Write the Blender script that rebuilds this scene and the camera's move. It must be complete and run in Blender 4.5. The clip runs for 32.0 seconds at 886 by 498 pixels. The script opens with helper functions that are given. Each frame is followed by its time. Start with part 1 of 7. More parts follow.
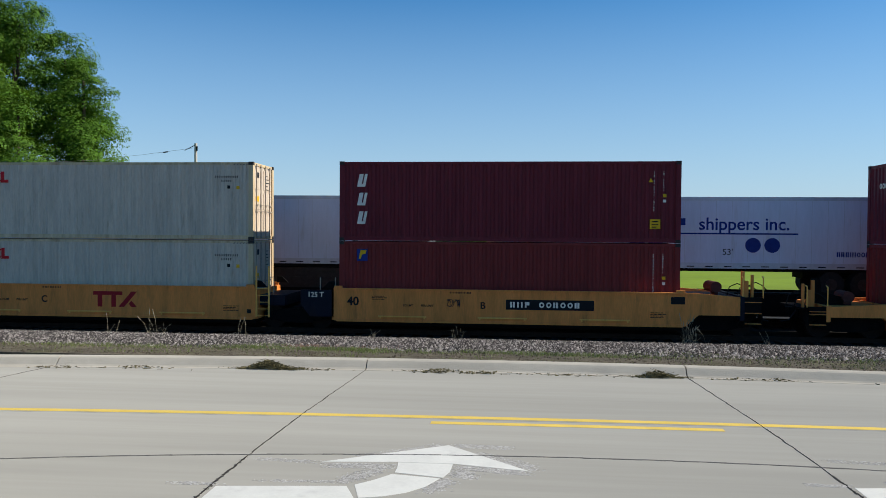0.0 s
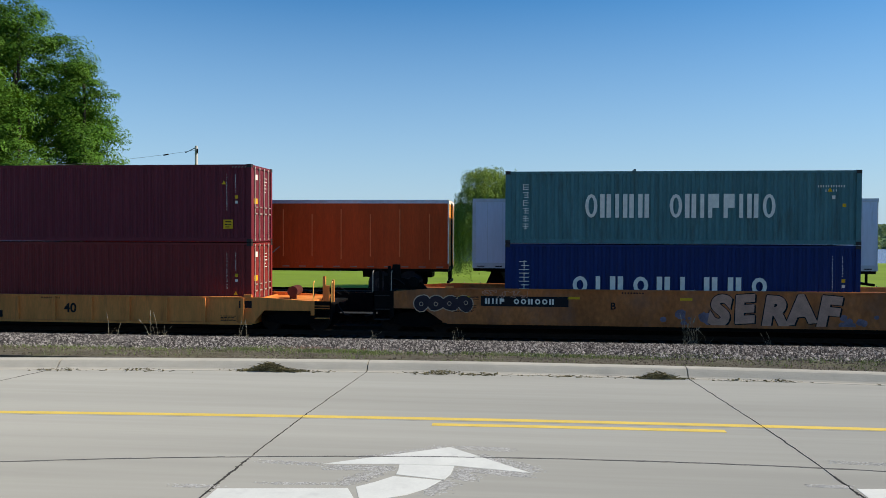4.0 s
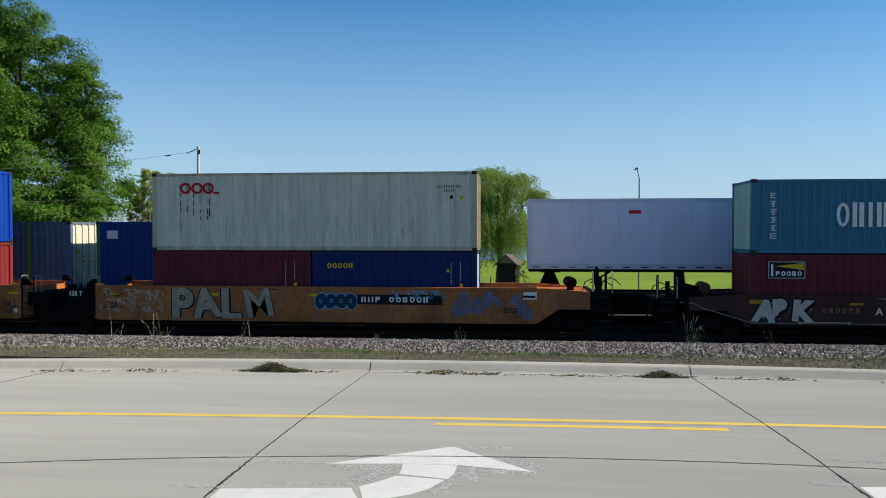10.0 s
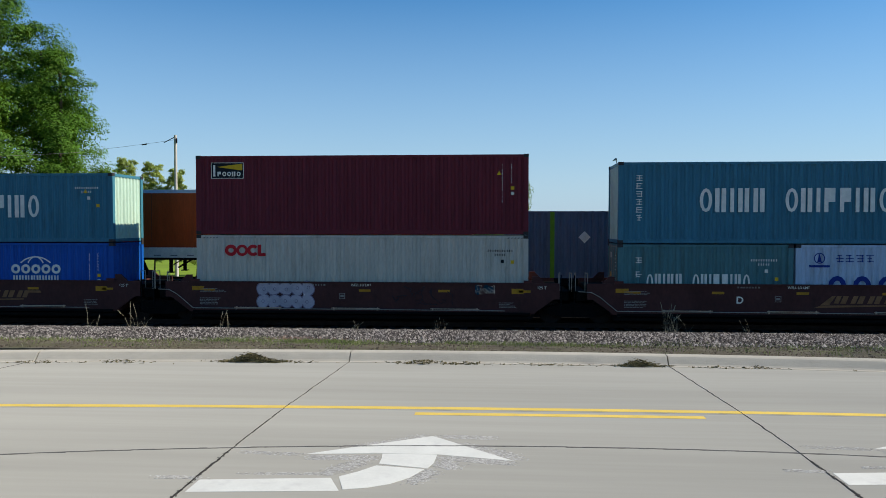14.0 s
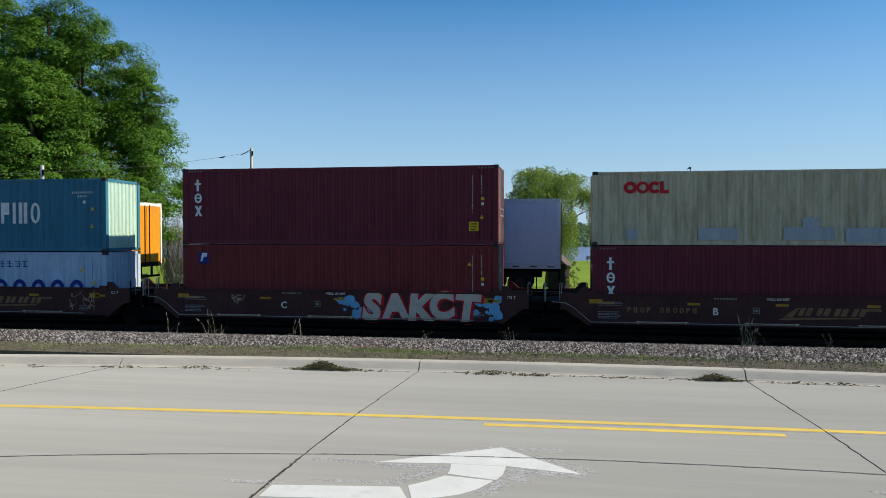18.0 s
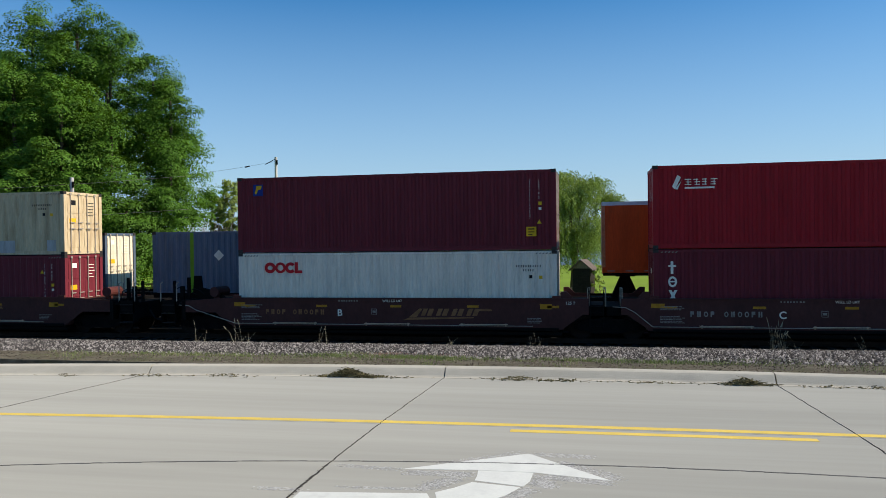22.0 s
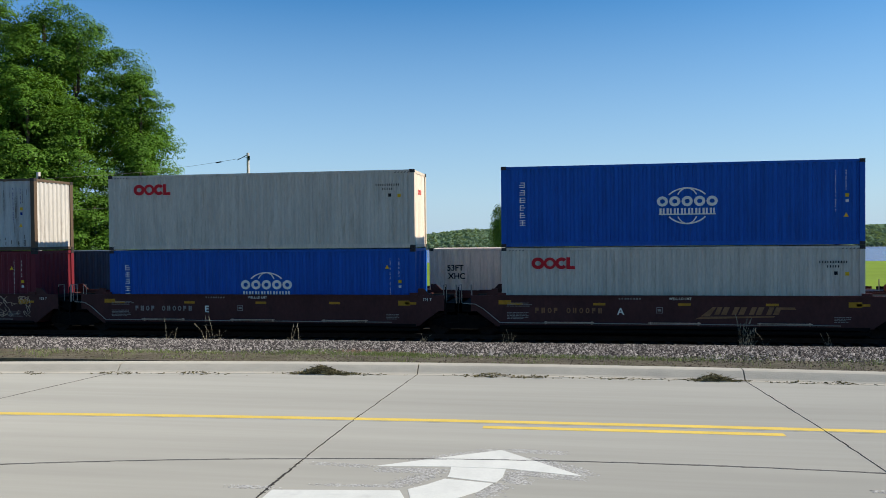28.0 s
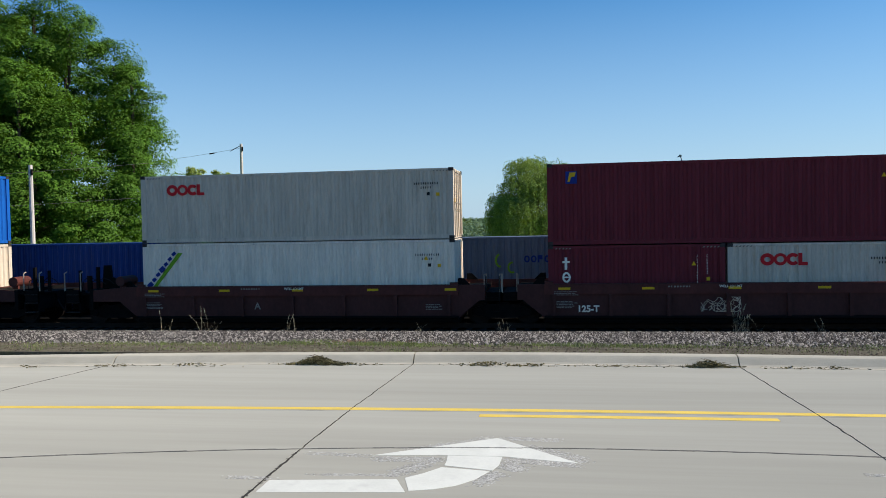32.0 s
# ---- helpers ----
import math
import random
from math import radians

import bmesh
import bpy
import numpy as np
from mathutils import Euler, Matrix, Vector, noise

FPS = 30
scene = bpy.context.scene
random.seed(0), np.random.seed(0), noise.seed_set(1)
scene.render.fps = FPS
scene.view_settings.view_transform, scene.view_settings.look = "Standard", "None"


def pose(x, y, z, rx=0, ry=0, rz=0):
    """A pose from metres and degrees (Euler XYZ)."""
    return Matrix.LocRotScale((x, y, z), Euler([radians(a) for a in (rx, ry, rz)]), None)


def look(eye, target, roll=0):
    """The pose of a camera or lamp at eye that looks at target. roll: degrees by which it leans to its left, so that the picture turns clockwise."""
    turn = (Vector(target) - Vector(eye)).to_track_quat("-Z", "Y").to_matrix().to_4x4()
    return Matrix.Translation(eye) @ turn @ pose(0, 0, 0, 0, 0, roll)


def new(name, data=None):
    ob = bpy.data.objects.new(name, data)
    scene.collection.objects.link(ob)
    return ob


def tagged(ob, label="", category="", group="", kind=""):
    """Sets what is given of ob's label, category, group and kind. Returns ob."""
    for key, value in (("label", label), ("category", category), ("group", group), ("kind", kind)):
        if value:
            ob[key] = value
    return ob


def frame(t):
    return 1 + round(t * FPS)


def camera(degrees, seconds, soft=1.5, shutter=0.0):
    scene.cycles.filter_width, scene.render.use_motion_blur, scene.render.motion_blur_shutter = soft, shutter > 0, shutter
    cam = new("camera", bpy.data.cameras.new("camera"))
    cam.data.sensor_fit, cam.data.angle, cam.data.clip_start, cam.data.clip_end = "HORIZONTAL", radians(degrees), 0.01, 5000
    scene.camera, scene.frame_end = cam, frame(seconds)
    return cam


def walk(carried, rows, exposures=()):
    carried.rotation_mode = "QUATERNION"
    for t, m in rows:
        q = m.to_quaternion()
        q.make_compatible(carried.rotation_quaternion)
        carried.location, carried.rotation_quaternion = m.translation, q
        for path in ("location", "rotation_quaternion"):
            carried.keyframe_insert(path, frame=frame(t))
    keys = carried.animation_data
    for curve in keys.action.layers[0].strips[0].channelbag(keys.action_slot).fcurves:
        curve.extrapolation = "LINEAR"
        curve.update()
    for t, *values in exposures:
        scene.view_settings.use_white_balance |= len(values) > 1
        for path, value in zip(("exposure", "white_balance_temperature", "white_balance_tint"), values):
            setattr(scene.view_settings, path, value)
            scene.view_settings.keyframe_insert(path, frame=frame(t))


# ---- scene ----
# exposure, sky and sun levels
EXPO, SKY_K, SUN_K, SKY_DUST, SKY_OZONE = 0.28, 0.12, 5.0, 0.05, 2.0
KELVIN = 6950
EYE = 3.62                      # metres above the rail head
NEAR_Y, FAR_Y = 28.72, 33.24    # track centres
ROAD_Z = 1.72

# ---- camera: held at one spot, panned a little ----
# seconds, yaw, pitch, roll
VIEW = [
    (0, 5.39, -1.27, 0.39), (0.5, 5.67, -1.25, 0.7), (1, 5.74, -1.25, 0.68), (1.5, 5.63, -1.23, 0.51), (2, 4.94, -1.26, 0.44),
    (2.5, 5.0, -1.23, 0.34), (4.5, 5.68, -1.1, 0.27), (5, 5.9, -1.06, 0.31), (5.5, 5.86, -1.09, 0.21), (6, 4.63, -1.05, 0.29),
    (6.5, 4.83, -1.0, 0.33), (7, 4.96, -0.91, 0.24), (7.5, 6.7, -0.88, 0.13), (8, 4.85, -0.96, 0.07), (8.5, 4.92, -0.99, -0.17),
    (9, 5.03, -0.98, -0.08), (9.5, 5.34, -1.06, 0.03), (10, 5.6, -1.18, -0.03), (10.5, 4.63, -1.37, -0.1), (11, 4.3, -1.48, -0.04),
    (11.5, 4.41, -1.59, -0.09), (12, 4.7, -1.76, -0.06), (12.5, 4.79, -1.91, -0.14), (13, 3.88, -1.91, -0.27), (13.5, 3.81, -1.89, -0.15),
    (14, 4.09, -1.92, 0.03), (14.5, 4.15, -1.9, 0.14), (15, 3.96, -1.79, 0.41), (15.5, 4.17, -1.5, 0.48), (17.5, 5.7, -1.43, 0.1),
    (18, 9.27, -1.16, 0.0), (18.5, 10.44, -0.61, -0.36), (19, 10.73, -0.6, -0.5), (19.5, 10.88, -0.66, -0.91), (20, 11.1, -0.71, -1.19),
    (20.5, 11.24, -0.73, -1.17), (21, 11.38, -0.75, -1.14), (21.5, 11.01, -0.74, -0.92), (22, 11.08, -0.69, -0.73), (22.5, 11.28, -0.74, -0.73),
    (23, 11.02, -0.77, -0.69), (23.5, 10.74, -0.82, -0.57), (24, 10.84, -0.79, -0.46), (24.5, 10.16, -0.77, -0.37), (25, 10.06, -0.82, -0.27),
    (25.5, 10.17, -0.85, -0.4), (27.5, 9.61, -0.84, -0.65), (28, 9.09, -0.94, -0.55), (28.5, 9.13, -0.93, -0.69), (29, 9.33, -1.05, -0.64),
    (29.5, 9.5, -1.2, -0.79), (30, 9.5, -1.33, -0.87), (30.5, 8.3, -1.43, -0.87), (31, 8.43, -1.5, -0.9), (31.5, 8.52, -1.64, -1.01),
    (32, 8.71, -1.74, -1.08)]


def held(yaw, pitch, roll):
    return pose(0, 0, EYE, 0, 0, yaw) @ pose(0, 0, 0, 90 + pitch) @ pose(0, 0, 0, 0, 0, roll)


cam = camera(60.2, 32.0, soft=0.55, shutter=0.0)
walk(cam, [(t, held(a, b, c)) for t, a, b, c in VIEW], exposures=[(0, EXPO - 0.02, KELVIN, 10), (15.5, EXPO, KELVIN, 10), (25.5, EXPO + 0.02, KELVIN, 10), (29, EXPO + 0.08, KELVIN, 10), (32, EXPO + 0.08, KELVIN, 10)])

# ---- sky and sun ----
SUN_EL, SUN_AZ = 37.5, 6.0     # azimuth from +x towards +y
world = bpy.data.worlds.new("world")
scene.world = world
world.use_nodes = True
wt = world.node_tree
sky = wt.nodes.new("ShaderNodeTexSky")
sky.sky_type, sky.sun_disc = "NISHITA", False
sky.sun_elevation, sky.sun_rotation = radians(SUN_EL), radians(90 - SUN_AZ)
sky.air_density, sky.dust_density, sky.ozone_density, sky.altitude = 0.85, SKY_DUST, SKY_OZONE, 200
wt.nodes["Background"].inputs["Strength"].default_value = SKY_K
hue = wt.nodes.new("ShaderNodeHueSaturation")
hue.inputs["Saturation"].default_value, hue.inputs["Hue"].default_value = 1.42, 0.501
wt.links.new(sky.outputs[0], hue.inputs["Color"])
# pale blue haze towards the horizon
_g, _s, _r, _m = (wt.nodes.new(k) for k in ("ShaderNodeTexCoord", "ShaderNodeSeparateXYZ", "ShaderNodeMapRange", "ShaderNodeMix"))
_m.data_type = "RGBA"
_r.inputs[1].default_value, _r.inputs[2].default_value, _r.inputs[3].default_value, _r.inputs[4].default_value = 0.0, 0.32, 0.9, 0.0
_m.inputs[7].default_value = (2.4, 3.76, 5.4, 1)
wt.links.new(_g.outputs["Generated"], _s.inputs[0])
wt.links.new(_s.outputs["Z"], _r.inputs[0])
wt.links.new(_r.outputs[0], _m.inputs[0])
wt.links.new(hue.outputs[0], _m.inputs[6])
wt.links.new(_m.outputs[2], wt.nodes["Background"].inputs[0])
sun = new("sun", bpy.data.lights.new("sun", "SUN"))
sun.data.energy, sun.data.angle, sun.data.color = SUN_K, radians(0.55), (1.0, 0.945, 0.86)
_e, _a = radians(SUN_EL), radians(SUN_AZ)
sun.matrix_world = look((60 * math.cos(_e) * math.cos(_a), 60 * math.cos(_e) * math.sin(_a), 60 * math.sin(_e)), (0, 0, 0))


# ---- materials ----
def surface(name, color, rough=0.6, metal=0.0, vary=0.12, scale=3.0, stretch=(1, 1, 1), grime=0.0, grime_color=(0.05, 0.035, 0.025),
            grime_scale=1.2, bump=0.0, bump_scale=40.0, island=0.0, spec=0.12, per_object=0.0, thin=0.0):
    """A procedural paint, stone or metal: colour varied at two scales, stains of another colour, fine relief."""
    m = bpy.data.materials.new(name)
    m.use_nodes = True
    t = m.node_tree
    b = t.nodes["Principled BSDF"]
    b.inputs["Roughness"].default_value, b.inputs["Metallic"].default_value = rough, metal
    b.inputs["Specular IOR Level"].default_value = spec
    co = t.nodes.new("ShaderNodeTexCoord")
    mp = t.nodes.new("ShaderNodeMapping")
    mp.inputs["Scale"].default_value = stretch
    t.links.new(co.outputs["Object"], mp.inputs[0])

    def noise_at(s, detail=6.0, ro=0.6, mapped=True):
        n = t.nodes.new("ShaderNodeTexNoise")
        n.inputs["Scale"].default_value, n.inputs["Detail"].default_value, n.inputs["Roughness"].default_value = s, detail, ro
        t.links.new(mp.outputs[0] if mapped else co.outputs["Object"], n.inputs["Vector"])
        return n.outputs["Fac"]

    def ramp(src, lo, hi, a, c):
        r = t.nodes.new("ShaderNodeMapRange")
        r.inputs[1].default_value, r.inputs[2].default_value, r.inputs[3].default_value, r.inputs[4].default_value = lo, hi, a, c
        t.links.new(src, r.inputs[0])
        return r.outputs[0]

    def mixed(kind, fac, a, c):
        x = t.nodes.new("ShaderNodeMix")
        x.data_type, x.blend_type = "RGBA", kind
        for sock, val in ((x.inputs[0], fac), (x.inputs[6], a), (x.inputs[7], c)):
            if hasattr(val, "is_linked"):
                t.links.new(val, sock)
            elif isinstance(val, (int, float)):
                sock.default_value = val
            else:
                sock.default_value = (*val, 1)
        return x.outputs[2]

    def grey(src):
        c = t.nodes.new("ShaderNodeCombineColor")
        for i in range(3):
            t.links.new(src, c.inputs[i])
        return c.outputs[0]

    col = mixed("MULTIPLY", 1.0, color, grey(ramp(noise_at(scale), 0.3, 0.7, 1 - vary, 1 + vary)))
    col = mixed("MULTIPLY", 1.0, col, grey(ramp(noise_at(scale * 9, 3), 0.3, 0.7, 1 - vary * 0.6, 1 + vary * 0.6)))
    if island or per_object:
        if island:
            rnd, k = t.nodes.new("ShaderNodeNewGeometry").outputs["Random Per Island"], island
        else:
            rnd, k = t.nodes.new("ShaderNodeObjectInfo").outputs["Random"], per_object
        col = mixed("MULTIPLY", 1.0, col, grey(ramp(rnd, 0, 1, 1 - k, 1 + k)))
    if grime:
        col = mixed("MIX", ramp(noise_at(grime_scale, 8, 0.65), 0.62 - 0.25 * grime, 0.74, 0, min(1, 0.4 + grime * 0.5)), col, grime_color)
    t.links.new(col, b.inputs["Base Color"])
    if thin:
        tr, mx = t.nodes.new("ShaderNodeBsdfTranslucent"), t.nodes.new("ShaderNodeMixShader")
        mx.inputs[0].default_value = thin
        t.links.new(mixed("MULTIPLY", 1.0, col, (1.5, 1.35, 0.5)), tr.inputs[0])
        t.links.new(b.outputs[0], mx.inputs[1])
        t.links.new(tr.outputs[0], mx.inputs[2])
        t.links.new(mx.outputs[0], t.nodes["Material Output"].inputs[0])
    t.links.new(ramp(noise_at(scale * 4), 0.3, 0.7, max(0.03, rough - 0.1), min(1, rough + 0.1)), b.inputs["Roughness"])
    if bump:
        bp = t.nodes.new("ShaderNodeBump")
        bp.inputs["Strength"].default_value, bp.inputs["Distance"].default_value = bump, 0.02
        t.links.new(noise_at(bump_scale, 4, 0.6, False), bp.inputs["Height"])
        t.links.new(bp.outputs[0], b.inputs["Normal"])
    return m


STREAK = (2.2, 2.2, 0.35)
RUST = (0.09, 0.035, 0.014)


def paint(name, color, grime=0.25, grime_color=RUST, rough=0.5, vary=0.15):
    return surface(name, color, rough, 0, vary, 1.2, STREAK, grime, grime_color, 1.6, 0.08, 25, spec=0.14)


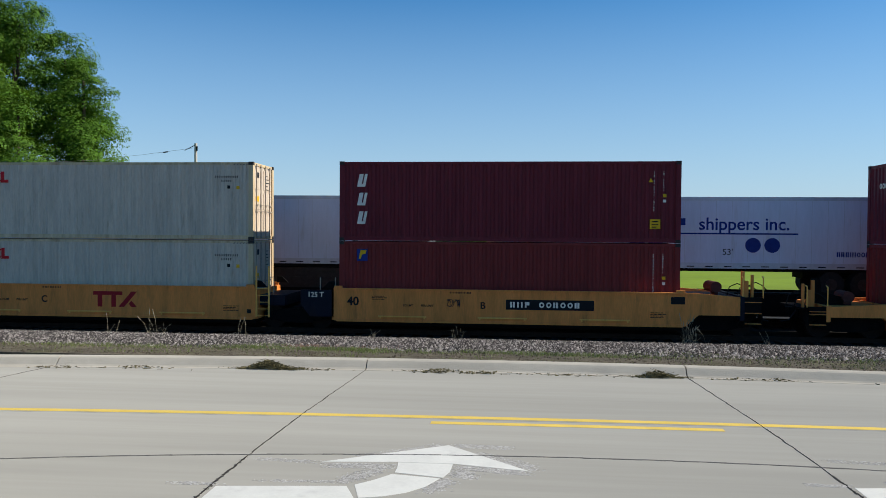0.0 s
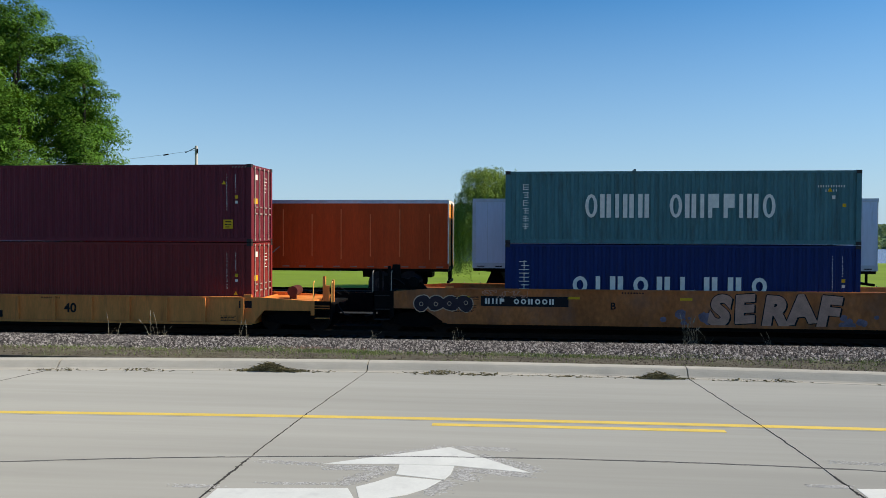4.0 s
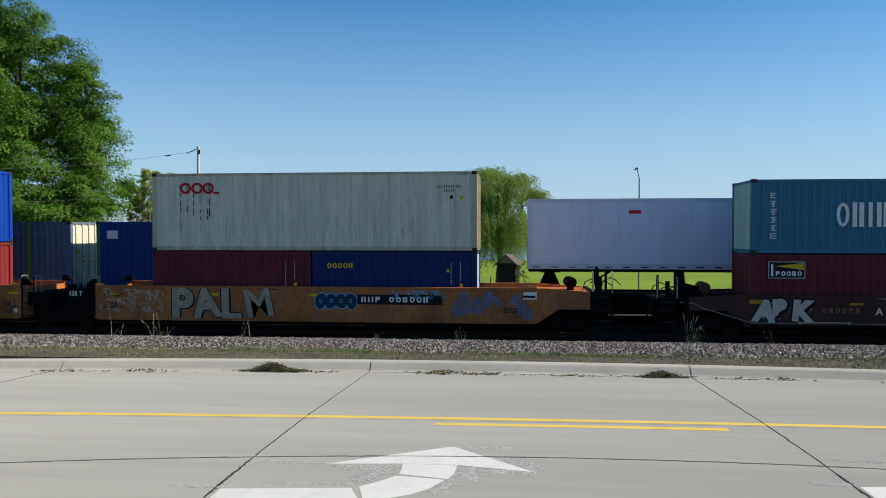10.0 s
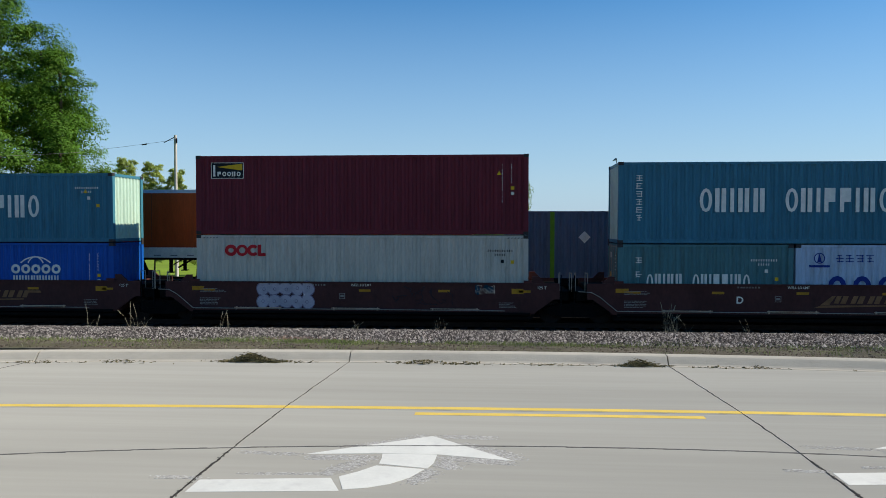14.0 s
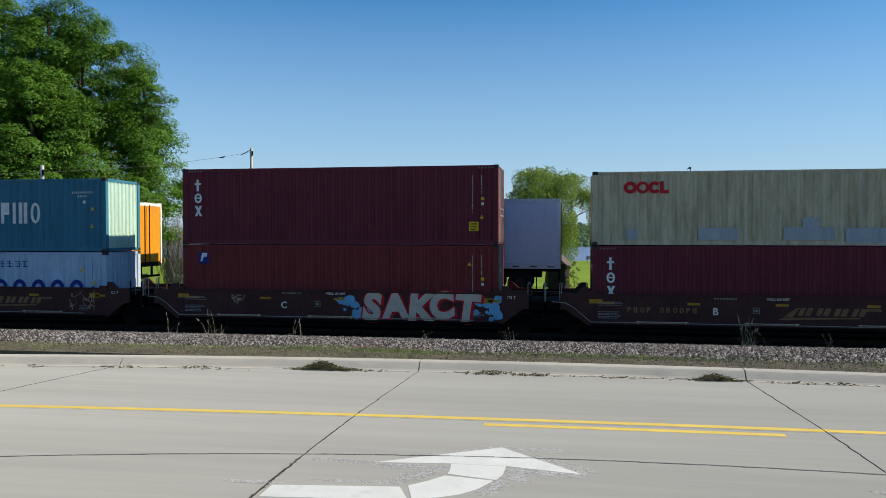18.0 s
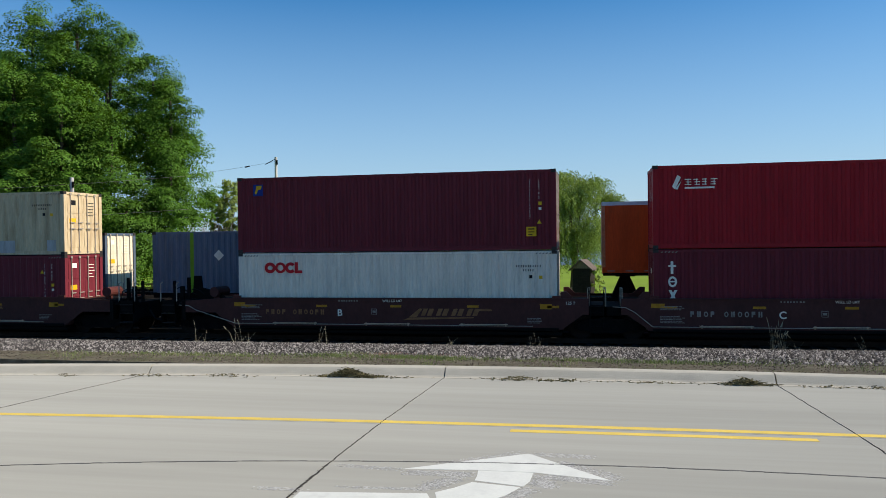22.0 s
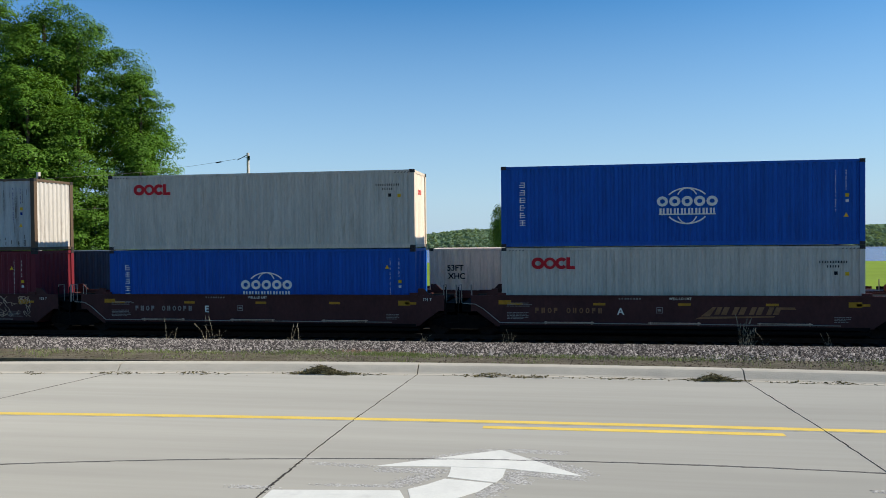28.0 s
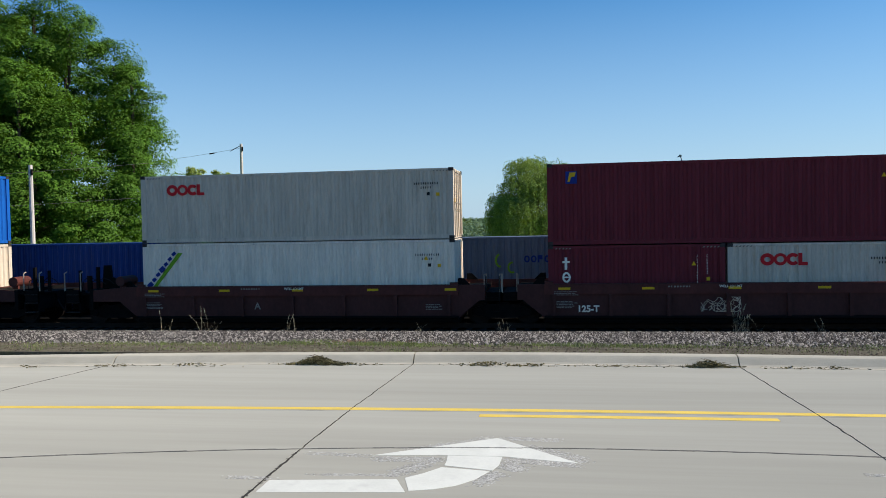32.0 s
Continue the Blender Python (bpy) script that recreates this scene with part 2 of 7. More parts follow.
MAT = dict(
    maroon=paint("maroon_paint", (0.165, 0.021, 0.029), 0.12, (0.06, 0.02, 0.015)),
    maroon_red=paint("brick_red_paint", (0.222, 0.03, 0.027), 0.12, (0.07, 0.02, 0.015)),
    red=paint("bright_red_paint", (0.36, 0.014, 0.02), 0.08, (0.12, 0.02, 0.015)),
    plum=paint("plum_paint", (0.165, 0.025, 0.034), 0.1, (0.05, 0.02, 0.02)),
    grey_white=paint("grey_white_paint", (0.6, 0.505, 0.395), 0.25, (0.25, 0.19, 0.12)),
    white=paint("white_paint", (0.82, 0.7, 0.56), 0.12, (0.3, 0.24, 0.17)),
    cream=paint("rusty_cream_paint", (0.62, 0.49, 0.3), 0.7, (0.3, 0.18, 0.085)),
    pale=paint("stained_pale_paint", (0.76, 0.65, 0.48), 0.2, (0.18, 0.11, 0.06)),
    blue=paint("strong_blue_paint", (0.004, 0.09, 0.36), 0.08, (0.02, 0.03, 0.08)),
    royal_blue=paint("deep_royal_blue_paint", (0.003, 0.05, 0.31), 0.08, (0.015, 0.02, 0.08)),
    navy=paint("navy_paint", (0.008, 0.026, 0.11), 0.15, (0.03, 0.03, 0.06)),
    teal=paint("teal_green_paint", (0.08, 0.195, 0.195), 0.45, (0.06, 0.065, 0.05)),
    teal_blue=paint("teal_blue_paint", (0.045, 0.18, 0.235), 0.2, (0.04, 0.07, 0.07)),
    mint=paint("pale_mint_paint", (0.42, 0.58, 0.47), 0.2, (0.2, 0.2, 0.12)),
    blue_white=paint("chalky_blue_white_paint", (0.45, 0.52, 0.6), 0.3, (0.14, 0.1, 0.07)),
    cosco_white=paint("rust_spotted_white_paint", (0.5, 0.47, 0.42), 0.3, (0.12, 0.08, 0.05)),
    slate=paint("slate_grey_paint", (0.085, 0.11, 0.15), 0.12, (0.05, 0.05, 0.05)),
    slate_pale=paint("pale_slate_paint", (0.13, 0.16, 0.21), 0.12, (0.06, 0.06, 0.06)),
    deep_blue=paint("deep_blue_paint", (0.009, 0.048, 0.19), 0.08, (0.02, 0.02, 0.04)),
    # lighter than the trailer's orange: light caught on the ribs is painted in
    orange_rib=paint("sunlit_orange_rib_paint", (0.85, 0.24, 0.08), 0.1, (0.4, 0.1, 0.03)),
    orange=paint("orange_paint", (0.58, 0.078, 0.014), 0.1, (0.25, 0.05, 0.015)),
    trailer=surface("trailer_white_skin", (0.6, 0.65, 0.76), 0.38, 0, 0.06, 0.6, STREAK, 0.12, (0.38, 0.37, 0.36), 1.5, 0.05, 8, spec=0.5),
    trailer_trim=surface("aluminium_trim", (0.5, 0.53, 0.58), 0.4, 0.25, 0.1, 4, spec=0.4),
    ttx=paint("yellow_ochre_car_paint", (0.8, 0.268, 0.064), 0.3, (0.2, 0.07, 0.035), 0.6, 0.16),
    # brighter copy of the ochre: sunlight on rails and posts painted in
    ttx_bright=paint("sunlit_worn_yellow_rail_paint", (0.9, 0.47, 0.11), 0.15, (0.4, 0.17, 0.05)),
    rust=surface("faded_rust_orange_car_paint", (0.46, 0.142, 0.042), 0.75, 0, 0.35, 0.8, (1, 1, 0.6), 0.55, (0.22, 0.12, 0.085), 1.0, 0.12, 20),
    bnsf=surface("oxide_brown_car_paint", (0.08, 0.028, 0.023), 0.6, 0, 0.18, 1.0, (1, 1, 0.6), 0.25, (0.03, 0.014, 0.012), 1.4, 0.1, 20, spec=0.12),
    bnsf_red=surface("oxide_red_chord_paint", (0.1, 0.03, 0.024), 0.6, 0, 0.18, 1.0, (1, 1, 0.6), 0.2, (0.03, 0.014, 0.012), 1.4, 0.1, 20, spec=0.12),
    # steel, wheel and rail colours lowered to hold the deep shade below the cars
    steel=surface("grimy_shade_black_steel", (0.005, 0.0045, 0.0042), 0.8, 0.0, 0.3, 5, grime=0.3, grime_color=(0.016, 0.01, 0.007), bump=0.15, spec=0.1),
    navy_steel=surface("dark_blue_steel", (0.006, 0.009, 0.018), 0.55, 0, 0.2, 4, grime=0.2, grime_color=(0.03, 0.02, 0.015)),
    wheel=surface("worn_shaded_wheel_steel", (0.02, 0.015, 0.013), 0.65, 0.2, 0.25, 6),
    rail=surface("rail_steel", (0.03, 0.02, 0.015), 0.8, 0.0, 0.25, 4, spec=0.1),
    galv=surface("galvanised_steel", (0.36, 0.31, 0.25), 0.5, 0.15, 0.15, 8),
    castings=surface("casting_steel", (0.045, 0.038, 0.034), 0.6, 0.2, 0.2, 8),
    rubber=surface("tyre_rubber", (0.02, 0.02, 0.02), 0.8, 0, 0.2, 8),
    sticker_white=surface("white_marking", (0.86, 0.78, 0.65), 0.5, 0, 0.1, 5, grime=0.1, grime_color=(0.4, 0.38, 0.36)),
    sticker_yellow=surface("yellow_marking", (0.75, 0.42, 0.02), 0.45, 0, 0.1, 6),
    sticker_black=surface("black_marking", (0.012, 0.012, 0.014), 0.5, 0, 0.1, 6),
    sticker_red=surface("red_marking", (0.6, 0.02, 0.025), 0.5, 0, 0.12, 6),
    sticker_blue=surface("blue_marking", (0.012, 0.035, 0.2), 0.5, 0, 0.12, 6),
    sticker_tan=surface("faded_gold_marking", (0.27, 0.125, 0.055), 0.6, 0, 0.25, 4),
    reflector=surface("amber_reflector", (0.5, 0.22, 0.02), 0.4, 0, 0.15, 6),
    rusty_edge=paint("rusty_edge_paint", (0.11, 0.075, 0.05), 0.5, (0.1, 0.055, 0.03)),
    orange_worn=surface("scuffed_orange_end_paint", (0.55, 0.2, 0.1), 0.6, 0, 0.3, 1.2, grime=0.6, grime_color=(0.2, 0.17, 0.15), grime_scale=1.5),
    amber=surface("amber_door_paint", (0.72, 0.25, 0.015), 0.45, 0, 0.1, 5, grime=0.15, grime_color=(0.4, 0.15, 0.03)),
    sticker_dim=surface("worn_pale_marking", (0.27, 0.235, 0.205), 0.6, 0, 0.25, 4),
    post_green=paint("deep_green_post_paint", (0.03, 0.2, 0.075), 0.1),
    sticker_green=surface("lime_green_marking", (0.16, 0.34, 0.02), 0.5, 0, 0.12, 5),
    patch=paint("grey_touch_up_paint", (0.42, 0.41, 0.39), 0.3, (0.2, 0.16, 0.1)),
    tag_silver=surface("silver_spray_paint", (0.66, 0.44, 0.29), 0.6, 0.0, 0.2, 4, grime=0.35, grime_color=(0.2, 0.13, 0.09)),
    tag_pale=surface("pale_spray_paint", (0.64, 0.49, 0.36), 0.6, 0, 0.15, 3, grime=0.12, grime_color=(0.4, 0.3, 0.28)),
    tag_lilac=surface("lilac_spray_paint", (0.5, 0.42, 0.44), 0.6, 0, 0.2, 3, grime=0.2, grime_color=(0.3, 0.22, 0.25)),
    tag_violet=surface("dull_violet_spray_paint", (0.26, 0.2, 0.25), 0.6, 0, 0.2, 3),
    tag_haze=surface("faded_violet_spray_paint", (0.2, 0.15, 0.18), 0.6, 0, 0.3, 3, grime=0.4, grime_color=(0.17, 0.1, 0.07)),
    tag_tan=surface("tan_grey_spray_paint", (0.45, 0.32, 0.21), 0.6, 0, 0.25, 4, grime=0.4, grime_color=(0.2, 0.12, 0.08)),
    tag_pink=surface("pink_spray_paint", (0.58, 0.3, 0.2), 0.6, 0, 0.2, 3),
    tag_dark=surface("violet_black_spray_paint", (0.045, 0.03, 0.035), 0.6, 0, 0.2, 4),
    tag_cyan=surface("light_blue_spray_paint", (0.16, 0.4, 0.55), 0.6, 0, 0.2, 3),
    tag_teal=surface("teal_spray_paint", (0.008, 0.045, 0.075), 0.6, 0, 0.2, 3),
    concrete=surface("road_concrete", (0.37, 0.357, 0.305), 0.88, 0, 0.1, 0.5, (0.05, 1.0, 1), 0.16, (0.27, 0.255, 0.235), 0.8, 0.06, 60, spec=0.05, per_object=0.025),
    kerb=surface("kerb_concrete", (0.46, 0.425, 0.35), 0.88, 0, 0.08, 1.2, (0.5, 1, 1), 0.2, (0.25, 0.235, 0.21), 2.0, 0.2, 50, spec=0.05),
    joint=surface("joint_tar_and_dirt", (0.045, 0.042, 0.038), 0.95, 0, 0.3, 6, bump=0.5, spec=0.1),
    fine_joint=surface("joint_sealant", (0.13, 0.125, 0.115), 0.9, 0, 0.25, 6, spec=0.1),
    road_white=surface("worn_white_road_paint", (0.63, 0.63, 0.57), 0.8, 0, 0.06, 4, grime=0.2, grime_color=(0.45, 0.44, 0.41), grime_scale=9, spec=0.2),
    road_ghost=surface("scoured_road_patch", (0.4, 0.39, 0.36), 0.9, 0, 0.1, 7, bump=0.3, island=0.34, spec=0.2),
    road_yellow=surface("yellow_road_paint", (0.69, 0.495, 0.105), 0.8, 0, 0.08, 4, grime=0.15, grime_color=(0.5, 0.33, 0.1), grime_scale=9, spec=0.2),
    # near black: shade under the cars and in stone gaps is in this colour
    ballast=surface("shade_dark_ballast_bed", (0.02, 0.018, 0.015), 0.95, 0, 0.35, 5, grime=0.3, grime_color=(0.09, 0.075, 0.06), grime_scale=9, bump=1.0, bump_scale=18, spec=0.2),
    stone=surface("pale_ballast_stone", (0.27, 0.247, 0.225), 0.92, 0, 0.2, 6, island=0.5, spec=0.1),
    stone_dark=surface("dark_ballast_stone", (0.06, 0.054, 0.05), 0.92, 0, 0.2, 6, island=0.6, spec=0.1),
    soil=surface("verge_soil_and_grass", (0.11, 0.095, 0.066), 0.95, 0, 0.4, 2.5, grime=0.5, grime_color=(0.1, 0.11, 0.035), grime_scale=1.6, bump=0.8, bump_scale=25, spec=0.1),
    clod=surface("verge_clod", (0.1, 0.082, 0.06), 0.95, 0, 0.2, 6, island=0.6, spec=0.1),
    debris=surface("washed_up_plant_debris", (0.115, 0.1, 0.05), 0.95, 0, 0.3, 8, island=0.6, spec=0.1),
    lawn=surface("mown_lawn", (0.17, 0.25, 0.025), 0.9, 0, 0.16, 0.12, (0.4, 1, 1), 0.25, (0.14, 0.23, 0.03), 0.05, 0.5, 8, spec=0.1),
    leaf=surface("maple_leaf", (0.078, 0.172, 0.02), 0.6, 0, 0.25, 0.5, island=0.26, spec=0.15, thin=0.3),
    leaf_willow=surface("willow_leaf", (0.18, 0.265, 0.07), 0.6, 0, 0.25, 1.2, island=0.4, spec=0.15, thin=0.3),
    leaf_bush=surface("poplar_leaf", (0.28, 0.36, 0.13), 0.6, 0, 0.12, 0.4, island=0.4, spec=0.2, thin=0.5),
    twig=surface("bare_twig", (0.22, 0.2, 0.19), 0.9, 0, 0.2, 3),
    bark=surface("tree_bark", (0.085, 0.065, 0.048), 0.95, 0, 0.3, 2, (4, 4, 0.6), bump=0.8, bump_scale=10, spec=0.1),
    wood=surface("weathered_wood", (0.23, 0.185, 0.14), 0.9, 0, 0.25, 1.5, (6, 6, 0.5), bump=0.3, spec=0.15),
    pole=surface("sun_bleached_pole_wood", (0.52, 0.48, 0.44), 0.85, 0, 0.2, 1.5, (6, 6, 0.4), 0.2, (0.2, 0.16, 0.12), 1.5, 0.3, 20, spec=0.15),
    lamp_grey=surface("dull_lamp_post_paint", (0.24, 0.25, 0.26), 0.5, 0.1, 0.15, 6),
    # dark creosote, lowered further to carry shade; the well house wall shares it
    tie=surface("creosoted_and_shaded_timber", (0.03, 0.024, 0.02), 0.95, 0, 0.3, 3, (1, 4, 4), bump=0.4, spec=0.1),
    grass=surface("grass_blade", (0.13, 0.175, 0.045), 0.7, 0, 0.1, 1, island=0.5, spec=0.2),
    sorrel=surface("red_sorrel_head", (0.25, 0.15, 0.11), 0.8, 0, 0.1, 1, island=0.4, spec=0.1),
    straw=surface("dry_grass_stalk", (0.3, 0.27, 0.19), 0.8, 0, 0.1, 1, island=0.35, spec=0.2),
    # pale bluish green with distance haze mixed in; translucence lifts its shadows
    far_wood=surface("distant_woodland", (0.15, 0.225, 0.155), 1.0, 0, 0.2, 0.06, island=0.08, spec=0.0, thin=0.4),
    shingle=surface("weathered_shingle", (0.13, 0.1, 0.085), 0.9, 0, 0.25, 5, bump=0.4, spec=0.1),
)
wm = bpy.data.materials.new("lake_water")
wm.use_nodes = True
_b = wm.node_tree.nodes["Principled BSDF"]
_b.inputs["Base Color"].default_value, _b.inputs["Roughness"].default_value = (0.15, 0.165, 0.25, 1), 0.25
_n, _p, _c = (wm.node_tree.nodes.new(k) for k in ("ShaderNodeTexNoise", "ShaderNodeBump", "ShaderNodeTexCoord"))
_n.inputs["Scale"].default_value, _n.inputs["Detail"].default_value = 0.9, 5
_p.inputs["Strength"].default_value, _p.inputs["Distance"].default_value = 0.9, 0.5
wm.node_tree.links.new(_c.outputs["Object"], _n.inputs["Vector"])
wm.node_tree.links.new(_n.outputs["Fac"], _p.inputs["Height"])
wm.node_tree.links.new(_p.outputs[0], _b.inputs["Normal"])
MAT["water"] = wm
for _k in ("concrete", "kerb", "stone", "stone_dark", "soil"):
    MAT[_k].node_tree.nodes["Principled BSDF"].inputs["Diffuse Roughness"].default_value = 0.22


# ---- mesh helpers ----
class Mesh:
    """Gathers simple solids into one mesh."""

    def __init__(self):
        self.v, self.f = [], []

    def add(self, verts, faces):
        k = len(self.v)
        self.v += [tuple(p) for p in verts]
        self.f += [tuple(i + k for i in f) for f in faces]
        return self

    def box(self, x0, x1, y0, y1, z0, z1):
        return self.add([(x0, y0, z0), (x1, y0, z0), (x1, y1, z0), (x0, y1, z0), (x0, y0, z1), (x1, y0, z1), (x1, y1, z1), (x0, y1, z1)],
                        [(3, 2, 1, 0), (4, 5, 6, 7), (0, 1, 5, 4), (1, 2, 6, 5), (2, 3, 7, 6), (3, 0, 4, 7)])

    def slab(self, outline, y0, y1):
        """A plate whose outline lies in x and z, counter-clockwise seen from -y."""
        n = len(outline)
        return self.add([(x, y0, z) for x, z in outline] + [(x, y1, z) for x, z in outline],
                        [tuple(range(n)), tuple(range(2 * n - 1, n - 1, -1))] + [(i, i + n, (i + 1) % n + n, (i + 1) % n) for i in range(n)])

    def plate(self, outline, z0, z1):
        """A plate whose outline lies in x and y, counter-clockwise from above."""
        n = len(outline)
        return self.add([(x, y, z0) for x, y in outline] + [(x, y, z1) for x, y in outline],
                        [tuple(range(n - 1, -1, -1)), tuple(range(n, 2 * n))] + [(i, (i + 1) % n, (i + 1) % n + n, i + n) for i in range(n)])

    def rod(self, p, q, r, n=6, r2=None):
        p, q = Vector(p), Vector(q)
        d = (q - p).normalized()
        a = d.orthogonal().normalized()
        b = d.cross(a)
        r2 = r if r2 is None else r2
        ring = [(math.cos(2 * math.pi * i / n), math.sin(2 * math.pi * i / n)) for i in range(n)]
        return self.add([p + r * (c * a + s * b) for c, s in ring] + [q + r2 * (c * a + s * b) for c, s in ring],
                        [tuple(range(n - 1, -1, -1)), tuple(range(n, 2 * n))] + [(i, (i + 1) % n, (i + 1) % n + n, i + n) for i in range(n)])

    def tube(self, pts, r, n=4):
        """One unbroken tube through the points, which run roughly along x."""
        ring = [(math.cos(2 * math.pi * i / n), math.sin(2 * math.pi * i / n)) for i in range(n)]
        k = len(pts)
        return self.add([(x, y + r * c, z + r * s) for x, y, z in pts for c, s in ring],
                        [(j * n + i, j * n + (i + 1) % n, (j + 1) * n + (i + 1) % n, (j + 1) * n + i) for j in range(k - 1) for i in range(n)] + [tuple(range(n - 1, -1, -1)), tuple((k - 1) * n + i for i in range(n))])

    def path(self, pts, r, n=6):
        for p, q in zip(pts, pts[1:]):
            self.rod(p, q, r, n)
        return self

    def ring(self, cx, cz, rx, rz, w, y0, y1, n=16, a0=0.0, a1=360.0):
        """A flat ring or arc in the plane of a side wall."""
        pts = [radians(a0 + (a1 - a0) * i / n) for i in range(n + 1)]
        for a, b in zip(pts, pts[1:]):
            o = [(cx + k * math.cos(u), cz + j * math.sin(u)) for u, k, j in ((a, rx - w, rz - w), (a, rx, rz), (b, rx, rz), (b, rx - w, rz - w))]
            self.slab(o, y0, y1)
        return self

    def data(self, name):
        m = bpy.data.meshes.new(name)
        m.from_pydata(self.v, [], self.f)
        m.update()
        return m


CACHE = {}
# markings whose strokes are too small to pick apart
JOINED = {"stencil", "number_marking", "hazard_mark", "rust_streak", "repair_patch", "graffiti_scrawl", "graffiti_bubble", "graffiti_splash", "graffiti_shading", "panel_seam", "reflector_tape", "joint_filler"}


def part(name, mesh, material, parent=None, label="", at=None, smooth=False):
    """One mesh object under a thing or a part. mesh: a Mesh or finished mesh data."""
    me = mesh.data(name) if isinstance(mesh, Mesh) else mesh
    if not me.materials:
        me.materials.append(None)
    ob = new(name, me)
    ob.material_slots[0].link = "OBJECT"
    ob.material_slots[0].material = MAT[material] if isinstance(material, str) else material
    ob.parent = parent
    if at is not None:
        ob.matrix_basis = at
    if smooth:
        me.polygons.foreach_set("use_smooth", [True] * len(me.polygons))
    if name in JOINED:
        tagged(ob, kind="stuff")
    return tagged(ob, label)


def cached(key, make):
    if key not in CACHE:
        CACHE[key] = make().data(key[0])
    return CACHE[key]


def empty(name, label, category, group="", kind=""):
    return tagged(new(name), label, category, group, kind)


def lettering(text, height, parent, material, x, y, z, name="lettering", bold=0.0, slant=0.0, label="", tilt=0.0):
    """Upright words on a wall that faces -y; x, z: their lower left corner."""
    c = bpy.data.curves.new("words", "FONT")
    c.body, c.size, c.extrude, c.offset, c.shear = text, height / 0.7, 0.003, bold, slant
    o = bpy.data.objects.new("words", c)
    me = bpy.data.meshes.new_from_object(o)
    bpy.data.objects.remove(o)
    me.materials.clear()
    return part(name, me, material, parent, label, pose(x, y, z, 90) @ pose(0, 0, 0, 0, 0, tilt))


# ---- ground, road, track bed ----
def strip_sheet(name, rows, material, label, xs=(-4000, -400, -120, -40, 0, 40, 120, 400, 4000)):
    """A sheet whose height follows rows of (y, z) and runs along x."""
    m = Mesh()
    n = len(rows)
    m.add([(x, y, z) for x in xs for y, z in rows], [(i * n + j, (i + 1) * n + j, (i + 1) * n + j + 1, i * n + j + 1) for i in range(len(xs) - 1) for j in range(n - 1)])
    return tagged(part(name, m, material), label, "ground", kind="structure")


strip_sheet("ground", [(-4000, 1.5), (-60, 1.5), (-9, 1.6), (10.52, 1.6), (10.57, 1.81), (11.6, 1.74), (13.4, 1.5), (13.9, 1.41)], "soil", "patchy grass and soil verge behind the kerb")
strip_sheet("ground_ballast", [(13.9, 1.41), (19, 0.86), (25.2, 0.05), (25.7, -0.03), (26.7, -0.24), (35.6, -0.22), (37.0, -0.36), (41.5, -0.66)], "ballast", "grey crushed stone ballast bed under two tracks, darkened for shade")
strip_sheet("lawn", [(41.5, -0.66), (60, -0.7), (90, -0.66), (121, -0.6), (122.5, -1.6), (124, -4.5), (405, -4.5)], "lawn", "bright mown park lawn sloping to the lake")
tagged(part("water", Mesh().add([(-4000, 122, -3.4), (4000, 122, -3.4), (4000, 420, -3.4), (-4000, 420, -3.4)], [(0, 1, 2, 3)]), "water"), "calm blue lake water", "water", kind="structure")


def fast_mesh(name, v, f):
    """Mesh data from arrays of points and of equal faces."""
    me = bpy.data.meshes.new(name)
    n = f.shape[1]
    me.vertices.add(len(v))
    me.vertices.foreach_set("co", np.ascontiguousarray(v, np.float32).ravel())
    me.loops.add(f.size)
    me.loops.foreach_set("vertex_index", np.ascontiguousarray(f, np.int32).ravel())
    me.polygons.add(len(f))
    me.polygons.foreach_set("loop_start", np.arange(0, f.size, n, dtype=np.int32))
    me.update(calc_edges=True)
    return me


def far_height(x, y):
    low = 6.0 + 5.5 / (1 + math.exp(-(x + 95) / 14)) + 1.6 * math.sin(x / 37.0) + 1.1 * math.sin(x / 13.0 + 1) - 1.5 / (1 + math.exp(-(x - 330) / 40))
    k = min(1, max(0, (y - 409) / 200)) ** 0.75
    return -3.8 + k * (low + 1.5)


def far_shore():
    m = Mesh()
    xs = list(range(-1500, 1501, 30))
    ys = [404, 411, 430, 470, 530, 610, 800, 2000, 4000]
    n = len(ys)
    m.add([(x, y, far_height(x, y)) for x in xs for y in ys], [(i * n + j, (i + 1) * n + j, (i + 1) * n + j + 1, i * n + j + 1) for i in range(len(xs) - 1) for j in range(n - 1)])
    tagged(part("far_shore", m, "far_wood"), "wooded hills on the far shore", "hill", kind="structure")
    # leafy tree heads that cover the hills
    rng = np.random.default_rng(5)
    n, per = 8500, 26
    x = rng.uniform(-480, 400, n)
    y = 410 + 190 * rng.random(n) ** 1.3
    r = rng.uniform(0.9, 2.1, n)
    z = np.array([far_height(a, b) for a, b in zip(x, y)])
    d = rng.normal(size=(n, per, 3))
    d[..., 2] = np.abs(d[..., 2])
    d /= np.linalg.norm(d, axis=2)[..., None]
    c = np.stack([x, y, z], -1)[:, None] + d * (r[:, None] * rng.uniform(0.75, 1.1, (n, per)))[..., None] * np.array([1, 1, 1.35])
    nrm = d + rng.normal(size=d.shape) * 0.22
    u = np.cross(nrm, rng.normal(size=d.shape))
    u /= np.linalg.norm(u, axis=2)[..., None]
    w = np.cross(nrm, u)
    w /= np.linalg.norm(w, axis=2)[..., None]
    s = rng.uniform(0.5, 0.85, (n, per, 1))
    v = np.stack([c - u * s, c - w * s, c + u * s, c + w * s], 2).reshape(-1, 3)
    tagged(part("woodland", fast_mesh("woodland", v, np.arange(len(v)).reshape(-1, 4)), "far_wood"), "dense green woodland on the far hills", "woodland", kind="stuff")


far_shore()


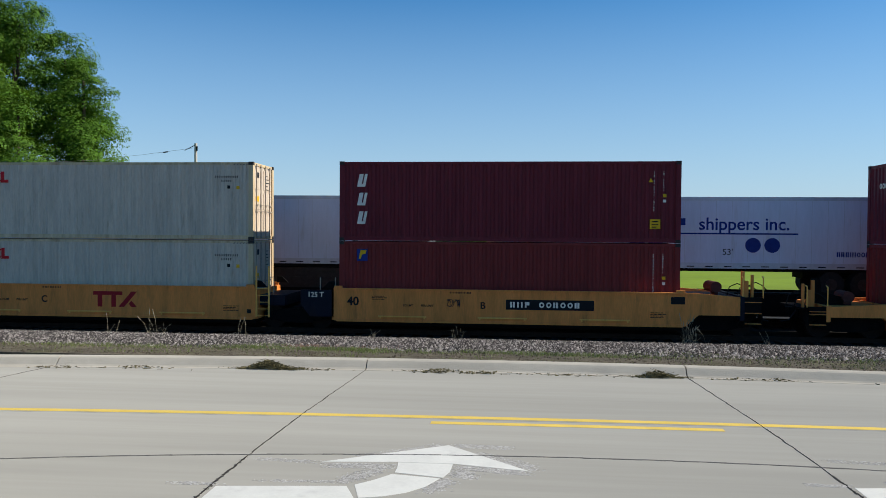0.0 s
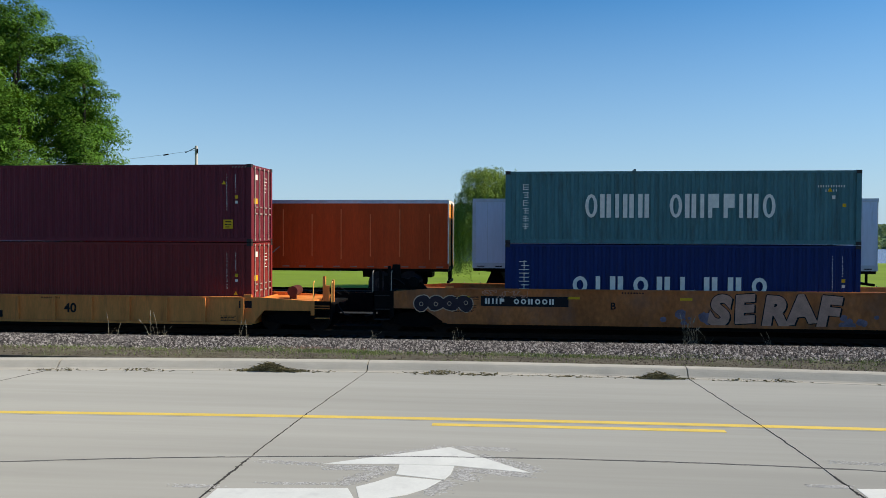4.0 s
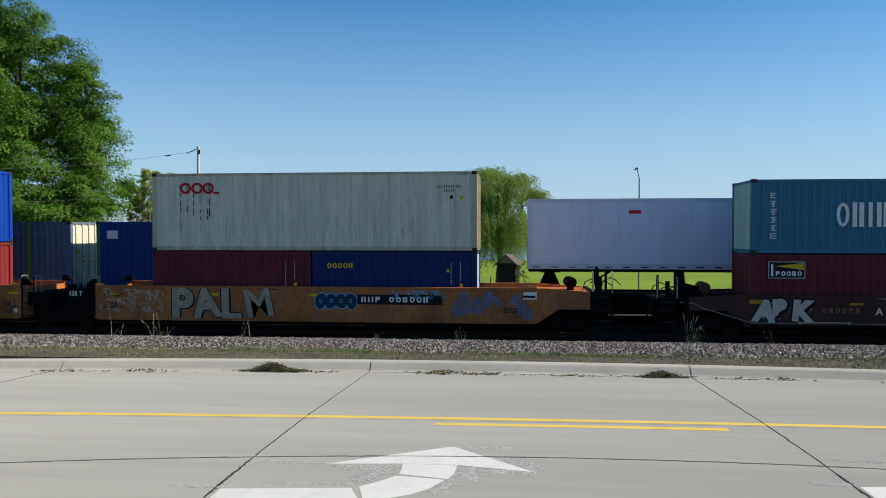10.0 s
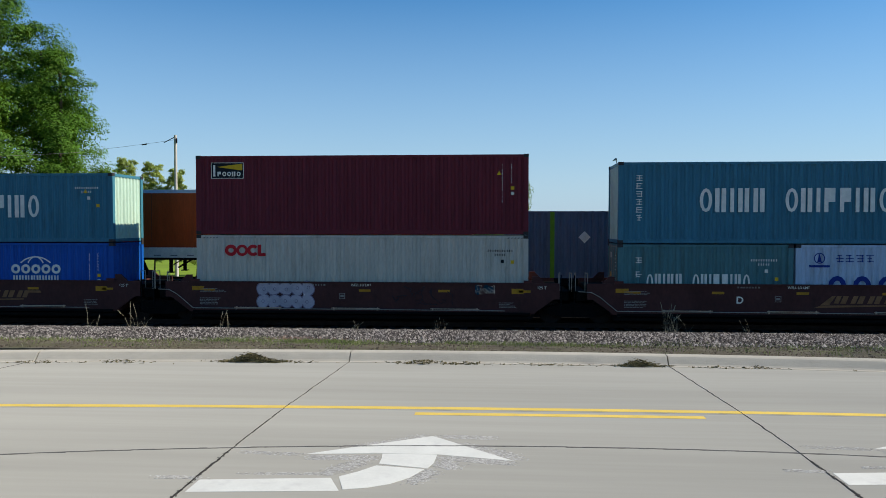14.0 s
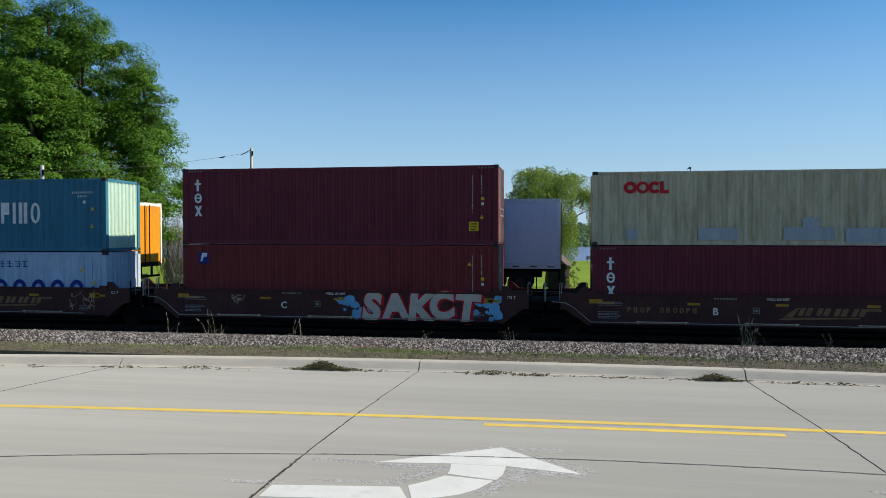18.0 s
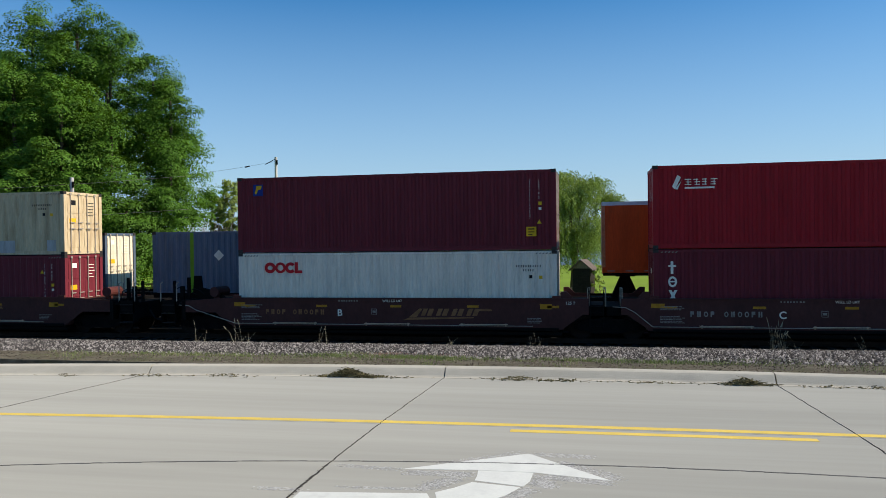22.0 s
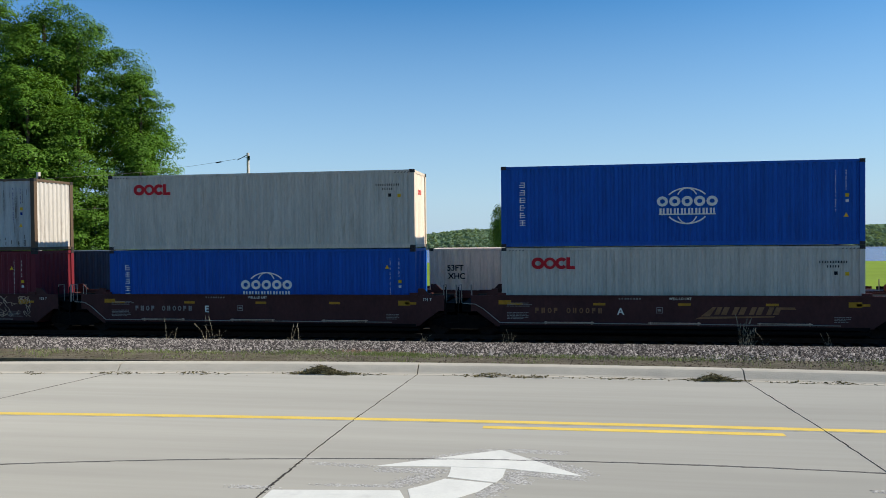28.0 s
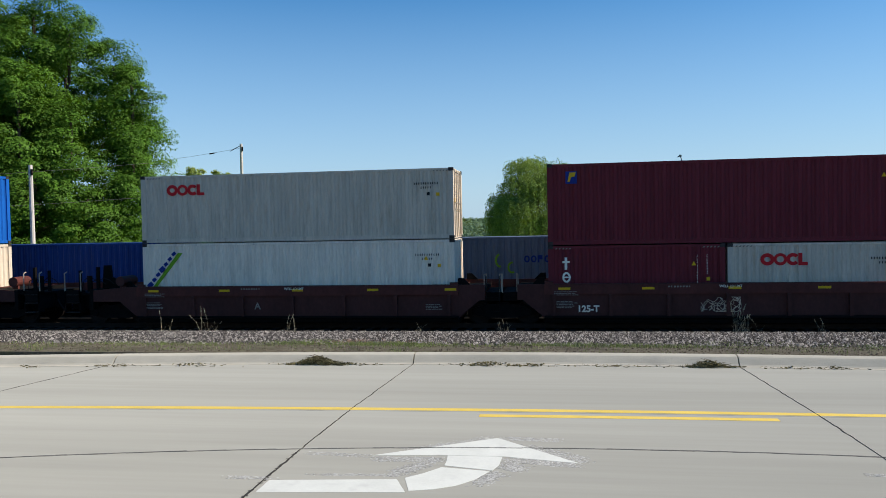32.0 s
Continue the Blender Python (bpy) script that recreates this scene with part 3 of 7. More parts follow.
def bend(kind, x):
    """The road's lines, which curve gently: their y at x."""
    a, b, c = {"gutter": (10.38, 0.0, -0.0085), "yellow": (7.79, 0.022, -0.004), "middle": (6.475, 0.045, -0.021), "near": (2.9, 0.02, -0.004), "back": (-0.8, 0.02, -0.004), "edge": (-4.4, 0.02, -0.004)}[kind]
    x = max(-9, min(9, x))
    return a + b * x + c * x * x


JOINTS = [-2.18 + 4.63 * k for k in range(-6, 7)]


def joint_x(xj, y):
    """The transverse joints draw together towards the gutter."""
    return xj * float(np.interp(y, [2.9, 5.3, 6.5, 7.8, 10.3], [1.03, 1.03, 1.022, 1.0, 0.93])) if abs(xj) < 20 else xj


def road():
    base = Mesh().box(-400, 400, -8.6, 10.5, 1.45, ROAD_Z - 0.02)
    ob = tagged(part("road", base, "joint"), "pale concrete road slabs with tarred joints", "road", kind="structure")
    lines = ["gutter", "yellow", "middle", "near", "back", "edge"]
    for x0, x1 in zip(JOINTS, JOINTS[1:]):
        for a, b in zip(lines, lines[1:]):
            off = -0.09 if a == "yellow" else 0
            lo = -0.09 if b == "yellow" else 0

            def edge(kind, u, shift):
                y = bend(kind, x0 + (x1 - x0) * u) + shift
                l, r = joint_x(x0, y) + 0.003, joint_x(x1, y) - 0.003
                x = l + (r - l) * u
                return x, bend(kind, x) + shift

            us = [i / 8 for i in range(9)]
            low, high = [edge(b, u, lo + 0.003) for u in us], [edge(a, u, off - 0.003) for u in us]

            def side(xj, p, q, d):
                return [(joint_x(xj, y) + d, y) for y in (p[1] + (q[1] - p[1]) * i / 4 for i in (1, 2, 3))]

            out = low + side(x1, low[-1], high[-1], -0.003) + high[::-1] + side(x0, high[0], low[0], 0.003)
            part("slab", Mesh().plate(out, ROAD_Z - 0.1, ROAD_Z), "concrete", ob)
    for x0, x1 in ((-400, JOINTS[0] - 0.01), (JOINTS[-1] + 0.01, 400)):
        part("slab", Mesh().plate([(x0, -4.4), (x1, -4.4), (x1, bend("gutter", x1) - 0.01), (x0, bend("gutter", x0) - 0.01)], ROAD_Z - 0.1, ROAD_Z), "concrete", ob)
    part("slab", Mesh().box(-400, 400, -8.5, -4.75, ROAD_Z - 0.1, ROAD_Z), "concrete", ob)
    # ragged dark filler that has welled out of the transverse joints
    rng = random.Random(3)
    for xj in JOINTS[4:8]:
        m = Mesh()
        y = 3.2
        while y < 10.3:
            w = rng.uniform(0.0018, 0.0042) * (1 if y > 7.6 else 1.4 if y > 6.3 else rng.choice((1.4, 1.8, 2.6)))
            s = rng.uniform(0.06, 0.2)
            x = joint_x(xj, y) + rng.uniform(-0.006, 0.006)
            x2 = joint_x(xj, y + s) - joint_x(xj, y) + x
            m.plate([(x - w, y), (x + w * rng.uniform(0.6, 1.2), y + 0.01), (x2 + w, y + s), (x2 - w * 0.8, y + s - 0.01)], ROAD_Z - 0.01, ROAD_Z + 0.0035)
            y += s * rng.uniform(0.8, 0.97)
        part("joint_filler", m, "joint", ob)
    crumbs = Mesh()
    for xj in JOINTS[4:8]:
        for _ in range(130):
            y = 4.6 + 1.6 * rng.random() ** 1.6
            x, r = joint_x(xj, y) + rng.gauss(0, 0.009), rng.uniform(0.003, 0.011)
            crumbs.plate([(x + r * rng.uniform(0.6, 1.4) * math.cos(a), y + r * rng.uniform(0.8, 2.0) * math.sin(a)) for a in (0.3, 1.8, 3.3, 4.7)], ROAD_Z - 0.004, ROAD_Z + rng.uniform(0.0012, 0.0035))
    tagged(part("crumbled_edge", crumbs, "joint", ob), "dark crumbled concrete along the joints", kind="stuff")
    seam, x = Mesh(), JOINTS[3]
    while x < JOINTS[9]:
        b, w = x + rng.uniform(0.05, 0.2), rng.uniform(0.006, 0.013)
        o, w2 = rng.uniform(-0.004, 0.004), rng.uniform(0.006, 0.013)
        seam.plate([(x, bend("middle", x) - w + o), (b, bend("middle", b) - w2 + o), (b, bend("middle", b) + w2 + o), (x, bend("middle", x) + w + o)], ROAD_Z - 0.01, ROAD_Z + 0.003 + rng.uniform(0, 0.0004))
        x = b - 0.01
    part("joint_filler", seam, "fine_joint", ob)

    def stripe(x0, x1, dy, w, name):
        n = max(1, int((x1 - x0) / 0.5))
        px = [x0 + (x1 - x0) * i / n for i in range(n + 1)]
        out = [(x, bend("yellow", x) + dy - w / 2) for x in px] + [(x, bend("yellow", x) + dy + w / 2) for x in reversed(px)]
        tagged(part(name, Mesh().plate(out, ROAD_Z - 0.002, ROAD_Z + 0.002), "road_yellow"), "worn solid yellow road line", "road marking", kind="structure")

    stripe(-60, 60, 0.0, 0.105, "road_line")
    stripe(-0.82, 2.03, -0.235, 0.1, "road_line")
    # turn arrow with its ghost of scoured concrete
    head = [(-1.57, 6.14), (-0.942, 6.2), (-0.49, 6.205), (0.13, 6.08), (-0.572, 6.745)]
    curve_a = [(-0.942, 6.195), (-0.93, 6.06), (-0.93, 5.93), (-0.54, 5.84), (-0.5, 5.98), (-0.49, 6.2)]
    curve_b = [(-0.945, 5.885), (-1.06, 5.73), (-1.183, 5.605), (-1.1, 5.33), (-0.93, 5.38), (-0.78, 5.47), (-0.65, 5.62), (-0.56, 5.82)]
    stem = [(-2.2, 5.46), (-2.2, 5.2), (-1.12, 5.3), (-1.237, 5.57)]
    # bands of old paint scoured off round the arrow: corner points of slanted patches
    bands = [((-1.3, 6.3), (-0.62, 6.75), 0.13, 150), ((-0.5, 6.74), (-0.02, 6.72), 0.12, 130), ((-0.28, 6.5), (0.18, 6.16), 0.16, 190), ((-0.44, 6.12), (0.12, 6.02), 0.12, 190), ((-0.46, 5.98), (-0.32, 5.9), 0.18, 120),
             ((-0.5, 5.78), (-0.62, 5.52), 0.12, 130), ((-1.5, 6.05), (-0.98, 6.08), 0.13, 180), ((-1.05, 6.0), (-1.3, 5.68), 0.16, 170), ((-2.1, 6.16), (-1.6, 6.12), 0.09, 60), ((-1.9, 5.62), (-1.3, 5.66), 0.05, 60), ((-2.52, 5.5), (-2.22, 5.5), 0.07, 50)]
    for x_off, y_off in ((0.0, 0.0), (4.75, 0.49)):
        arrow = empty("turn_arrow", "worn white left-turn arrow painted on concrete", "road marking", kind="structure")
        for out in (head, curve_a, curve_b, stem):
            o = [(x + x_off, y + y_off) for x, y in out]
            area = sum(p[0] * q[1] - q[0] * p[1] for p, q in zip(o, o[1:] + o[:1]))
            part("paint_patch", Mesh().plate(o if area > 0 else o[::-1], ROAD_Z - 0.002, ROAD_Z + 0.002), "road_white", arrow)
        chips = Mesh()
        k = 0
        for p, q, wide, count in bands:
            for _ in range(count * 4):
                u = rng.random()
                cx, cy = p[0] + (q[0] - p[0]) * u + x_off + rng.gauss(0, 0.04), p[1] + (q[1] - p[1]) * u + y_off + rng.uniform(-0.5, 0.5) * wide
                r, k = rng.uniform(0.003, 0.011), k + 1
                chips.plate([(cx + r * rng.uniform(0.6, 1.5) * math.cos(a), cy + r * rng.uniform(0.5, 1.2) * math.sin(a)) for a in (0.2, 1.7, 3.2, 4.8)], ROAD_Z - 0.002, ROAD_Z + 0.0006 + 0.0000003 * k)
        tagged(part("scour", chips, "road_ghost", arrow), kind="stuff")


def kerb():
    ob = empty("kerb", "pale concrete kerb and gutter, cracked at its joints", "kerb", kind="structure")
    for k, (x0, x1) in enumerate(zip(JOINTS, JOINTS[1:])):
        m = Mesh()
        n = 8
        prof = [(y, ROAD_Z + h) for y, h in ((-0.08, -0.2), (-0.08, 0.003), (-0.03, 0.01), (-0.005, 0.028), (0.044, 0.088), (0.066, 0.112), (0.1, 0.123), (0.21, 0.127), (0.21, -0.2))]
        p = len(prof)
        xa, xb = joint_x(x0, 10.3), joint_x(x1, 10.3)
        xs = [xa + 0.008 + (xb - xa - 0.016) * i / n for i in range(n + 1)]
        m.add([(x, bend("gutter", x) + y, z) for x in xs for y, z in prof], [(i * p + j, (i + 1) * p + j, (i + 1) * p + (j + 1) % p, i * p + (j + 1) % p) for i in range(n) for j in range(p)] + [tuple(range(p)), tuple(n * p + j for j in reversed(range(p)))])
        part("kerb_stone", m, "kerb", ob)
    for a, b in ((-400, JOINTS[0]), (JOINTS[-1] + 0.1, 400)):
        y = bend("gutter", a)
        part("kerb_stone", Mesh().box(a, b, y - 0.05, y + 0.21, ROAD_Z - 0.2, ROAD_Z + 0.124), "kerb", ob)


road()
kerb()


def debris_heap(x, y, w, h, n, seed):
    rng = random.Random(seed)
    m = Mesh()
    for _ in range(n):
        u = rng.gauss(0, 0.38)
        cx, cy = x + u * w, y + rng.uniform(-0.12, 0.06)
        cz = ROAD_Z + h * max(0.02, 1 - abs(u) * 1.5) * rng.random()
        a, l = rng.uniform(0, 6.3), rng.uniform(0.02, 0.1 if h > 0.06 else 0.035)
        thick = rng.uniform(0.0012, 0.0045)
        if rng.random() < 0.35:
            l, thick = rng.uniform(0.006, 0.02), rng.uniform(0.004, 0.011)
        d = (math.cos(a) * l, math.sin(a) * l * 0.6, rng.uniform(-0.25, 0.4) * l)
        m.rod((cx - d[0], cy - d[1], max(ROAD_Z + 0.006, cz - d[2])), (cx + d[0], cy + d[1], max(ROAD_Z + 0.008, cz + d[2])), thick, 3 if thick < 0.006 else 4)
    tagged(part("debris_heap", m, "debris"), "matted heap of dry plant debris in the gutter", "debris", kind="stuff")


for _i, (_x, _y, _w, _h, _n) in enumerate([(-3.38, 10.32, 0.58, 0.12, 760), (-3.05, 10.34, 0.9, 0.03, 90), (-1.0, 10.36, 0.7, 0.05, 170), (-0.35, 10.36, 0.5, 0.03, 70), (1.9, 10.38, 0.4, 0.09, 380),
                                           (3.4, 10.36, 0.5, 0.03, 70), (2.9, 10.34, 0.7, 0.02, 60), (-6.3, 10.03, 0.6, 0.03, 70), (-5.2, 10.14, 0.7, 0.03, 60), (-7.6, 9.9, 0.5, 0.02, 30), (5.2, 10.3, 0.8, 0.02, 40), (0.8, 10.37, 0.8, 0.015, 70)]):
    debris_heap(_x, _y - 0.06, _w, _h, _n, 30 + _i)


def bed_height(y):
    rows = [(10.57, 1.81), (11.6, 1.74), (13.4, 1.5), (13.9, 1.41), (19, 0.86), (25.2, 0.05), (25.7, -0.03), (26.7, -0.24), (60, -0.24)]
    return float(np.interp(y, [r[0] for r in rows], [r[1] for r in rows]))


def loose_ballast():
    rng = np.random.default_rng(7)
    n = 125000
    y = 13.2 + 12.7 * rng.random(n) ** 0.9
    x = -y * 0.78 - 3 + (y * 1.36 + 6) * rng.random(n)
    keep = rng.random(n) < np.clip((y - 12.6) / 1.4, 0.12, 1)
    x, y = x[keep], y[keep]
    n = len(x)
    z = np.interp(y, [13.4, 13.9, 19, 25.2, 25.7, 26.7], [1.5, 1.41, 0.86, 0.05, -0.03, -0.24])
    base = np.array([(1, 0, 0), (0, 1, 0), (-1, 0, 0), (0, -1, 0), (0, 0, 1.0)], float)
    size = rng.uniform(0.016, 0.044, n)
    v = base[None] * size[:, None, None] * rng.uniform(0.5, 1.2, (n, 5, 1))
    v[:, 4, :2] += rng.uniform(-0.4, 0.4, (n, 2)) * size[:, None]
    a = rng.uniform(0, 6.28, n)
    c, s = np.cos(a)[:, None], np.sin(a)[:, None]
    v = np.stack([v[..., 0] * c - v[..., 1] * s, v[..., 0] * s + v[..., 1] * c, v[..., 2] + rng.uniform(-0.4, 0.4, n)[:, None] * v[..., 0]], -1)
    v += np.stack([x, y, z + size * rng.uniform(-0.2, 0.7, n)], -1)[:, None]
    tri = np.array([(0, 1, 4), (1, 2, 4), (2, 3, 4), (3, 0, 4)])
    pale = rng.random(n) < 0.38
    for pick, material, label in ((pale, "stone", "loose pale crushed stones of the ballast slope"), (~pale, "stone_dark", "loose dark crushed stones of the ballast slope")):
        w = v[pick]
        f = (tri[None] + (np.arange(len(w)) * 5)[:, None, None]).reshape(-1, 3)
        tagged(part("ballast_stones", fast_mesh("ballast_stones", w.reshape(-1, 3), f), material), label, "gravel", kind="stuff")


loose_ballast()


def soil_clods():
    rng = random.Random(17)
    m = Mesh()
    for _ in range(9000):
        y = 10.68 + 3.4 * rng.random() ** 1.2
        x = rng.uniform(-y * 0.85 - 1, y * 0.65 + 1)
        r, z = rng.uniform(0.006, 0.03), bed_height(y)
        q = [(x + r * rng.uniform(0.6, 1.3) * math.cos(a), y + r * rng.uniform(0.6, 1.3) * math.sin(a), z - 0.005) for a in (0.3, 1.9, 3.4, 5.0)]
        m.add(q + [(x, y, z + r * rng.uniform(0.25, 0.7))], [(0, 1, 4), (1, 2, 4), (2, 3, 4), (3, 0, 4)])
    tagged(part("soil_clods", m, "clod"), "crumbled brown soil and grit of the verge", "soil", kind="stuff")


soil_clods()


def blades(name, spots, material, label, hmin, hmax, lean=0.5, width=0.008, category="grass"):
    """Bent grass blades at the spots."""
    rng = np.random.default_rng(len(spots))
    p = np.array(spots)
    n = len(p)
    h = rng.uniform(hmin, hmax, n)
    a, b = rng.uniform(0, 6.28, n), rng.uniform(0, 6.28, n)
    k = rng.uniform(0.1, lean, n) * h
    tip = np.stack([np.cos(a) * k, np.sin(a) * k, h], -1)
    mid = tip * np.array([0.35, 0.35, 0.6])
    w = np.stack([np.cos(b), np.sin(b), 0 * b], -1) * width
    v = np.stack([p - w, p + w, p + mid + w * 0.7, p + mid - w * 0.7, p + tip + w * 0.1, p + tip - w * 0.1], 1).reshape(-1, 3)
    f = (np.array([(0, 1, 2, 3), (3, 2, 4, 5)])[None] + (np.arange(n) * 6)[:, None, None]).reshape(-1, 4)
    return tagged(part(name, fast_mesh(name, v, f), material), label, category, kind="stuff")


def verge_plants():
    rng = random.Random(11)
    spots, dry = [], []
    for _ in range(150):
        y = 10.75 + abs(rng.gauss(0, 2.0))
        x = rng.uniform(-y * 0.8, y * 0.62)
        if y > 16:
            continue
        for _ in range(rng.randint(10, 40)):
            q = (x + rng.gauss(0, 0.09), y + rng.gauss(0, 0.09))
            (spots if rng.random() < 0.72 else dry).append((q[0], max(10.66, q[1]), bed_height(q[1]) - 0.01))
    for cx, cy, n, r in ((-4.8, 13.6, 900, 0.3), (-4.9, 14.9, 500, 0.3), (-3.5, 13.4, 700, 0.4), (-3.0, 13.2, 700, 0.35), (-2.2, 12.6, 400, 0.5), (-0.2, 13.3, 600, 0.35), (0.9, 12.8, 500, 0.4), (2.0, 12.6, 350, 0.5), (3.1, 14.6, 500, 0.4), (5.6, 13.6, 500, 0.6), (8.2, 13.6, 400, 0.6), (-8.0, 13.0, 300, 0.6), (-6.5, 12.4, 250, 0.7)):
        for _ in range(2 * n):
            q = (cx + rng.gauss(0, r * 1.2), cy + rng.gauss(0, r))
            (spots if rng.random() < 0.85 else dry).append((q[0], max(10.66, q[1]), bed_height(q[1]) - 0.01))
    red = [(-4.0 + rng.gauss(0, 0.3), 14.2 + rng.gauss(0, 0.5)) for _ in range(420)] + [(-2.9 + rng.gauss(0, 0.4), 14.0 + rng.gauss(0, 0.4)) for _ in range(160)]
    blades("sorrel", [(x, y, bed_height(y) - 0.01) for x, y in red], "sorrel", "reddish sorrel seed heads at the foot of the ballast", 0.03, 0.11, 0.8, 0.005, "weed")
    blades("verge_grass", spots, "grass", "short uneven green verge grass", 0.02, 0.085, 1.2, 0.0032)
    blades("dry_grass", dry, "straw", "dry straw-coloured grass tufts", 0.02, 0.07, 1.2, 0.003)
    # tall flowering stalks between the ballast and the rails
    for cx, cy, n, h in ((-12.2, 22.0, 3, 0.75), (-11.0, 22.2, 4, 0.9), (-10.8, 22.6, 2, 0.7), (-7.95, 21.6, 4, 0.7), (-1.85, 24.2, 4, 0.55), (-4.3, 23.2, 4, 0.35), (5.0, 22.8, 9, 1.0), (5.2, 22.6, 7, 0.7), (7.3, 23.3, 3, 0.7)):
        m = Mesh()
        for _ in range(n):
            x, y, t = cx + rng.gauss(0, 0.1), cy + rng.gauss(0, 0.15), h * rng.uniform(0.5, 0.95)
            z = bed_height(y)
            d = (rng.gauss(0, 0.13), rng.gauss(0, 0.08))
            p, q = (x, y, z), (x + d[0] * 0.4, y + d[1] * 0.4, z + t * 0.6)
            e = (x + d[0], y + d[1], z + t)
            m.path([p, q, e], 0.0032, 3)
            m.rod((x + d[0] * 0.8, y + d[1] * 0.8, z + t * 0.82), (x + d[0] * 1.1, y + d[1] * 1.1, z + t * 1.03), 0.011, 4, 0.003)
            for _ in range(1):
                l = rng.uniform(0.12, 0.3)
                m.rod((x, y, z + 0.03), (x + rng.uniform(-1, 1) * l, y + rng.gauss(0, 0.1), z + l), 0.005, 3, 0.002)
        tagged(part("weed", m, "straw"), "tall dry grass stalks with seed heads in the ballast", "weed", "weeds along the track", "stuff")


verge_plants()


def track(yc, label):
    ob = empty("track", label, "railway track", kind="structure")
    for side in (-1, 1):
        y = yc + side * 0.755
        part("rail", Mesh().box(-300, 300, y - 0.036, y + 0.036, -0.045, 0).box(-300, 300, y - 0.01, y + 0.01, -0.14, -0.045).box(-300, 300, y - 0.07, y + 0.07, -0.165, -0.14), "rail", ob)
    tie = cached(("tie",), lambda: Mesh().box(-0.115, 0.115, -1.3, 1.3, -0.1, 0.1))
    for i in range(120):
        part("tie", tie, "tie", ob, at=pose(-33 + 0.53 * i, yc, -0.262))


track(NEAR_Y, "steel rails on dark timber ties, nearer the road")
track(FAR_Y, "steel rails on dark timber ties, nearer the lake")


# ---- park: trees, poles and small things ----
def leaf_cloud(centres, radii, out, per, size, seed, fill=0.45, loose=0.35, dome=0.0):
    """Small leaf quads in many clumps, turned outward and up."""
    rng = np.random.default_rng(seed)
    c, o = np.repeat(np.array(centres), per, 0), np.repeat(np.array(out), per, 0)
    r = np.repeat(np.array(radii), per)
    n = len(c)
    d = rng.normal(size=(n, 3))
    d[:, 2] = np.where(rng.random(n) < dome, np.abs(d[:, 2]), d[:, 2])
    d /= np.linalg.norm(d, axis=1)[:, None]
    p = c + d * (r * rng.random(n) ** fill)[:, None] * np.array([1, 1, 0.75])
    up = d * 0.75 + o * 0.4 + np.array([0, 0, 0.4]) + rng.normal(size=(n, 3)) * loose
    u = np.cross(up, rng.normal(size=(n, 3)))
    u /= np.linalg.norm(u, axis=1)[:, None]
    w = np.cross(up, u)
    w /= np.linalg.norm(w, axis=1)[:, None]
    s = size * rng.uniform(0.6, 1.3, n)[:, None]
    v = np.stack([p - u * s, p + w * s * 0.6, p + u * s, p - w * s * 0.6], 1).reshape(-1, 3)
    return fast_mesh("crown", v, np.arange(4 * n).reshape(-1, 4))


def big_tree(x, y, z, height, spread, seed, label, lobes=14, per_lobe=30, per=120, leaf=0.17, material="leaf", low=0.12, lobe=0.2, clump=0.07, widest=0.42):
    """A trunk with limbs; each limb ends in a lobe of leafy clumps that face outward, with gaps between the lobes."""
    rng = random.Random(seed)
    ob = empty("tree", label, "tree")
    ob.matrix_basis = pose(x, y, z)
    trunk = Mesh()
    trunk.rod((0, 0, -0.1), (0.1, 0, height * 0.2), spread * 0.065, 10, spread * 0.05).rod((0.1, 0, height * 0.2), (-0.1, 0.1, height * 0.75), spread * 0.05, 8, spread * 0.012)
    part("trunk", trunk, "bark", ob)
    centres, radii, out = [], [], []
    for k in range(lobes):
        h = low + (0.95 - low) * ((k + rng.random() * 0.6) / lobes) ** 0.85
        a = k * 2.4 + rng.uniform(-0.4, 0.4)
        u = (h - widest) / (1.03 - widest if h > widest else widest + 0.12)
        reach = spread * max(0.05, 1 - u * u) ** 0.5 * (rng.uniform(0.62, 0.9) if k % 5 else rng.uniform(0.2, 0.5))
        tip = Vector((math.cos(a) * reach, math.sin(a) * reach, h * height))
        base = Vector((0, 0, height * max(0.15, h * 0.6)))
        part("limb", Mesh().path([base, base.lerp(tip, 0.5) + Vector((0, 0, -0.03 * height)), tip], spread * 0.008, 5), "bark", ob)
        rl = spread * lobe * rng.uniform(0.75, 1.25)
        axis = (tip - Vector((0, 0, height * 0.4))).normalized() + Vector((0, 0, 0.35))
        for _ in range(per_lobe):
            d = (Vector((rng.gauss(0, 1), rng.gauss(0, 1), rng.gauss(0, 1))).normalized() + axis * 0.45).normalized()
            q = rl * rng.uniform(0.55, 1.05)
            centres.append((tip.x + d.x * q, tip.y + d.y * q, tip.z + d.z * q * 0.85))
            out.append(tuple(d))
            radii.append(spread * clump * rng.uniform(0.6, 1.3))
    part("crown", leaf_cloud(centres, radii, out, per, leaf, seed), material, ob)
    return ob


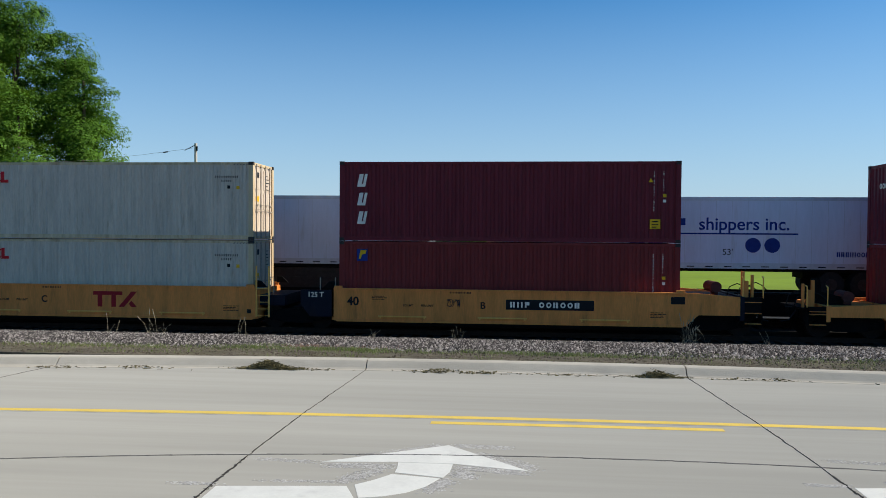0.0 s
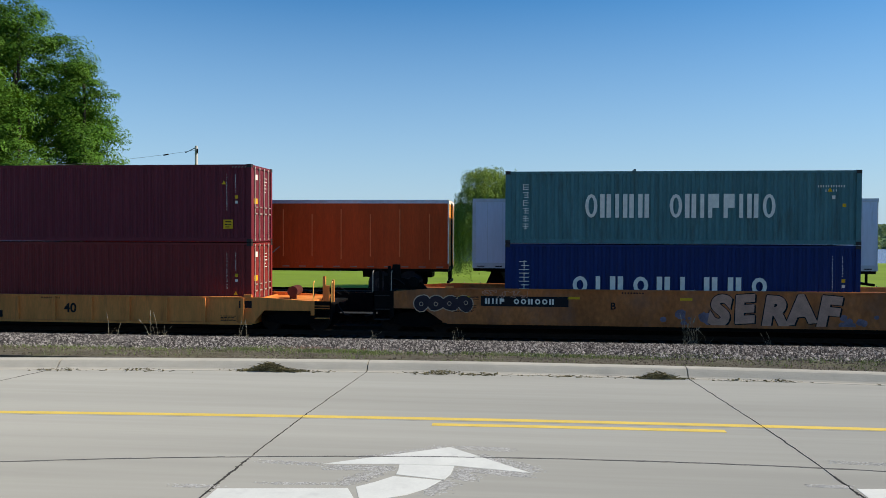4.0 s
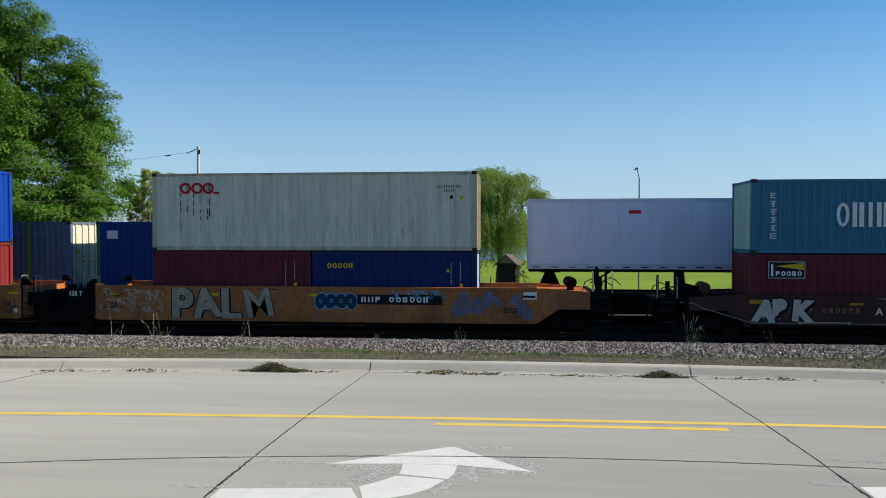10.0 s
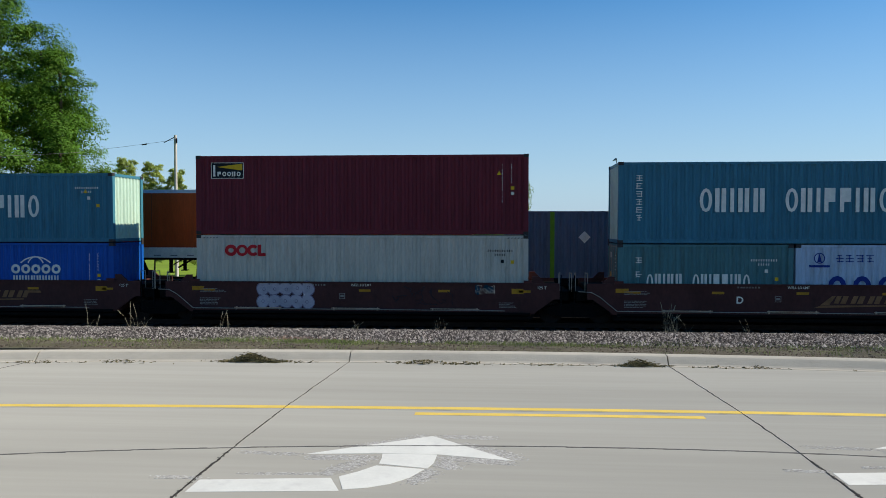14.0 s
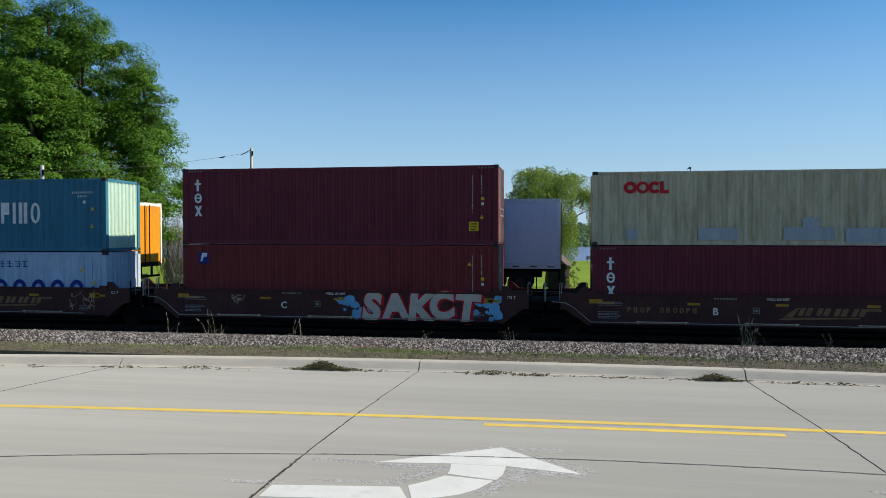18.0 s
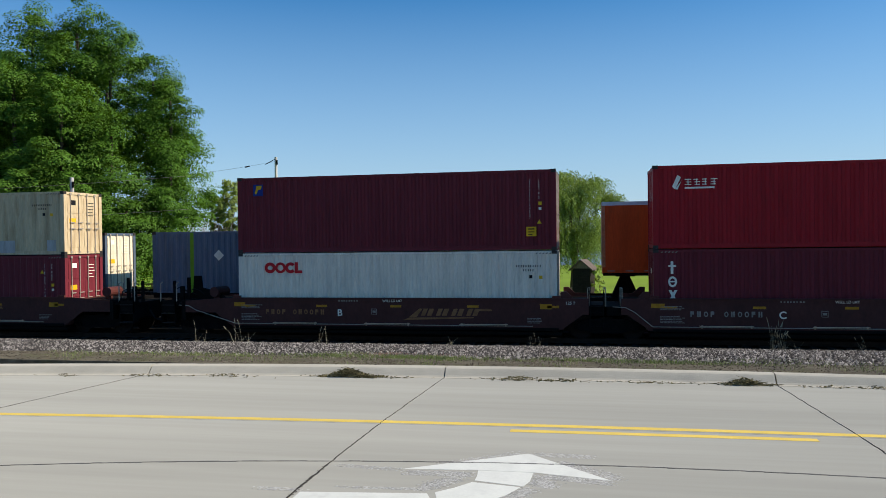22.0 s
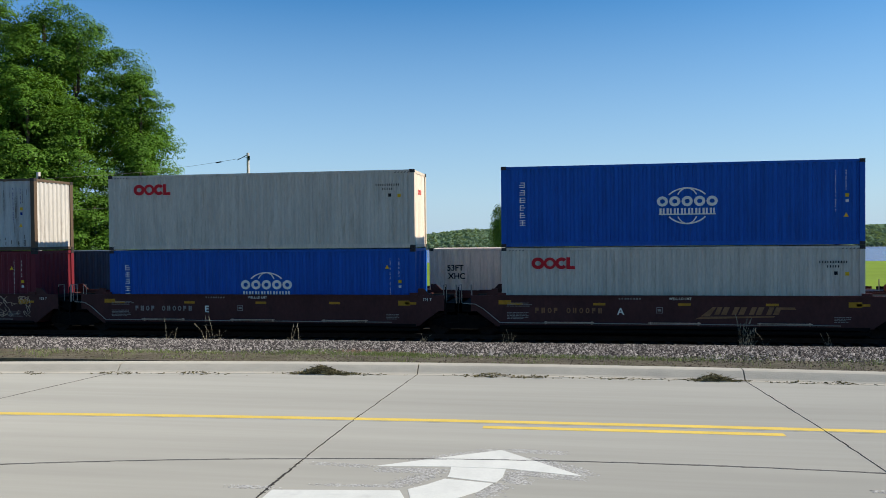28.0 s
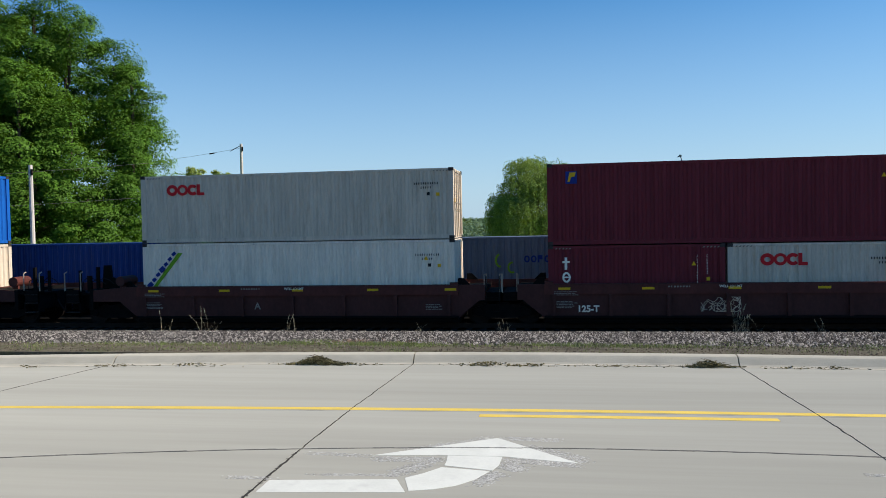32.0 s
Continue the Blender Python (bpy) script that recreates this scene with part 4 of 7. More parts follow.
def maple(x, y, z, label, heads, seed, leaf=0.085):
    """A broad tree of upright leafy heads: each is covered with clumps of leaves round a limb of its own.
    heads: place from the trunk, top, half width, half height, clumps to the square metre."""
    rng = random.Random(seed)
    ob = empty("tree", label, "tree")
    ob.matrix_basis = pose(x, y, z)
    part("trunk", Mesh().rod((0, 0, -0.1), (0.1, 0, 4.2), 0.7, 12, 0.55).rod((0.1, 0, 4.2), (-0.1, 0.1, 15), 0.52, 9, 0.12), "bark", ob)
    centres, radii, out = [], [], []
    for hx, hy, top, rx, rz, dense in heads:
        mid = Vector((hx, hy, top - rz))
        base = Vector((hx * 0.1, hy * 0.1, max(3.5, (top - rz) * 0.55)))
        part("limb", Mesh().path([base, base.lerp(mid, 0.55) + Vector((0, 0, -0.4)), mid, mid + Vector((0, 0, rz * 0.7))], 0.11, 6), "bark", ob)
        for _ in range(int(0.8 * dense * 4 * math.pi * (rx * rx + 2 * rx * rz) / 3)):
            d = Vector((rng.gauss(0, 1), rng.gauss(0, 1), rng.gauss(0, 1))).normalized()
            q = (1.08 - 0.5 * rng.random() ** 1.6) * (1 + 0.13 * noise.noise(Vector((hx + d.x * 1.7, hy + d.y * 1.7, top + d.z * 3))))
            p = mid + Vector((d.x * rx, d.y * rx, d.z * rz)) * q
            centres.append(tuple(p))
            out.append((d.x, d.y, d.z * 0.6 + 0.15))
            radii.append(rng.uniform(0.55, 1.2))
    part("crown", leaf_cloud(centres, radii, out, 280, leaf, seed, 0.25, 0.26, 0.6), "leaf", ob)
    return ob


maple(-38.4, 50, -0.7, "large full-leaved green maple tree on the lawn", [
    (-1.8, -0.5, 21.6, 2.3, 5.4, 1.0), (1.5, 0.0, 21.5, 2.4, 5.6, 1.0), (4.7, -0.8, 19.9, 2.2, 5.0, 1.0), (7.3, 0.5, 17.4, 1.9, 4.6, 1.0), (9.2, -0.5, 15.7, 1.6, 4.2, 1.0),
    (9.4, -1.0, 11.2, 1.8, 3.6, 1.0), (8.2, -1.8, 8.2, 2.2, 3.2, 1.0), (-0.1, -4.5, 16.6, 2.7, 5.2, 1.0), (3.9, -5.0, 15.0, 2.6, 5.2, 1.0), (6.6, -3.6, 13.0, 2.2, 4.6, 1.0),
    (-3.3, -4.0, 15.6, 2.5, 5.0, 1.0), (1.9, -6.2, 10.6, 2.5, 4.2, 1.0), (5.4, -5.7, 9.2, 2.4, 3.8, 1.0), (-1.8, -6.0, 9.8, 2.5, 4.0, 1.0), (7.9, -4.0, 7.4, 2.0, 3.0, 1.0),
    (-6.1, 0.0, 19.6, 2.6, 5.4, 0.8), (-8.2, 1.0, 15.5, 2.5, 5.0, 0.5), (-4.6, 4.0, 18.4, 2.6, 5.0, 0.5), (0.4, 5.0, 19.8, 2.8, 5.4, 0.5), (4.9, 4.5, 17.0, 2.5, 5.0, 0.5),
    (7.6, 3.5, 12.6, 2.2, 4.5, 0.6), (-6.6, -3.0, 11.6, 2.5, 4.2, 0.8), (2.5, -2.0, 18.4, 2.4, 4.5, 0.9)], 1)
big_tree(-53, 58, -0.7, 20, 10.0, 2, "large green maple tree beside its neighbour", 70, 30, 50, 0.16, lobe=0.24, clump=0.08)
for _i, (_x, _y, _h, _s) in enumerate([(-29.9, 60, 9.9, 1.1), (-28.2, 61, 9.6, 1.15), (-26.0, 60.5, 9.0, 0.95), (-24.6, 61, 7.2, 1.2), (-31.6, 61, 8.6, 0.8)]):
    big_tree(_x, _y, -0.7, _h, _s, 20 + _i, "slender light-green poplar with an open crown", 60, 10, 26, 0.075, "leaf_bush", 0.15, 0.3, 0.2, 0.45)
big_tree(-31.9, 100, -0.66, 2.6, 1.6, 31, "small round lakeside shrub", 14, 10, 40, 0.12, "leaf", 0.2, 0.3, 0.16)


def bare_bush(x, y, z, h, seed):
    rng = random.Random(seed)
    m = Mesh()
    for _ in range(240):
        p = Vector((rng.gauss(0, 0.4), rng.gauss(0, 0.25), 0))
        for _ in range(4):
            q = p + Vector((rng.gauss(0, 0.3), rng.gauss(0, 0.3), h * rng.uniform(0.06, 0.3)))
            m.rod(p, q, 0.013, 3)
            p = q
    tagged(part("bare_bush", m, "twig", at=pose(x, y, z)), "leafless grey bush among the poplars", "bush")


bare_bush(-31.9, 58, -0.7, 6.2, 4)
bare_bush(-30.4, 58.6, -0.7, 5.9, 5)


def willow(x, y, z):
    """Trailing strands that fall from rounded branch heads, with gaps between the heads."""
    rng = random.Random(9)
    ob = empty("willow_tree", "weeping willow with trailing yellow-green branches", "tree")
    ob.matrix_basis = pose(x, y, z)
    part("trunk", Mesh().rod((0, 0, -0.1), (0.2, 0, 3.2), 0.32, 9, 0.24).rod((0.2, 0, 3.2), (-0.4, 0, 7.2), 0.22, 7, 0.07), "bark", ob)
    # heads: x, y, height, reach, how far the strands fall
    heads = [(-1.3, 0, 8.7, 1.5, 2.2), (-0.6, 1.3, 8.9, 1.4, 2.0), (1.6, 0.2, 8.4, 1.4, 1.7), (1.0, -1.4, 7.9, 1.3, 1.8), (-0.3, -1.0, 7.6, 1.2, 2.2),
             (-3.0, 0.4, 6.2, 1.2, 4.2), (-2.4, -1.5, 5.8, 1.1, 4.4), (-3.2, 1.6, 5.4, 1.0, 4.2), (3.3, 0.2, 7.1, 0.85, 1.3), (2.6, 1.4, 7.3, 0.9, 1.5),
             (0, 0, 7.0, 1.7, 2.4), (-0.6, -1.6, 7.2, 1.5, 2.4), (-1.9, -0.6, 7.3, 1.4, 2.2), (-3.5, 0.2, 5.0, 1.0, 3.8), (-1.5, -2.2, 5.4, 1.3, 3.6), (3.5, -0.3, 6.1, 0.5, 2.6), (0.2, -2.0, 4.6, 1.1, 2.8), (1.2, 0.6, 4.2, 0.9, 2.6), (-0.9, 0.4, 4.1, 1.1, 2.4), (1.4, -1.9, 5.3, 0.9, 3.2), (-0.6, 2.2, 6.4, 1.2, 2.2)]
    v = []
    for hx, hy, hz, r, fall in heads:
        hz = hz + 0.35
        part("limb", Mesh().path([(0.1, 0, min(hz, 7) * 0.45), (hx * 0.5, hy * 0.5, hz * 0.85), (hx, hy, hz - 0.1)], 0.05, 4), "bark", ob)
        for _ in range(int(95 * r)):
            a, q = rng.uniform(0, 6.28), r * rng.random() ** 0.6
            p = Vector((hx + math.cos(a) * q * 0.8, hy + math.sin(a) * q * 0.8, hz + 0.25 * r * (1 - (q / r) ** 2) + rng.gauss(0, 0.2)))
            n = int((fall * rng.uniform(0.25, 1.25)) / 0.11)
            for i in range(n):
                k = min(1, i / 7)
                p = p + Vector((math.cos(a) * 0.085 * q * (1 - k) + rng.gauss(0, 0.02) + 0.004, math.sin(a) * 0.085 * q * (1 - k) + rng.gauss(0, 0.02), -0.03 - 0.085 * k))
                for _ in range(2):
                    d = Vector((rng.gauss(0, 0.55), rng.gauss(0, 0.55), -rng.uniform(0.3, 1))).normalized() * rng.uniform(0.12, 0.26)
                    w = d.cross(Vector((rng.gauss(0, 1), rng.gauss(0, 1), 0.2))).normalized() * 0.026
                    c = p + Vector((rng.gauss(0, 0.05), rng.gauss(0, 0.05), 0))
                    v += [tuple(c - w), tuple(c + d * 0.5 + w), tuple(c + d), tuple(c + d * 0.5 - w)]
    part("crown", fast_mesh("crown", np.array(v), np.arange(len(v)).reshape(-1, 4)), "leaf_willow", ob)


willow(-1.55, 62, -0.7)


def utility_pole(x, y, z, top, arm, label):
    ob = empty("utility_pole", label, "utility pole")
    ob.matrix_basis = pose(x, y, z)
    part("pole", Mesh().rod((0, 0, -0.2), (0, 0, top - z), 0.15, 10, 0.11), "pole", ob)
    part("bracket", Mesh().rod((-arm, 0, top - z - 0.55), (0, 0, top - z - 0.12), 0.03, 5).rod((0.14, -0.1, top - z - 0.6), (0.14, -0.1, top - z - 0.25), 0.06, 6), "steel", ob)
    return ob


utility_pole(-25.0, 58, -0.7, 10.45, 0.9, "weathered wooden utility pole carrying a thin cable")
utility_pole(-30.04, 40, -0.68, 7.56, 0.2, "pale wooden service pole before the maple")


def cable():
    ob = empty("cable", "thin sagging overhead cable from the pole", "cable")
    pts = [(-25.1 - 42 * u, 58 - 3 * u, 10.1 - 7.5 * u * (1 - u) + 1.0 * u) for u in [i / 20 for i in range(21)]]
    part("wire", Mesh().tube(pts, 0.009), "castings", ob)
    part("splice", Mesh().rod((-27.2, 57.85, 9.78), (-27.6, 57.82, 9.71), 0.05, 6), "steel", ob)
    for z, dz in ((7.35, 0.25), (5.5, 0.3)):
        wire = empty("service_wire", "thin pale wire strung from the service pole", "cable", "service wires")
        part("wire", Mesh().tube([(-52 + 30 * u, 43 - 4 * u, z - dz * math.sin(math.pi * u)) for u in [i / 12 for i in range(13)]], 0.008), "galv", wire)


cable()


def street_lamp(x, y, z, h):
    ob = empty("street_lamp", "slender grey street lamp with a short curved arm", "street lamp")
    ob.matrix_basis = pose(x, y, z)
    part("post", Mesh().rod((0, 0, 0), (0, 0, h - 0.6), 0.075, 9, 0.05).path([(0, 0, h - 0.65), (-0.1, 0, h - 0.2), (-0.16, 0, h + 0.02)], 0.035, 7), "lamp_grey", ob)
    part("lamp_head", Mesh().slab([(-0.42, h - 0.06), (-0.1, h + 0.0), (-0.1, h + 0.12), (-0.22, h + 0.14)], -0.09, 0.09), "lamp_grey", ob)
    part("base_flange", Mesh().rod((0, 0, -0.02), (0, 0, 0.08), 0.17, 8), "galv", ob)


street_lamp(8.5, 55, -0.7, 8.8)


def path_lamp(x, y, z):
    ob = empty("path_lamp", "small dark path lamp with a pale globe by the shore", "lamp")
    ob.matrix_basis = pose(x, y, z)
    part("post", Mesh().rod((0, 0, 0), (0, 0, 2.1), 0.06, 7), "steel", ob)
    part("globe", Mesh().rod((0, 0, 2.1), (0, 0, 2.3), 0.1, 8, 0.16).rod((0, 0, 2.3), (0, 0, 2.5), 0.16, 8, 0.06), "sticker_white", ob)


path_lamp(12.9, 112, -0.62)


def bench(x, y, z):
    ob = empty("park_bench", "dark slatted park bench facing the lake", "bench")
    ob.matrix_basis = pose(x, y, z)
    for i in range(4):
        part("slat", Mesh().box(-0.95, 0.95, 0.05 + i * 0.13, 0.15 + i * 0.13, 0.42, 0.46), "wood", ob)
        part("slat", Mesh().box(-0.95, 0.95, -0.02, 0.02, 0.52 + i * 0.12, 0.61 + i * 0.12), "wood", ob)
    for s in (-0.8, 0.8):
        part("leg", Mesh().box(s - 0.03, s + 0.03, -0.03, 0.03, 0, 1.0).box(s - 0.03, s + 0.03, 0.5, 0.56, 0, 0.42), "steel", ob)


bench(3.6, 113, -0.61)
bench(-2.0, 114, -0.61)


def wishing_well(x, y, z):
    ob = empty("well_house", "small shingled wooden well house on the lawn", "well house")
    ob.matrix_basis = pose(x, y, z, 0, 0, -18)
    w, d, h = 0.6, 0.5, 2.3
    # wall and boards darker than the gable: their shade is in the colour
    part("wall", Mesh().box(-w, w, -d, d, 0, h), "tie", ob)
    part("gable", Mesh().slab([(-w, h), (w, h), (0, h + 0.55)], -d, d), "wood", ob)
    for s in (-1, 1):
        part("roof", Mesh().slab([(0, h + 0.6), (s * 0.82, h - 0.08), (s * 0.82, h - 0.15), (0, h + 0.52)][::s], -d - 0.18, d + 0.18), "shingle", ob)
    for i in range(7):
        part("board", Mesh().box(-w + 0.01 + i * 0.165, -w + 0.15 + i * 0.165, -d - 0.025, -d - 0.001, 0.02, h), "tie", ob)


wishing_well(-0.6, 52, -0.7)
big_tree(0.4, 51.3, -0.7, 2.6, 0.5, 33, "leafy shrub beside the well house", 12, 6, 24, 0.05, "leaf_bush", 0.1, 0.35, 0.22)


def fence(x0, x1, y, z, label, h=1.1):
    ob = empty("fence", label, "fence")
    n = int((x1 - x0) / 1.8)
    for i in range(n + 1):
        x = x0 + (x1 - x0) * i / n
        part("post", Mesh().box(x - 0.06, x + 0.06, y - 0.06, y + 0.06, z - 0.1, z + h), "wood", ob)
    for k in (0.35, 0.62, 0.9):
        part("rail", Mesh().box(x0, x1, y - 0.09, y - 0.06, z + h * k - 0.07, z + h * k + 0.07), "wood", ob)


fence(-46, -33.5, 57, -0.7, "weathered three-rail wooden fence below the trees")


# ---- containers ----
W2 = 1.219


def wall_strip(x0, x1, z0, z1, pitch=0.278, depth=0.045):
    """A corrugated steel wall in x and z, its outer face at y = 0, facing -y."""
    n = max(2, round((x1 - x0) / pitch))
    p = (x1 - x0) / n
    xs = []
    for i in range(n):
        a = x0 + i * p
        xs += [(a, 0), (a + p * 0.33, 0), (a + p * 0.5, depth), (a + p * 0.83, depth)]
    xs.append((x1, 0))
    k = len(xs)
    return Mesh().add([(x, y, z0) for x, y in xs] + [(x, y, z1) for x, y in xs], [(i, i + 1, i + 1 + k, i + k) for i in range(k - 1)])


class Decal(Mesh):
    """Flat shapes laid on a wall that faces -y, at the depth y."""

    def __init__(self, y):
        self.v, self.f, self.y, self.cuts, self.laid = [], [], y, [], 0

    def cut(self):
        """The next shape is a piece of its own."""
        self.cuts.append((len(self.v), len(self.f)))
        return self

    def pieces(self):
        marks = sorted({(0, 0), *self.cuts, (len(self.v), len(self.f))})
        for (v0, f0), (v1, f1) in zip(marks, marks[1:]):
            if f1 > f0:
                yield Mesh().add(self.v[v0:v1], [tuple(i - v0 for i in f) for f in self.f[f0:f1]])

    def lift(self):
        """Each shape lies a hair above the one before it."""
        self.laid = (self.laid + 1) % 12
        return self.y - 0.004 - 0.0004 * self.laid

    def rect(self, x0, z0, x1, z1):
        return self.slab([(x0, z0), (x1, z0), (x1, z1), (x0, z1)], self.lift(), self.y)

    def tri(self, *pts):
        return self.slab(list(pts), self.lift(), self.y)

    def hoop(self, cx, cz, rx, rz, w, n=14, a0=0, a1=360):
        return self.ring(cx, cz, rx, rz, w, self.lift(), self.y, n, a0, a1)

    def shapes(self, code, x, z, h, w, gap):
        """Plain letter-sized shapes: o hoop, b flag, u two bars, i bar, blank."""
        for c in code:
            self.cut()
            if c == "o":
                self.hoop(x + w / 2, z + h / 2, w / 2, h / 2, w * 0.27, 12)
            elif c == "b":
                self.rect(x, z, x + w * 0.32, z + h).rect(x + w * 0.32, z + h * 0.42, x + w * 0.85, z + h)
            elif c == "u":
                self.rect(x, z, x + w * 0.36, z + h).rect(x + w * 0.52, z, x + w * 0.88, z + h)
            elif c == "i":
                self.rect(x, z, x + w * 0.3, z + h)
                x -= w * 0.6
            elif c == "l":
                self.rect(x, z, x + w * 0.3, z + h).rect(x + w * 0.3, z, x + w, z + h * 0.25)
            x += w + gap
        return self

    def signs(self, x, z, size, n, down, rng):
        """Small square signs of bars, in a column or row."""
        for k in range(n):
            cx, cz = (x, z - k * down) if down else (x + k * size * 1.3, z)
            self.cut()
            for j in range(3):
                u = cz + size * (0.1 + 0.4 * j)
                a = rng.choice((0, 0, 0.2))
                self.rect(cx + a * size, u - 0.012, cx + size * rng.choice((1, 1, 0.75)), u + 0.014)
            q = cx + size * rng.choice((0.5, 0.5, 0.12, 0.85))
            self.rect(q - 0.014, cz, q + 0.014, cz + size)
        return self


def tick_column(d, x, z1, z0, rng, step=0.06):
    z = z1
    while z > z0:
        h = rng.uniform(0.012, 0.032)
        d.rect(x, z - h, x + rng.uniform(0.02, 0.038), z)
        z -= h + rng.uniform(0.02, 0.04) + (step if rng.random() < 0.1 else 0)
    return d


def container(length, height, color, logo="", doors="", ends="", label="", group="", name="shipping_container", marks="white", frame_color="", seed=0, lift=""):
    """A steel box, its origin at the middle of its base. doors: which end has them, L or R or both."""
    rng = random.Random(seed * 7 + 3)
    ob = empty(name, label, "container", group)
    lx, H = length / 2, height
    fc = frame_color or color
    rail_c = color if length > 14 else fc
    ends = ends or color
    side = cached(("side_panel", length, height), lambda: wall_strip(-lx + 0.1, lx - 0.1, 0.15, H - 0.1))
    part("side_panel", side, color, ob, at=pose(0, -W2 + 0.006, 0))
    part("side_panel", side, color, ob, at=pose(0, W2 - 0.006, 0, 0, 0, 180))
    part("roof", cached(("roof", length, height), lambda: Mesh().box(-lx + 0.05, lx - 0.05, -W2 + 0.05, W2 - 0.05, H - 0.05, H - 0.02)), color, ob)
    part("floor", cached(("floor", length), lambda: Mesh().box(-lx + 0.06, lx - 0.06, -W2 + 0.06, W2 - 0.06, 0.06, 0.14)), "steel", ob)
    for s in (-1, 1):
        y = s * (W2 - 0.05)
        part("top_rail", cached(("top_rail", length, height), lambda: Mesh().box(-lx + 0.16, lx - 0.16, -0.045, 0.045, H - 0.105, H - 0.015)), rail_c, ob, at=pose(0, y, 0))
        part("bottom_rail", cached(("bottom_rail", length), lambda: Mesh().box(-lx + 0.16, lx - 0.16, -0.045, 0.045, 0.02, 0.165)), rail_c, ob, at=pose(0, y, 0))
        for e in (-1, 1):
            part("corner_post", cached(("corner_post", height), lambda: Mesh().box(-0.085, 0.085, -0.09, 0.09, 0.12, H - 0.12)), fc, ob, at=pose(e * (lx - 0.086), s * (W2 - 0.091), 0))
            for z in (0, H - 0.122):
                part("corner_casting", cached(("corner_casting",), lambda: Mesh().box(-0.09, 0.09, -0.085, 0.085, 0, 0.122)), "castings", ob, at=pose(e * (lx - 0.088), s * (W2 - 0.08), z))
    for e, code in ((-1, "L"), (1, "R")):
        turn = pose(e * lx, 0, 0, 0, 0, 90 * e)
        part("end_header", cached(("end_header", height), lambda: Mesh().box(-W2 + 0.17, W2 - 0.17, 0.02, 0.12, H - 0.12, H - 0.015)), fc, ob, at=turn)
        part("end_sill", cached(("end_sill",), lambda: Mesh().box(-W2 + 0.17, W2 - 0.17, 0.02, 0.12, 0.02, 0.14)), fc, ob, at=turn)
        if code in doors:
            leaf = cached(("door", height), lambda: Mesh().box(0.005, W2 - 0.18, 0.05, 0.09, 0.14, H - 0.12).box(0.08, W2 - 0.26, 0.035, 0.051, 0.3, H * 0.36).box(0.08, W2 - 0.26, 0.035, 0.051, H * 0.4, H * 0.62).box(0.08, W2 - 0.26, 0.035, 0.051, H * 0.66, H - 0.25))
            for k in (0, 1):
                d = part("door", leaf, ends, ob, at=turn @ pose(-W2 + 0.18 if k else 0, 0, 0))
                for x in (0.25, 0.76):
                    part("lock_rod", cached(("lock_rod", height), lambda: Mesh().rod((0, 0, 0.06), (0, 0, H - 0.06), 0.02, 6).box(-0.05, 0.05, -0.02, 0.03, 0.06, 0.14).box(-0.05, 0.05, -0.02, 0.03, H - 0.14, H - 0.06).box(-0.05, 0.22, -0.035, 0.0, 1.05, 1.1).box(-0.05, 0.22, -0.035, 0.0, 1.3, 1.34)), "galv", d, at=pose(x, 0.01, 0))
            dd = Decal(0.034)
            for k in range(5):
                z = H - 0.45 - 0.13 * k
                dd.rect(0.32, z, 0.32 + rng.uniform(0.2, 0.4), z + 0.028)
            dd.rect(-0.75, H - 0.55, -0.45, H - 0.35)
            part("stencil", dd, "sticker_white" if marks == "white" else "sticker_black", ob, at=turn)
            part("placard", Decal(0.034).rect(-0.85, H * 0.5, -0.45, H * 0.5 + 0.2), "sticker_yellow", ob, at=turn)
        else:
            part("end_panel", cached(("end_panel", height), lambda: wall_strip(-W2 + 0.17, W2 - 0.17, 0.14, H - 0.12, 0.25, 0.045)), ends, ob, at=turn @ pose(0, 0.03, 0))
            if logo in ("rings", "tex"):
                part("logo", Decal(0.028).shapes("ooo", -0.35, H - 0.9, 0.2, 0.18, 0.03), "sticker_red" if logo == "rings" else "sticker_white", ob, at=turn)
    Y = -W2 - 0.001
    mk = {"white": "sticker_white", "black": "sticker_black", "blue": "sticker_blue"}[marks]
    # shipping marks near the right-hand end
    d = Decal(Y)
    if length > 14:
        pass
    elif marks == "black" or logo == "china":
        for k in range(2):
            for j in range(11 - 6 * k):
                d.rect(lx - 1.45 + j * 0.085 + 0.25 * k, H - 0.6 - 0.15 * k, lx - 1.42 + j * 0.085 + 0.25 * k, H - 0.52 - 0.15 * k)
        d.rect(lx - 0.98, H - 1.0, lx - 0.87, H - 0.88)
    elif length > 5:
        tick_column(d, lx - 0.62, H - 0.38, H - 1.05, rng)
        tick_column(d, lx - 0.95, H - 0.38, H - 1.75, rng)
        d.rect(lx - 0.62, H - 1.46, lx - 0.52, H - 1.36)
    if d.f:
        part("stencil", d, mk, ob)
    z = H - 1.02 if marks == "black" else H - 1.28
    if length < 14:
        part("height_mark", Decal(Y).rect(lx - 0.63, z, lx - 0.51, z + 0.12), "sticker_yellow", ob)
    if logo not in ("rings", "seacube", "streaks") and length < 14:
        zt = H - 1.95 if seed % 2 else H - 0.75
        part("warning_sign", Decal(Y - 0.001).tri((lx - 0.68 - 0.45 * (seed % 2 == 0), zt), (lx - 0.52 - 0.45 * (seed % 2 == 0), zt), (lx - 0.6 - 0.45 * (seed % 2 == 0), zt + 0.15)), "sticker_yellow", ob)
    if seed in (4, 6, 23, 24, 27, 28):
        part("placard", Decal(Y).rect(lx - 1.07, 0.5, lx - 0.71, 0.84), "sticker_yellow", ob, "yellow caution placard")
